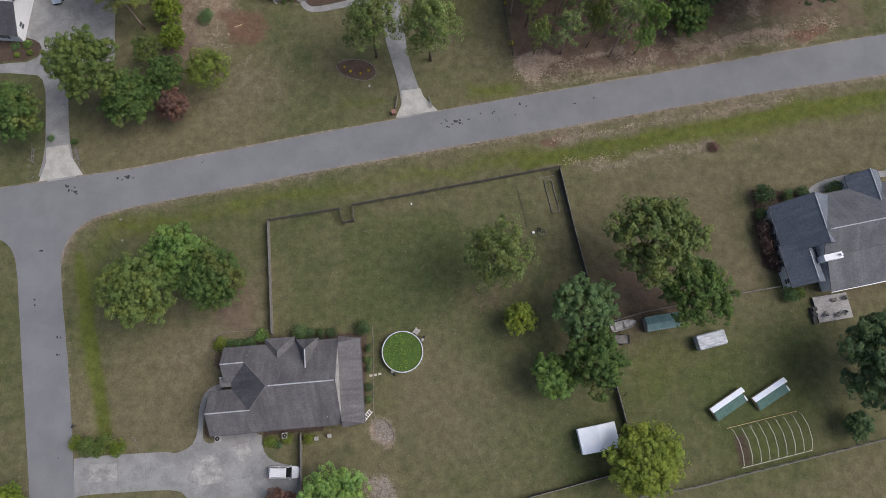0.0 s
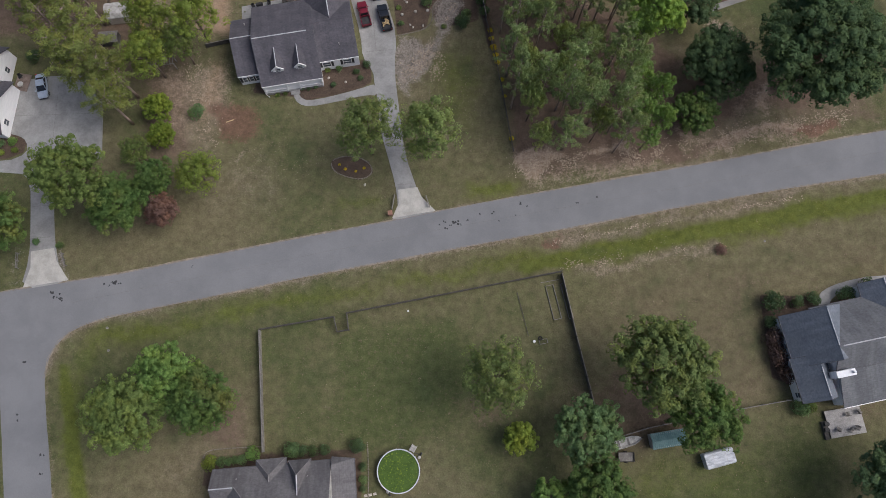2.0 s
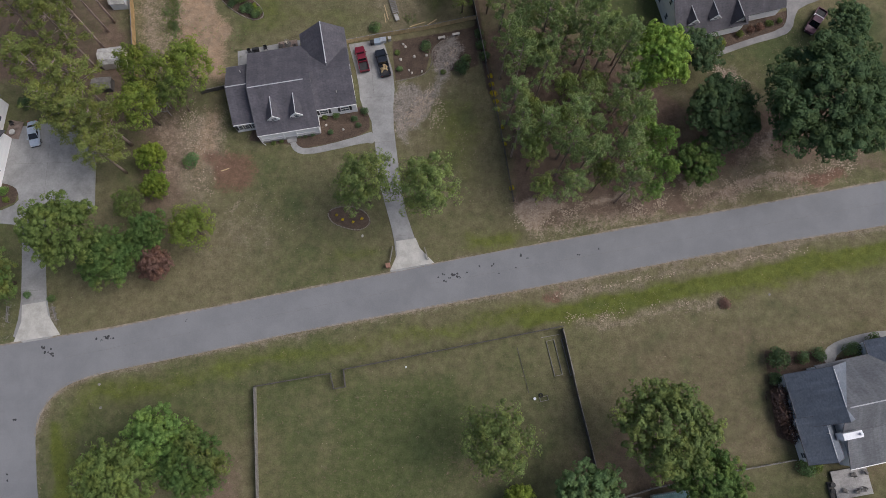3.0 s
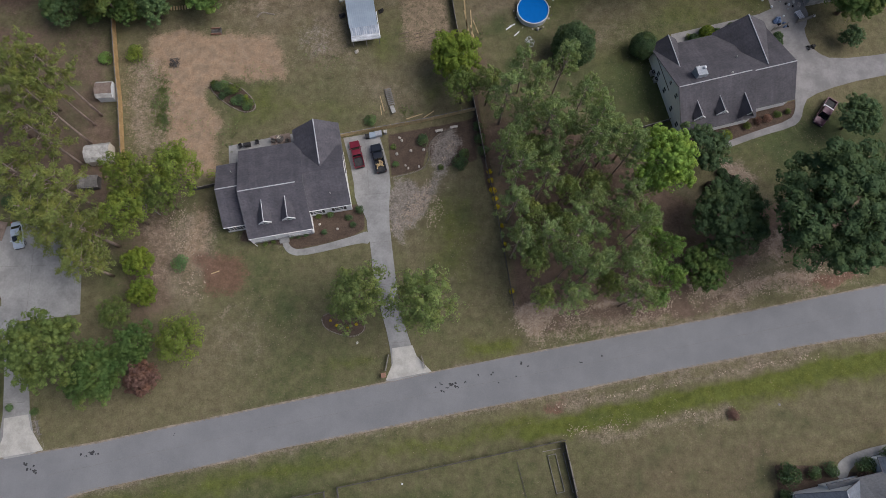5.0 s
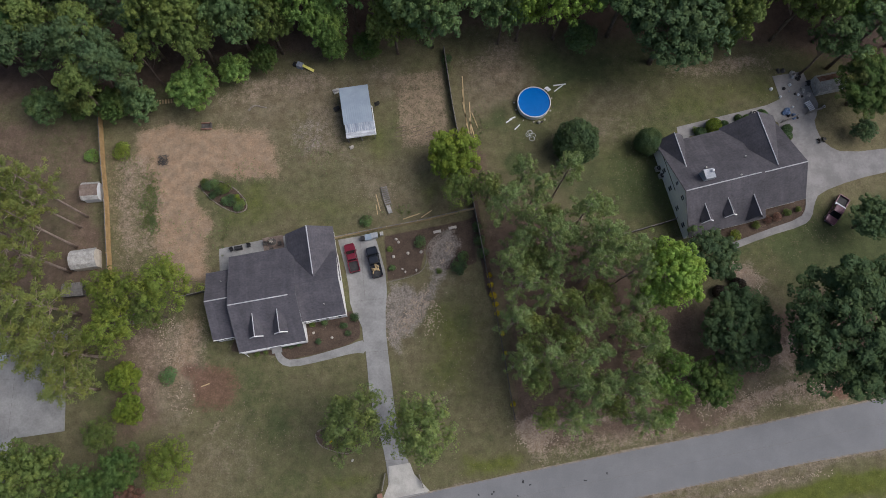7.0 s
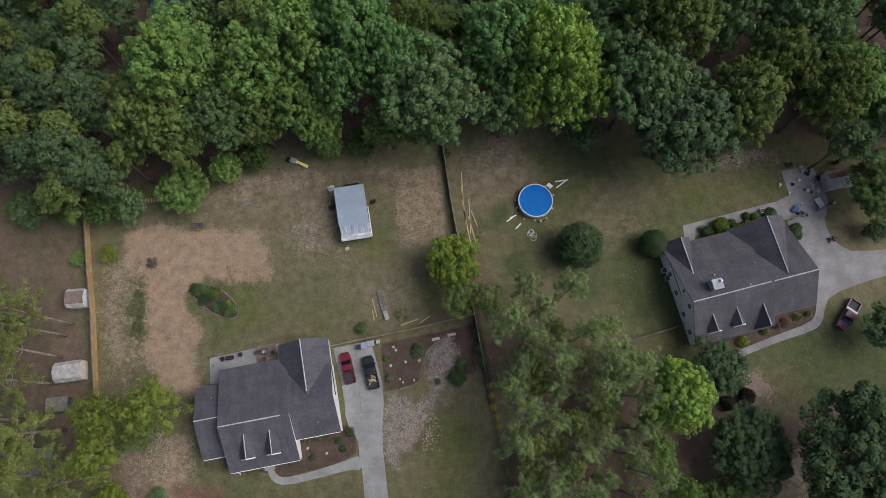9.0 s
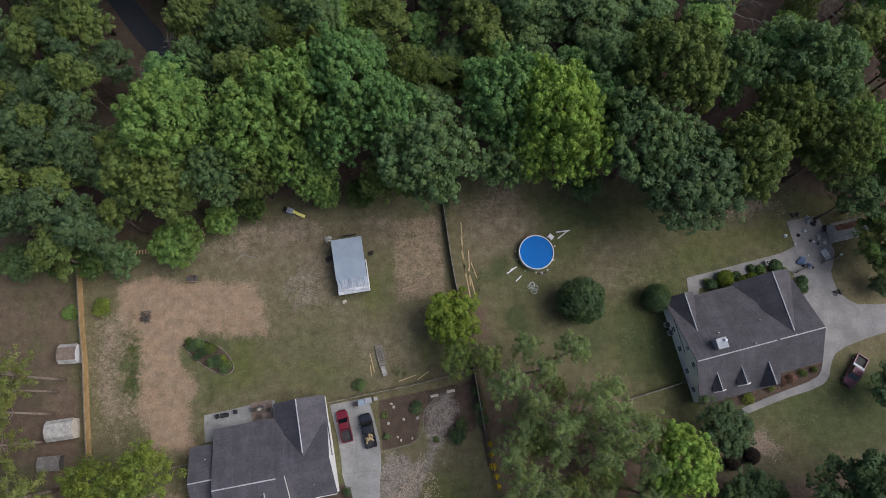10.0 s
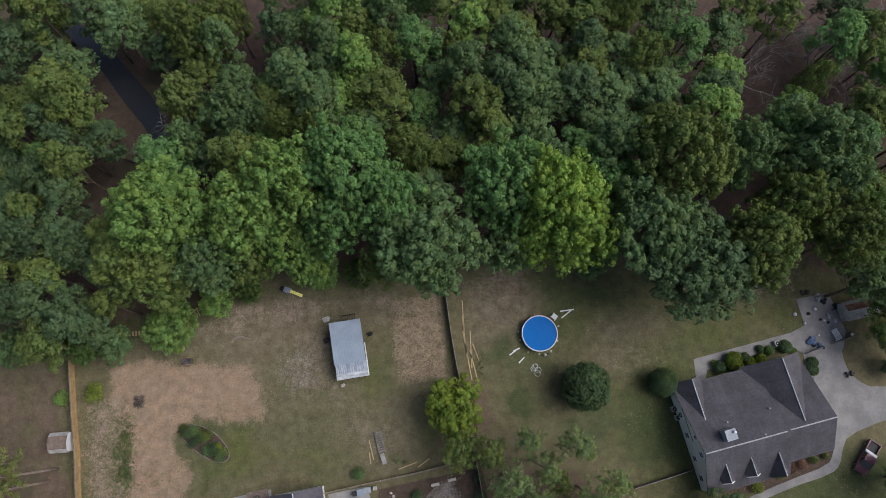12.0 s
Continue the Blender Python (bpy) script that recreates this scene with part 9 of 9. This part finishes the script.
for x, y in ((0.3, 93.2), (2.9, 93.9)):
    s = thing("stone_bench", pose(x, y, 0, 0, 0, 12), "small pale stone bench on mulch", "bench", "stone benches")
    part("seat", Geo().box(-0.65, 0.65, -0.22, 0.22, 0.36, 0.46), M["stone"], s)
    for a in (-0.45, 0.45):
        part("leg", Geo().box(a - 0.08, a + 0.08, -0.18, 0.18, -0.08, 0.36), M["stone"], s)
pot_rng = np.random.default_rng(9)
for x, y in ((-6.6, 92.0), (-6.2, 91.5), (-4.6, 89.6), (-7.0, 89.0), (-5.5, 86.9), (-5.0, 86.4), (-3.2, 86.7), (-2.4, 89.8), (-16.8, 75.6), (-19.8, 76.4), (-13.0, 56.6)):
    solo("garden_stone", Geo().tube([(0, 0, -0.1), (0, 0, 0.12), (0, 0, 0.22)], [0.24, 0.22, 0.1], 8), M["stone"], "pale ornamental stone on mulch", "stone", "ornamental stones", at=Matrix.LocRotScale((x, y, 0), Euler((0, 0, x)), (pot_rng.uniform(0.7, 1.3), pot_rng.uniform(0.7, 1.2), 1)))

# clutter about the metal shed
for x, y, a, m, lab in ((-17.4, 119.0, 0.6, "dirty_shaded_white", "pale plastic seat by the shed"), (-17.2, 115.6, 0.55, "black_plastic", "black scrap heap by the shed"), (-10.2, 116.6, 0.45, "rubber", "dark drum beside the shed"), (-14.4, 108.4, 0.35, "stone", "pale stone block before the shed")):
    solo("scrap_item", Geo().box(-a, a * 0.6, -a * 0.7, a * 0.7, -0.08, 0.3).box(-a * 0.4, a, -a * 0.3, a * 0.4, -0.08, 0.55), M[m], lab, "scrap", at=pose(x, y, 0, 0, 0, 25))
rack = thing("metal_rack", pose(-13.9, 119.2, 0, 0, 0, 9), "black metal rack behind the shed", "rack")
for i in range(7):
    part("bar", Geo().box(-1.2 + 0.38 * i, -1.15 + 0.38 * i, -0.5, 0.5, 0.4, 0.45), M["black_plastic"], rack)
part("frame", Geo().box(-1.25, 1.25, -0.52, -0.45, -0.1, 0.45).box(-1.25, 1.25, 0.45, 0.52, -0.1, 0.45), M["black_plastic"], rack)
for i in range(9):
    plank(-6.0 + (i % 3) * 2.6, 110.6 + (i // 3) * 0.8, 14 + 3 * (i % 2), 1.7, "dark rotting board in the garden plot", "bark", 0.10, group="garden plot boards")
hose = Geo()
a_rng = np.random.default_rng(4)
for k in range(5):
    c = (16.6 + a_rng.uniform(-0.5, 0.5), 110.6 + a_rng.uniform(-0.8, 0.8))
    rr = a_rng.uniform(0.25, 0.5)
    hose.tube([(c[0] + rr * math.cos(t * 0.7), c[1] + rr * math.sin(t * 0.7), 0.03) for t in range(10)], 0.03, 5)
solo("garden_hose", hose, M["vinyl"], "tangled pale hose on the grass", "hose")
wood_pile = thing("wood_pile", pose(-47.0, 117.0, 0, 0, 0, 6), "row of stacked pale logs at the woods' edge", "logs")
for i in range(9):
    part("log", Geo().tube([(-2.2 + 0.5 * i, -0.35, 0.12), (-2.2 + 0.5 * i, 0.35, 0.14)], 0.15, 8), M["tan_wood"], wood_pile)

# the cluttered yard slab
for x, y, a, m, lab in ((62.0, 114.9, 0.9, "blue_tarp", "crumpled blue tarpaulin on concrete"), (63.4, 114.2, 0.6, "blue_tarp", "blue tarp bundle on concrete"), (64.0, 113.9, 0.4, "rubber", "black tyre stack on concrete"), (65.6, 119.2, 0.7, "dirty_shaded_white", "pale junk heap on the slab"), (66.6, 118.4, 0.6, "stone", "pale rubble heap on the slab"), (64.2, 122.4, 0.7, "dirty_shaded_white", "white broken furniture at the slab's edge"), (65.2, 121.6, 0.6, "black_plastic", "black rubbish bags on the slab"), (62.2, 123.0, 0.8, "dark_wood", "dark scrap wood by the slab"), (66.9, 120.6, 0.6, "black_plastic", "dark scrap heap by the old shed"), (65.4, 118.0, 0.3, "rubber", "old tyre on concrete")):
    rr = np.random.default_rng(int(x * 10))
    g = Geo()
    for _ in range(5):
        b = a * rr.uniform(0.25, 0.6)
        q = rr.uniform(-a * 0.6, a * 0.6, 2)
        g.tube([(q[0], q[1], -0.05), (q[0] + rr.uniform(-0.1, 0.1), q[1], b * 0.8), (q[0], q[1], b * 1.2)], [b, b * 0.85, b * 0.3], 7)
    solo("junk_heap", g, M[m], lab, "junk", "junk on the slab", at=pose(x, y, 0.03))
bits_rng = np.random.default_rng(61)
for i in range(16):
    x, y = 64.4 + bits_rng.normal(0, 1.7), 118.4 + bits_rng.normal(0, 2.3)
    a = bits_rng.uniform(0.12, 0.34)
    m, lab = (("white_sheet", "small white scrap on the yard slab"), ("black_plastic", "small dark scrap on the yard slab"), ("tinshade", "small grey scrap on the yard slab"))[i % 3]
    solo("scrap_item", Geo().tube([(0, 0, -0.02), (0.03, 0, a), (0, 0.02, a * 1.4)], [a, a * 0.85, a * 0.4], 6), M[m], lab, "scrap", "scrap on the slab", at=pose(x, y, 0.04, 0, 0, i * 37))
for i in range(15):
    a = 6.283 * i / 15 + bits_rng.uniform(-0.15, 0.15)
    r = bits_rng.uniform(3.05, 3.6)
    solo("garden_stone", Geo().tube([(0, 0, -0.1), (0, 0, 0.08), (0, 0, 0.14)], [0.17, 0.15, 0.06], 7), M["stone" if i % 3 else "dark_wood"], "small stone beside the blue pool", "stone", "stones round the pool", at=Matrix.LocRotScale((17.35 + r * math.cos(a), 116.4 + r * math.sin(a), 0), Euler((0, 0, a)), (bits_rng.uniform(0.7, 1.3), bits_rng.uniform(0.7, 1.2), 1)))
cot = thing("white_rack", pose(66.3, 116.0, 0.035, 0, 0, -65), "white slatted rack on the yard slab", "rack")
for i in range(5):
    part("slat", Geo().box(-0.9, 0.9, -0.5 + 0.22 * i, -0.36 + 0.22 * i, 0.5, 0.55), M["white_sheet"], cot)
for a in (-0.85, 0.85):
    part("leg_frame", Geo().box(a - 0.04, a + 0.04, -0.5, 0.5, -0.03, 0.5), M["white_sheet"], cot)
fence([(61.0, 113.0), (63.6, 114.0)], 1.2, "old_wood", "short grey gate panel at the drive", seed=30)
fence([(65.6, 114.6), (68.6, 115.6)], 1.2, "old_wood", "short grey fence panel at the drive", seed=31)
mower = thing("riding_mower", pose(67.6, 109.6, 0.045, 0, 0, 15), "small dark garden tractor on the drive", "mower")
part("hood", Geo().box(0.1, 0.7, -0.2, 0.2, 0.25, 0.65), M["black_plastic"], mower), part("seat", Geo().box(-0.5, -0.1, -0.2, 0.2, 0.3, 0.55), M["rubber"], mower)
for x in (-0.45, 0.45):
    for s in (-1, 1):
        part("wheel", Geo().tube([(x, s * 0.25, 0.18), (x, s * 0.42, 0.18)], 0.2, 10), M["rubber"], mower)

# garden arbour under the thin trees
arb = thing("garden_arbour", pose(-48.8, 78.4, 0, 0, 0, 8), "weathered wooden arbour under thin trees", "arbour")
for i in range(10):
    part("rafter", Geo().box(-2.2 + 0.48 * i, -2.1 + 0.48 * i, -0.8, 0.8, 2.1, 2.2), M["old_wood"], arb)
for a in (-2.1, 2.2):
    for b in (-0.7, 0.7):
        part("post", Geo().box(a - 0.06, a + 0.06, b - 0.06, b + 0.06, -0.3, 2.1), M["old_wood"], arb)
for b in (-0.75, 0.75):
    part("beam", Geo().box(-2.4, 2.5, b - 0.05, b + 0.05, 2.0, 2.1), M["old_wood"], arb)
# terrace of the west house
ter = thing("deck", pose(-73.1, 75.3, 0, 0, 0, -10), "small brown deck with a round table", "deck")
for i in range(14):
    part("deck_board", Geo().box(-1.2, 1.2, -1.6 + 0.23 * i, -1.39 + 0.23 * i, 0.1, 0.2), M["tan_roof"], ter)
part("frame", Geo().box(-1.15, 1.15, -1.55, 1.55, -0.12, 0.1), M["dark_wood"], ter)
tab = thing("garden_table", pose(-73.0, 74.6, 0.2), "round pale garden table on the deck", "table")
part("table_top", Geo().ring(0, 0, 0.66, 0.72, 0.12, 0.5, 18), M["dirty_shaded_white"], tab), part("table_leg", Geo().tube([(0, 0, 0), (0, 0, 0.68)], 0.13, 8), M["dirty_shaded_white"], tab)
garden_chair(-73.4, 76.2, 0.2, 20, "dark chair on the small deck", "black_plastic")
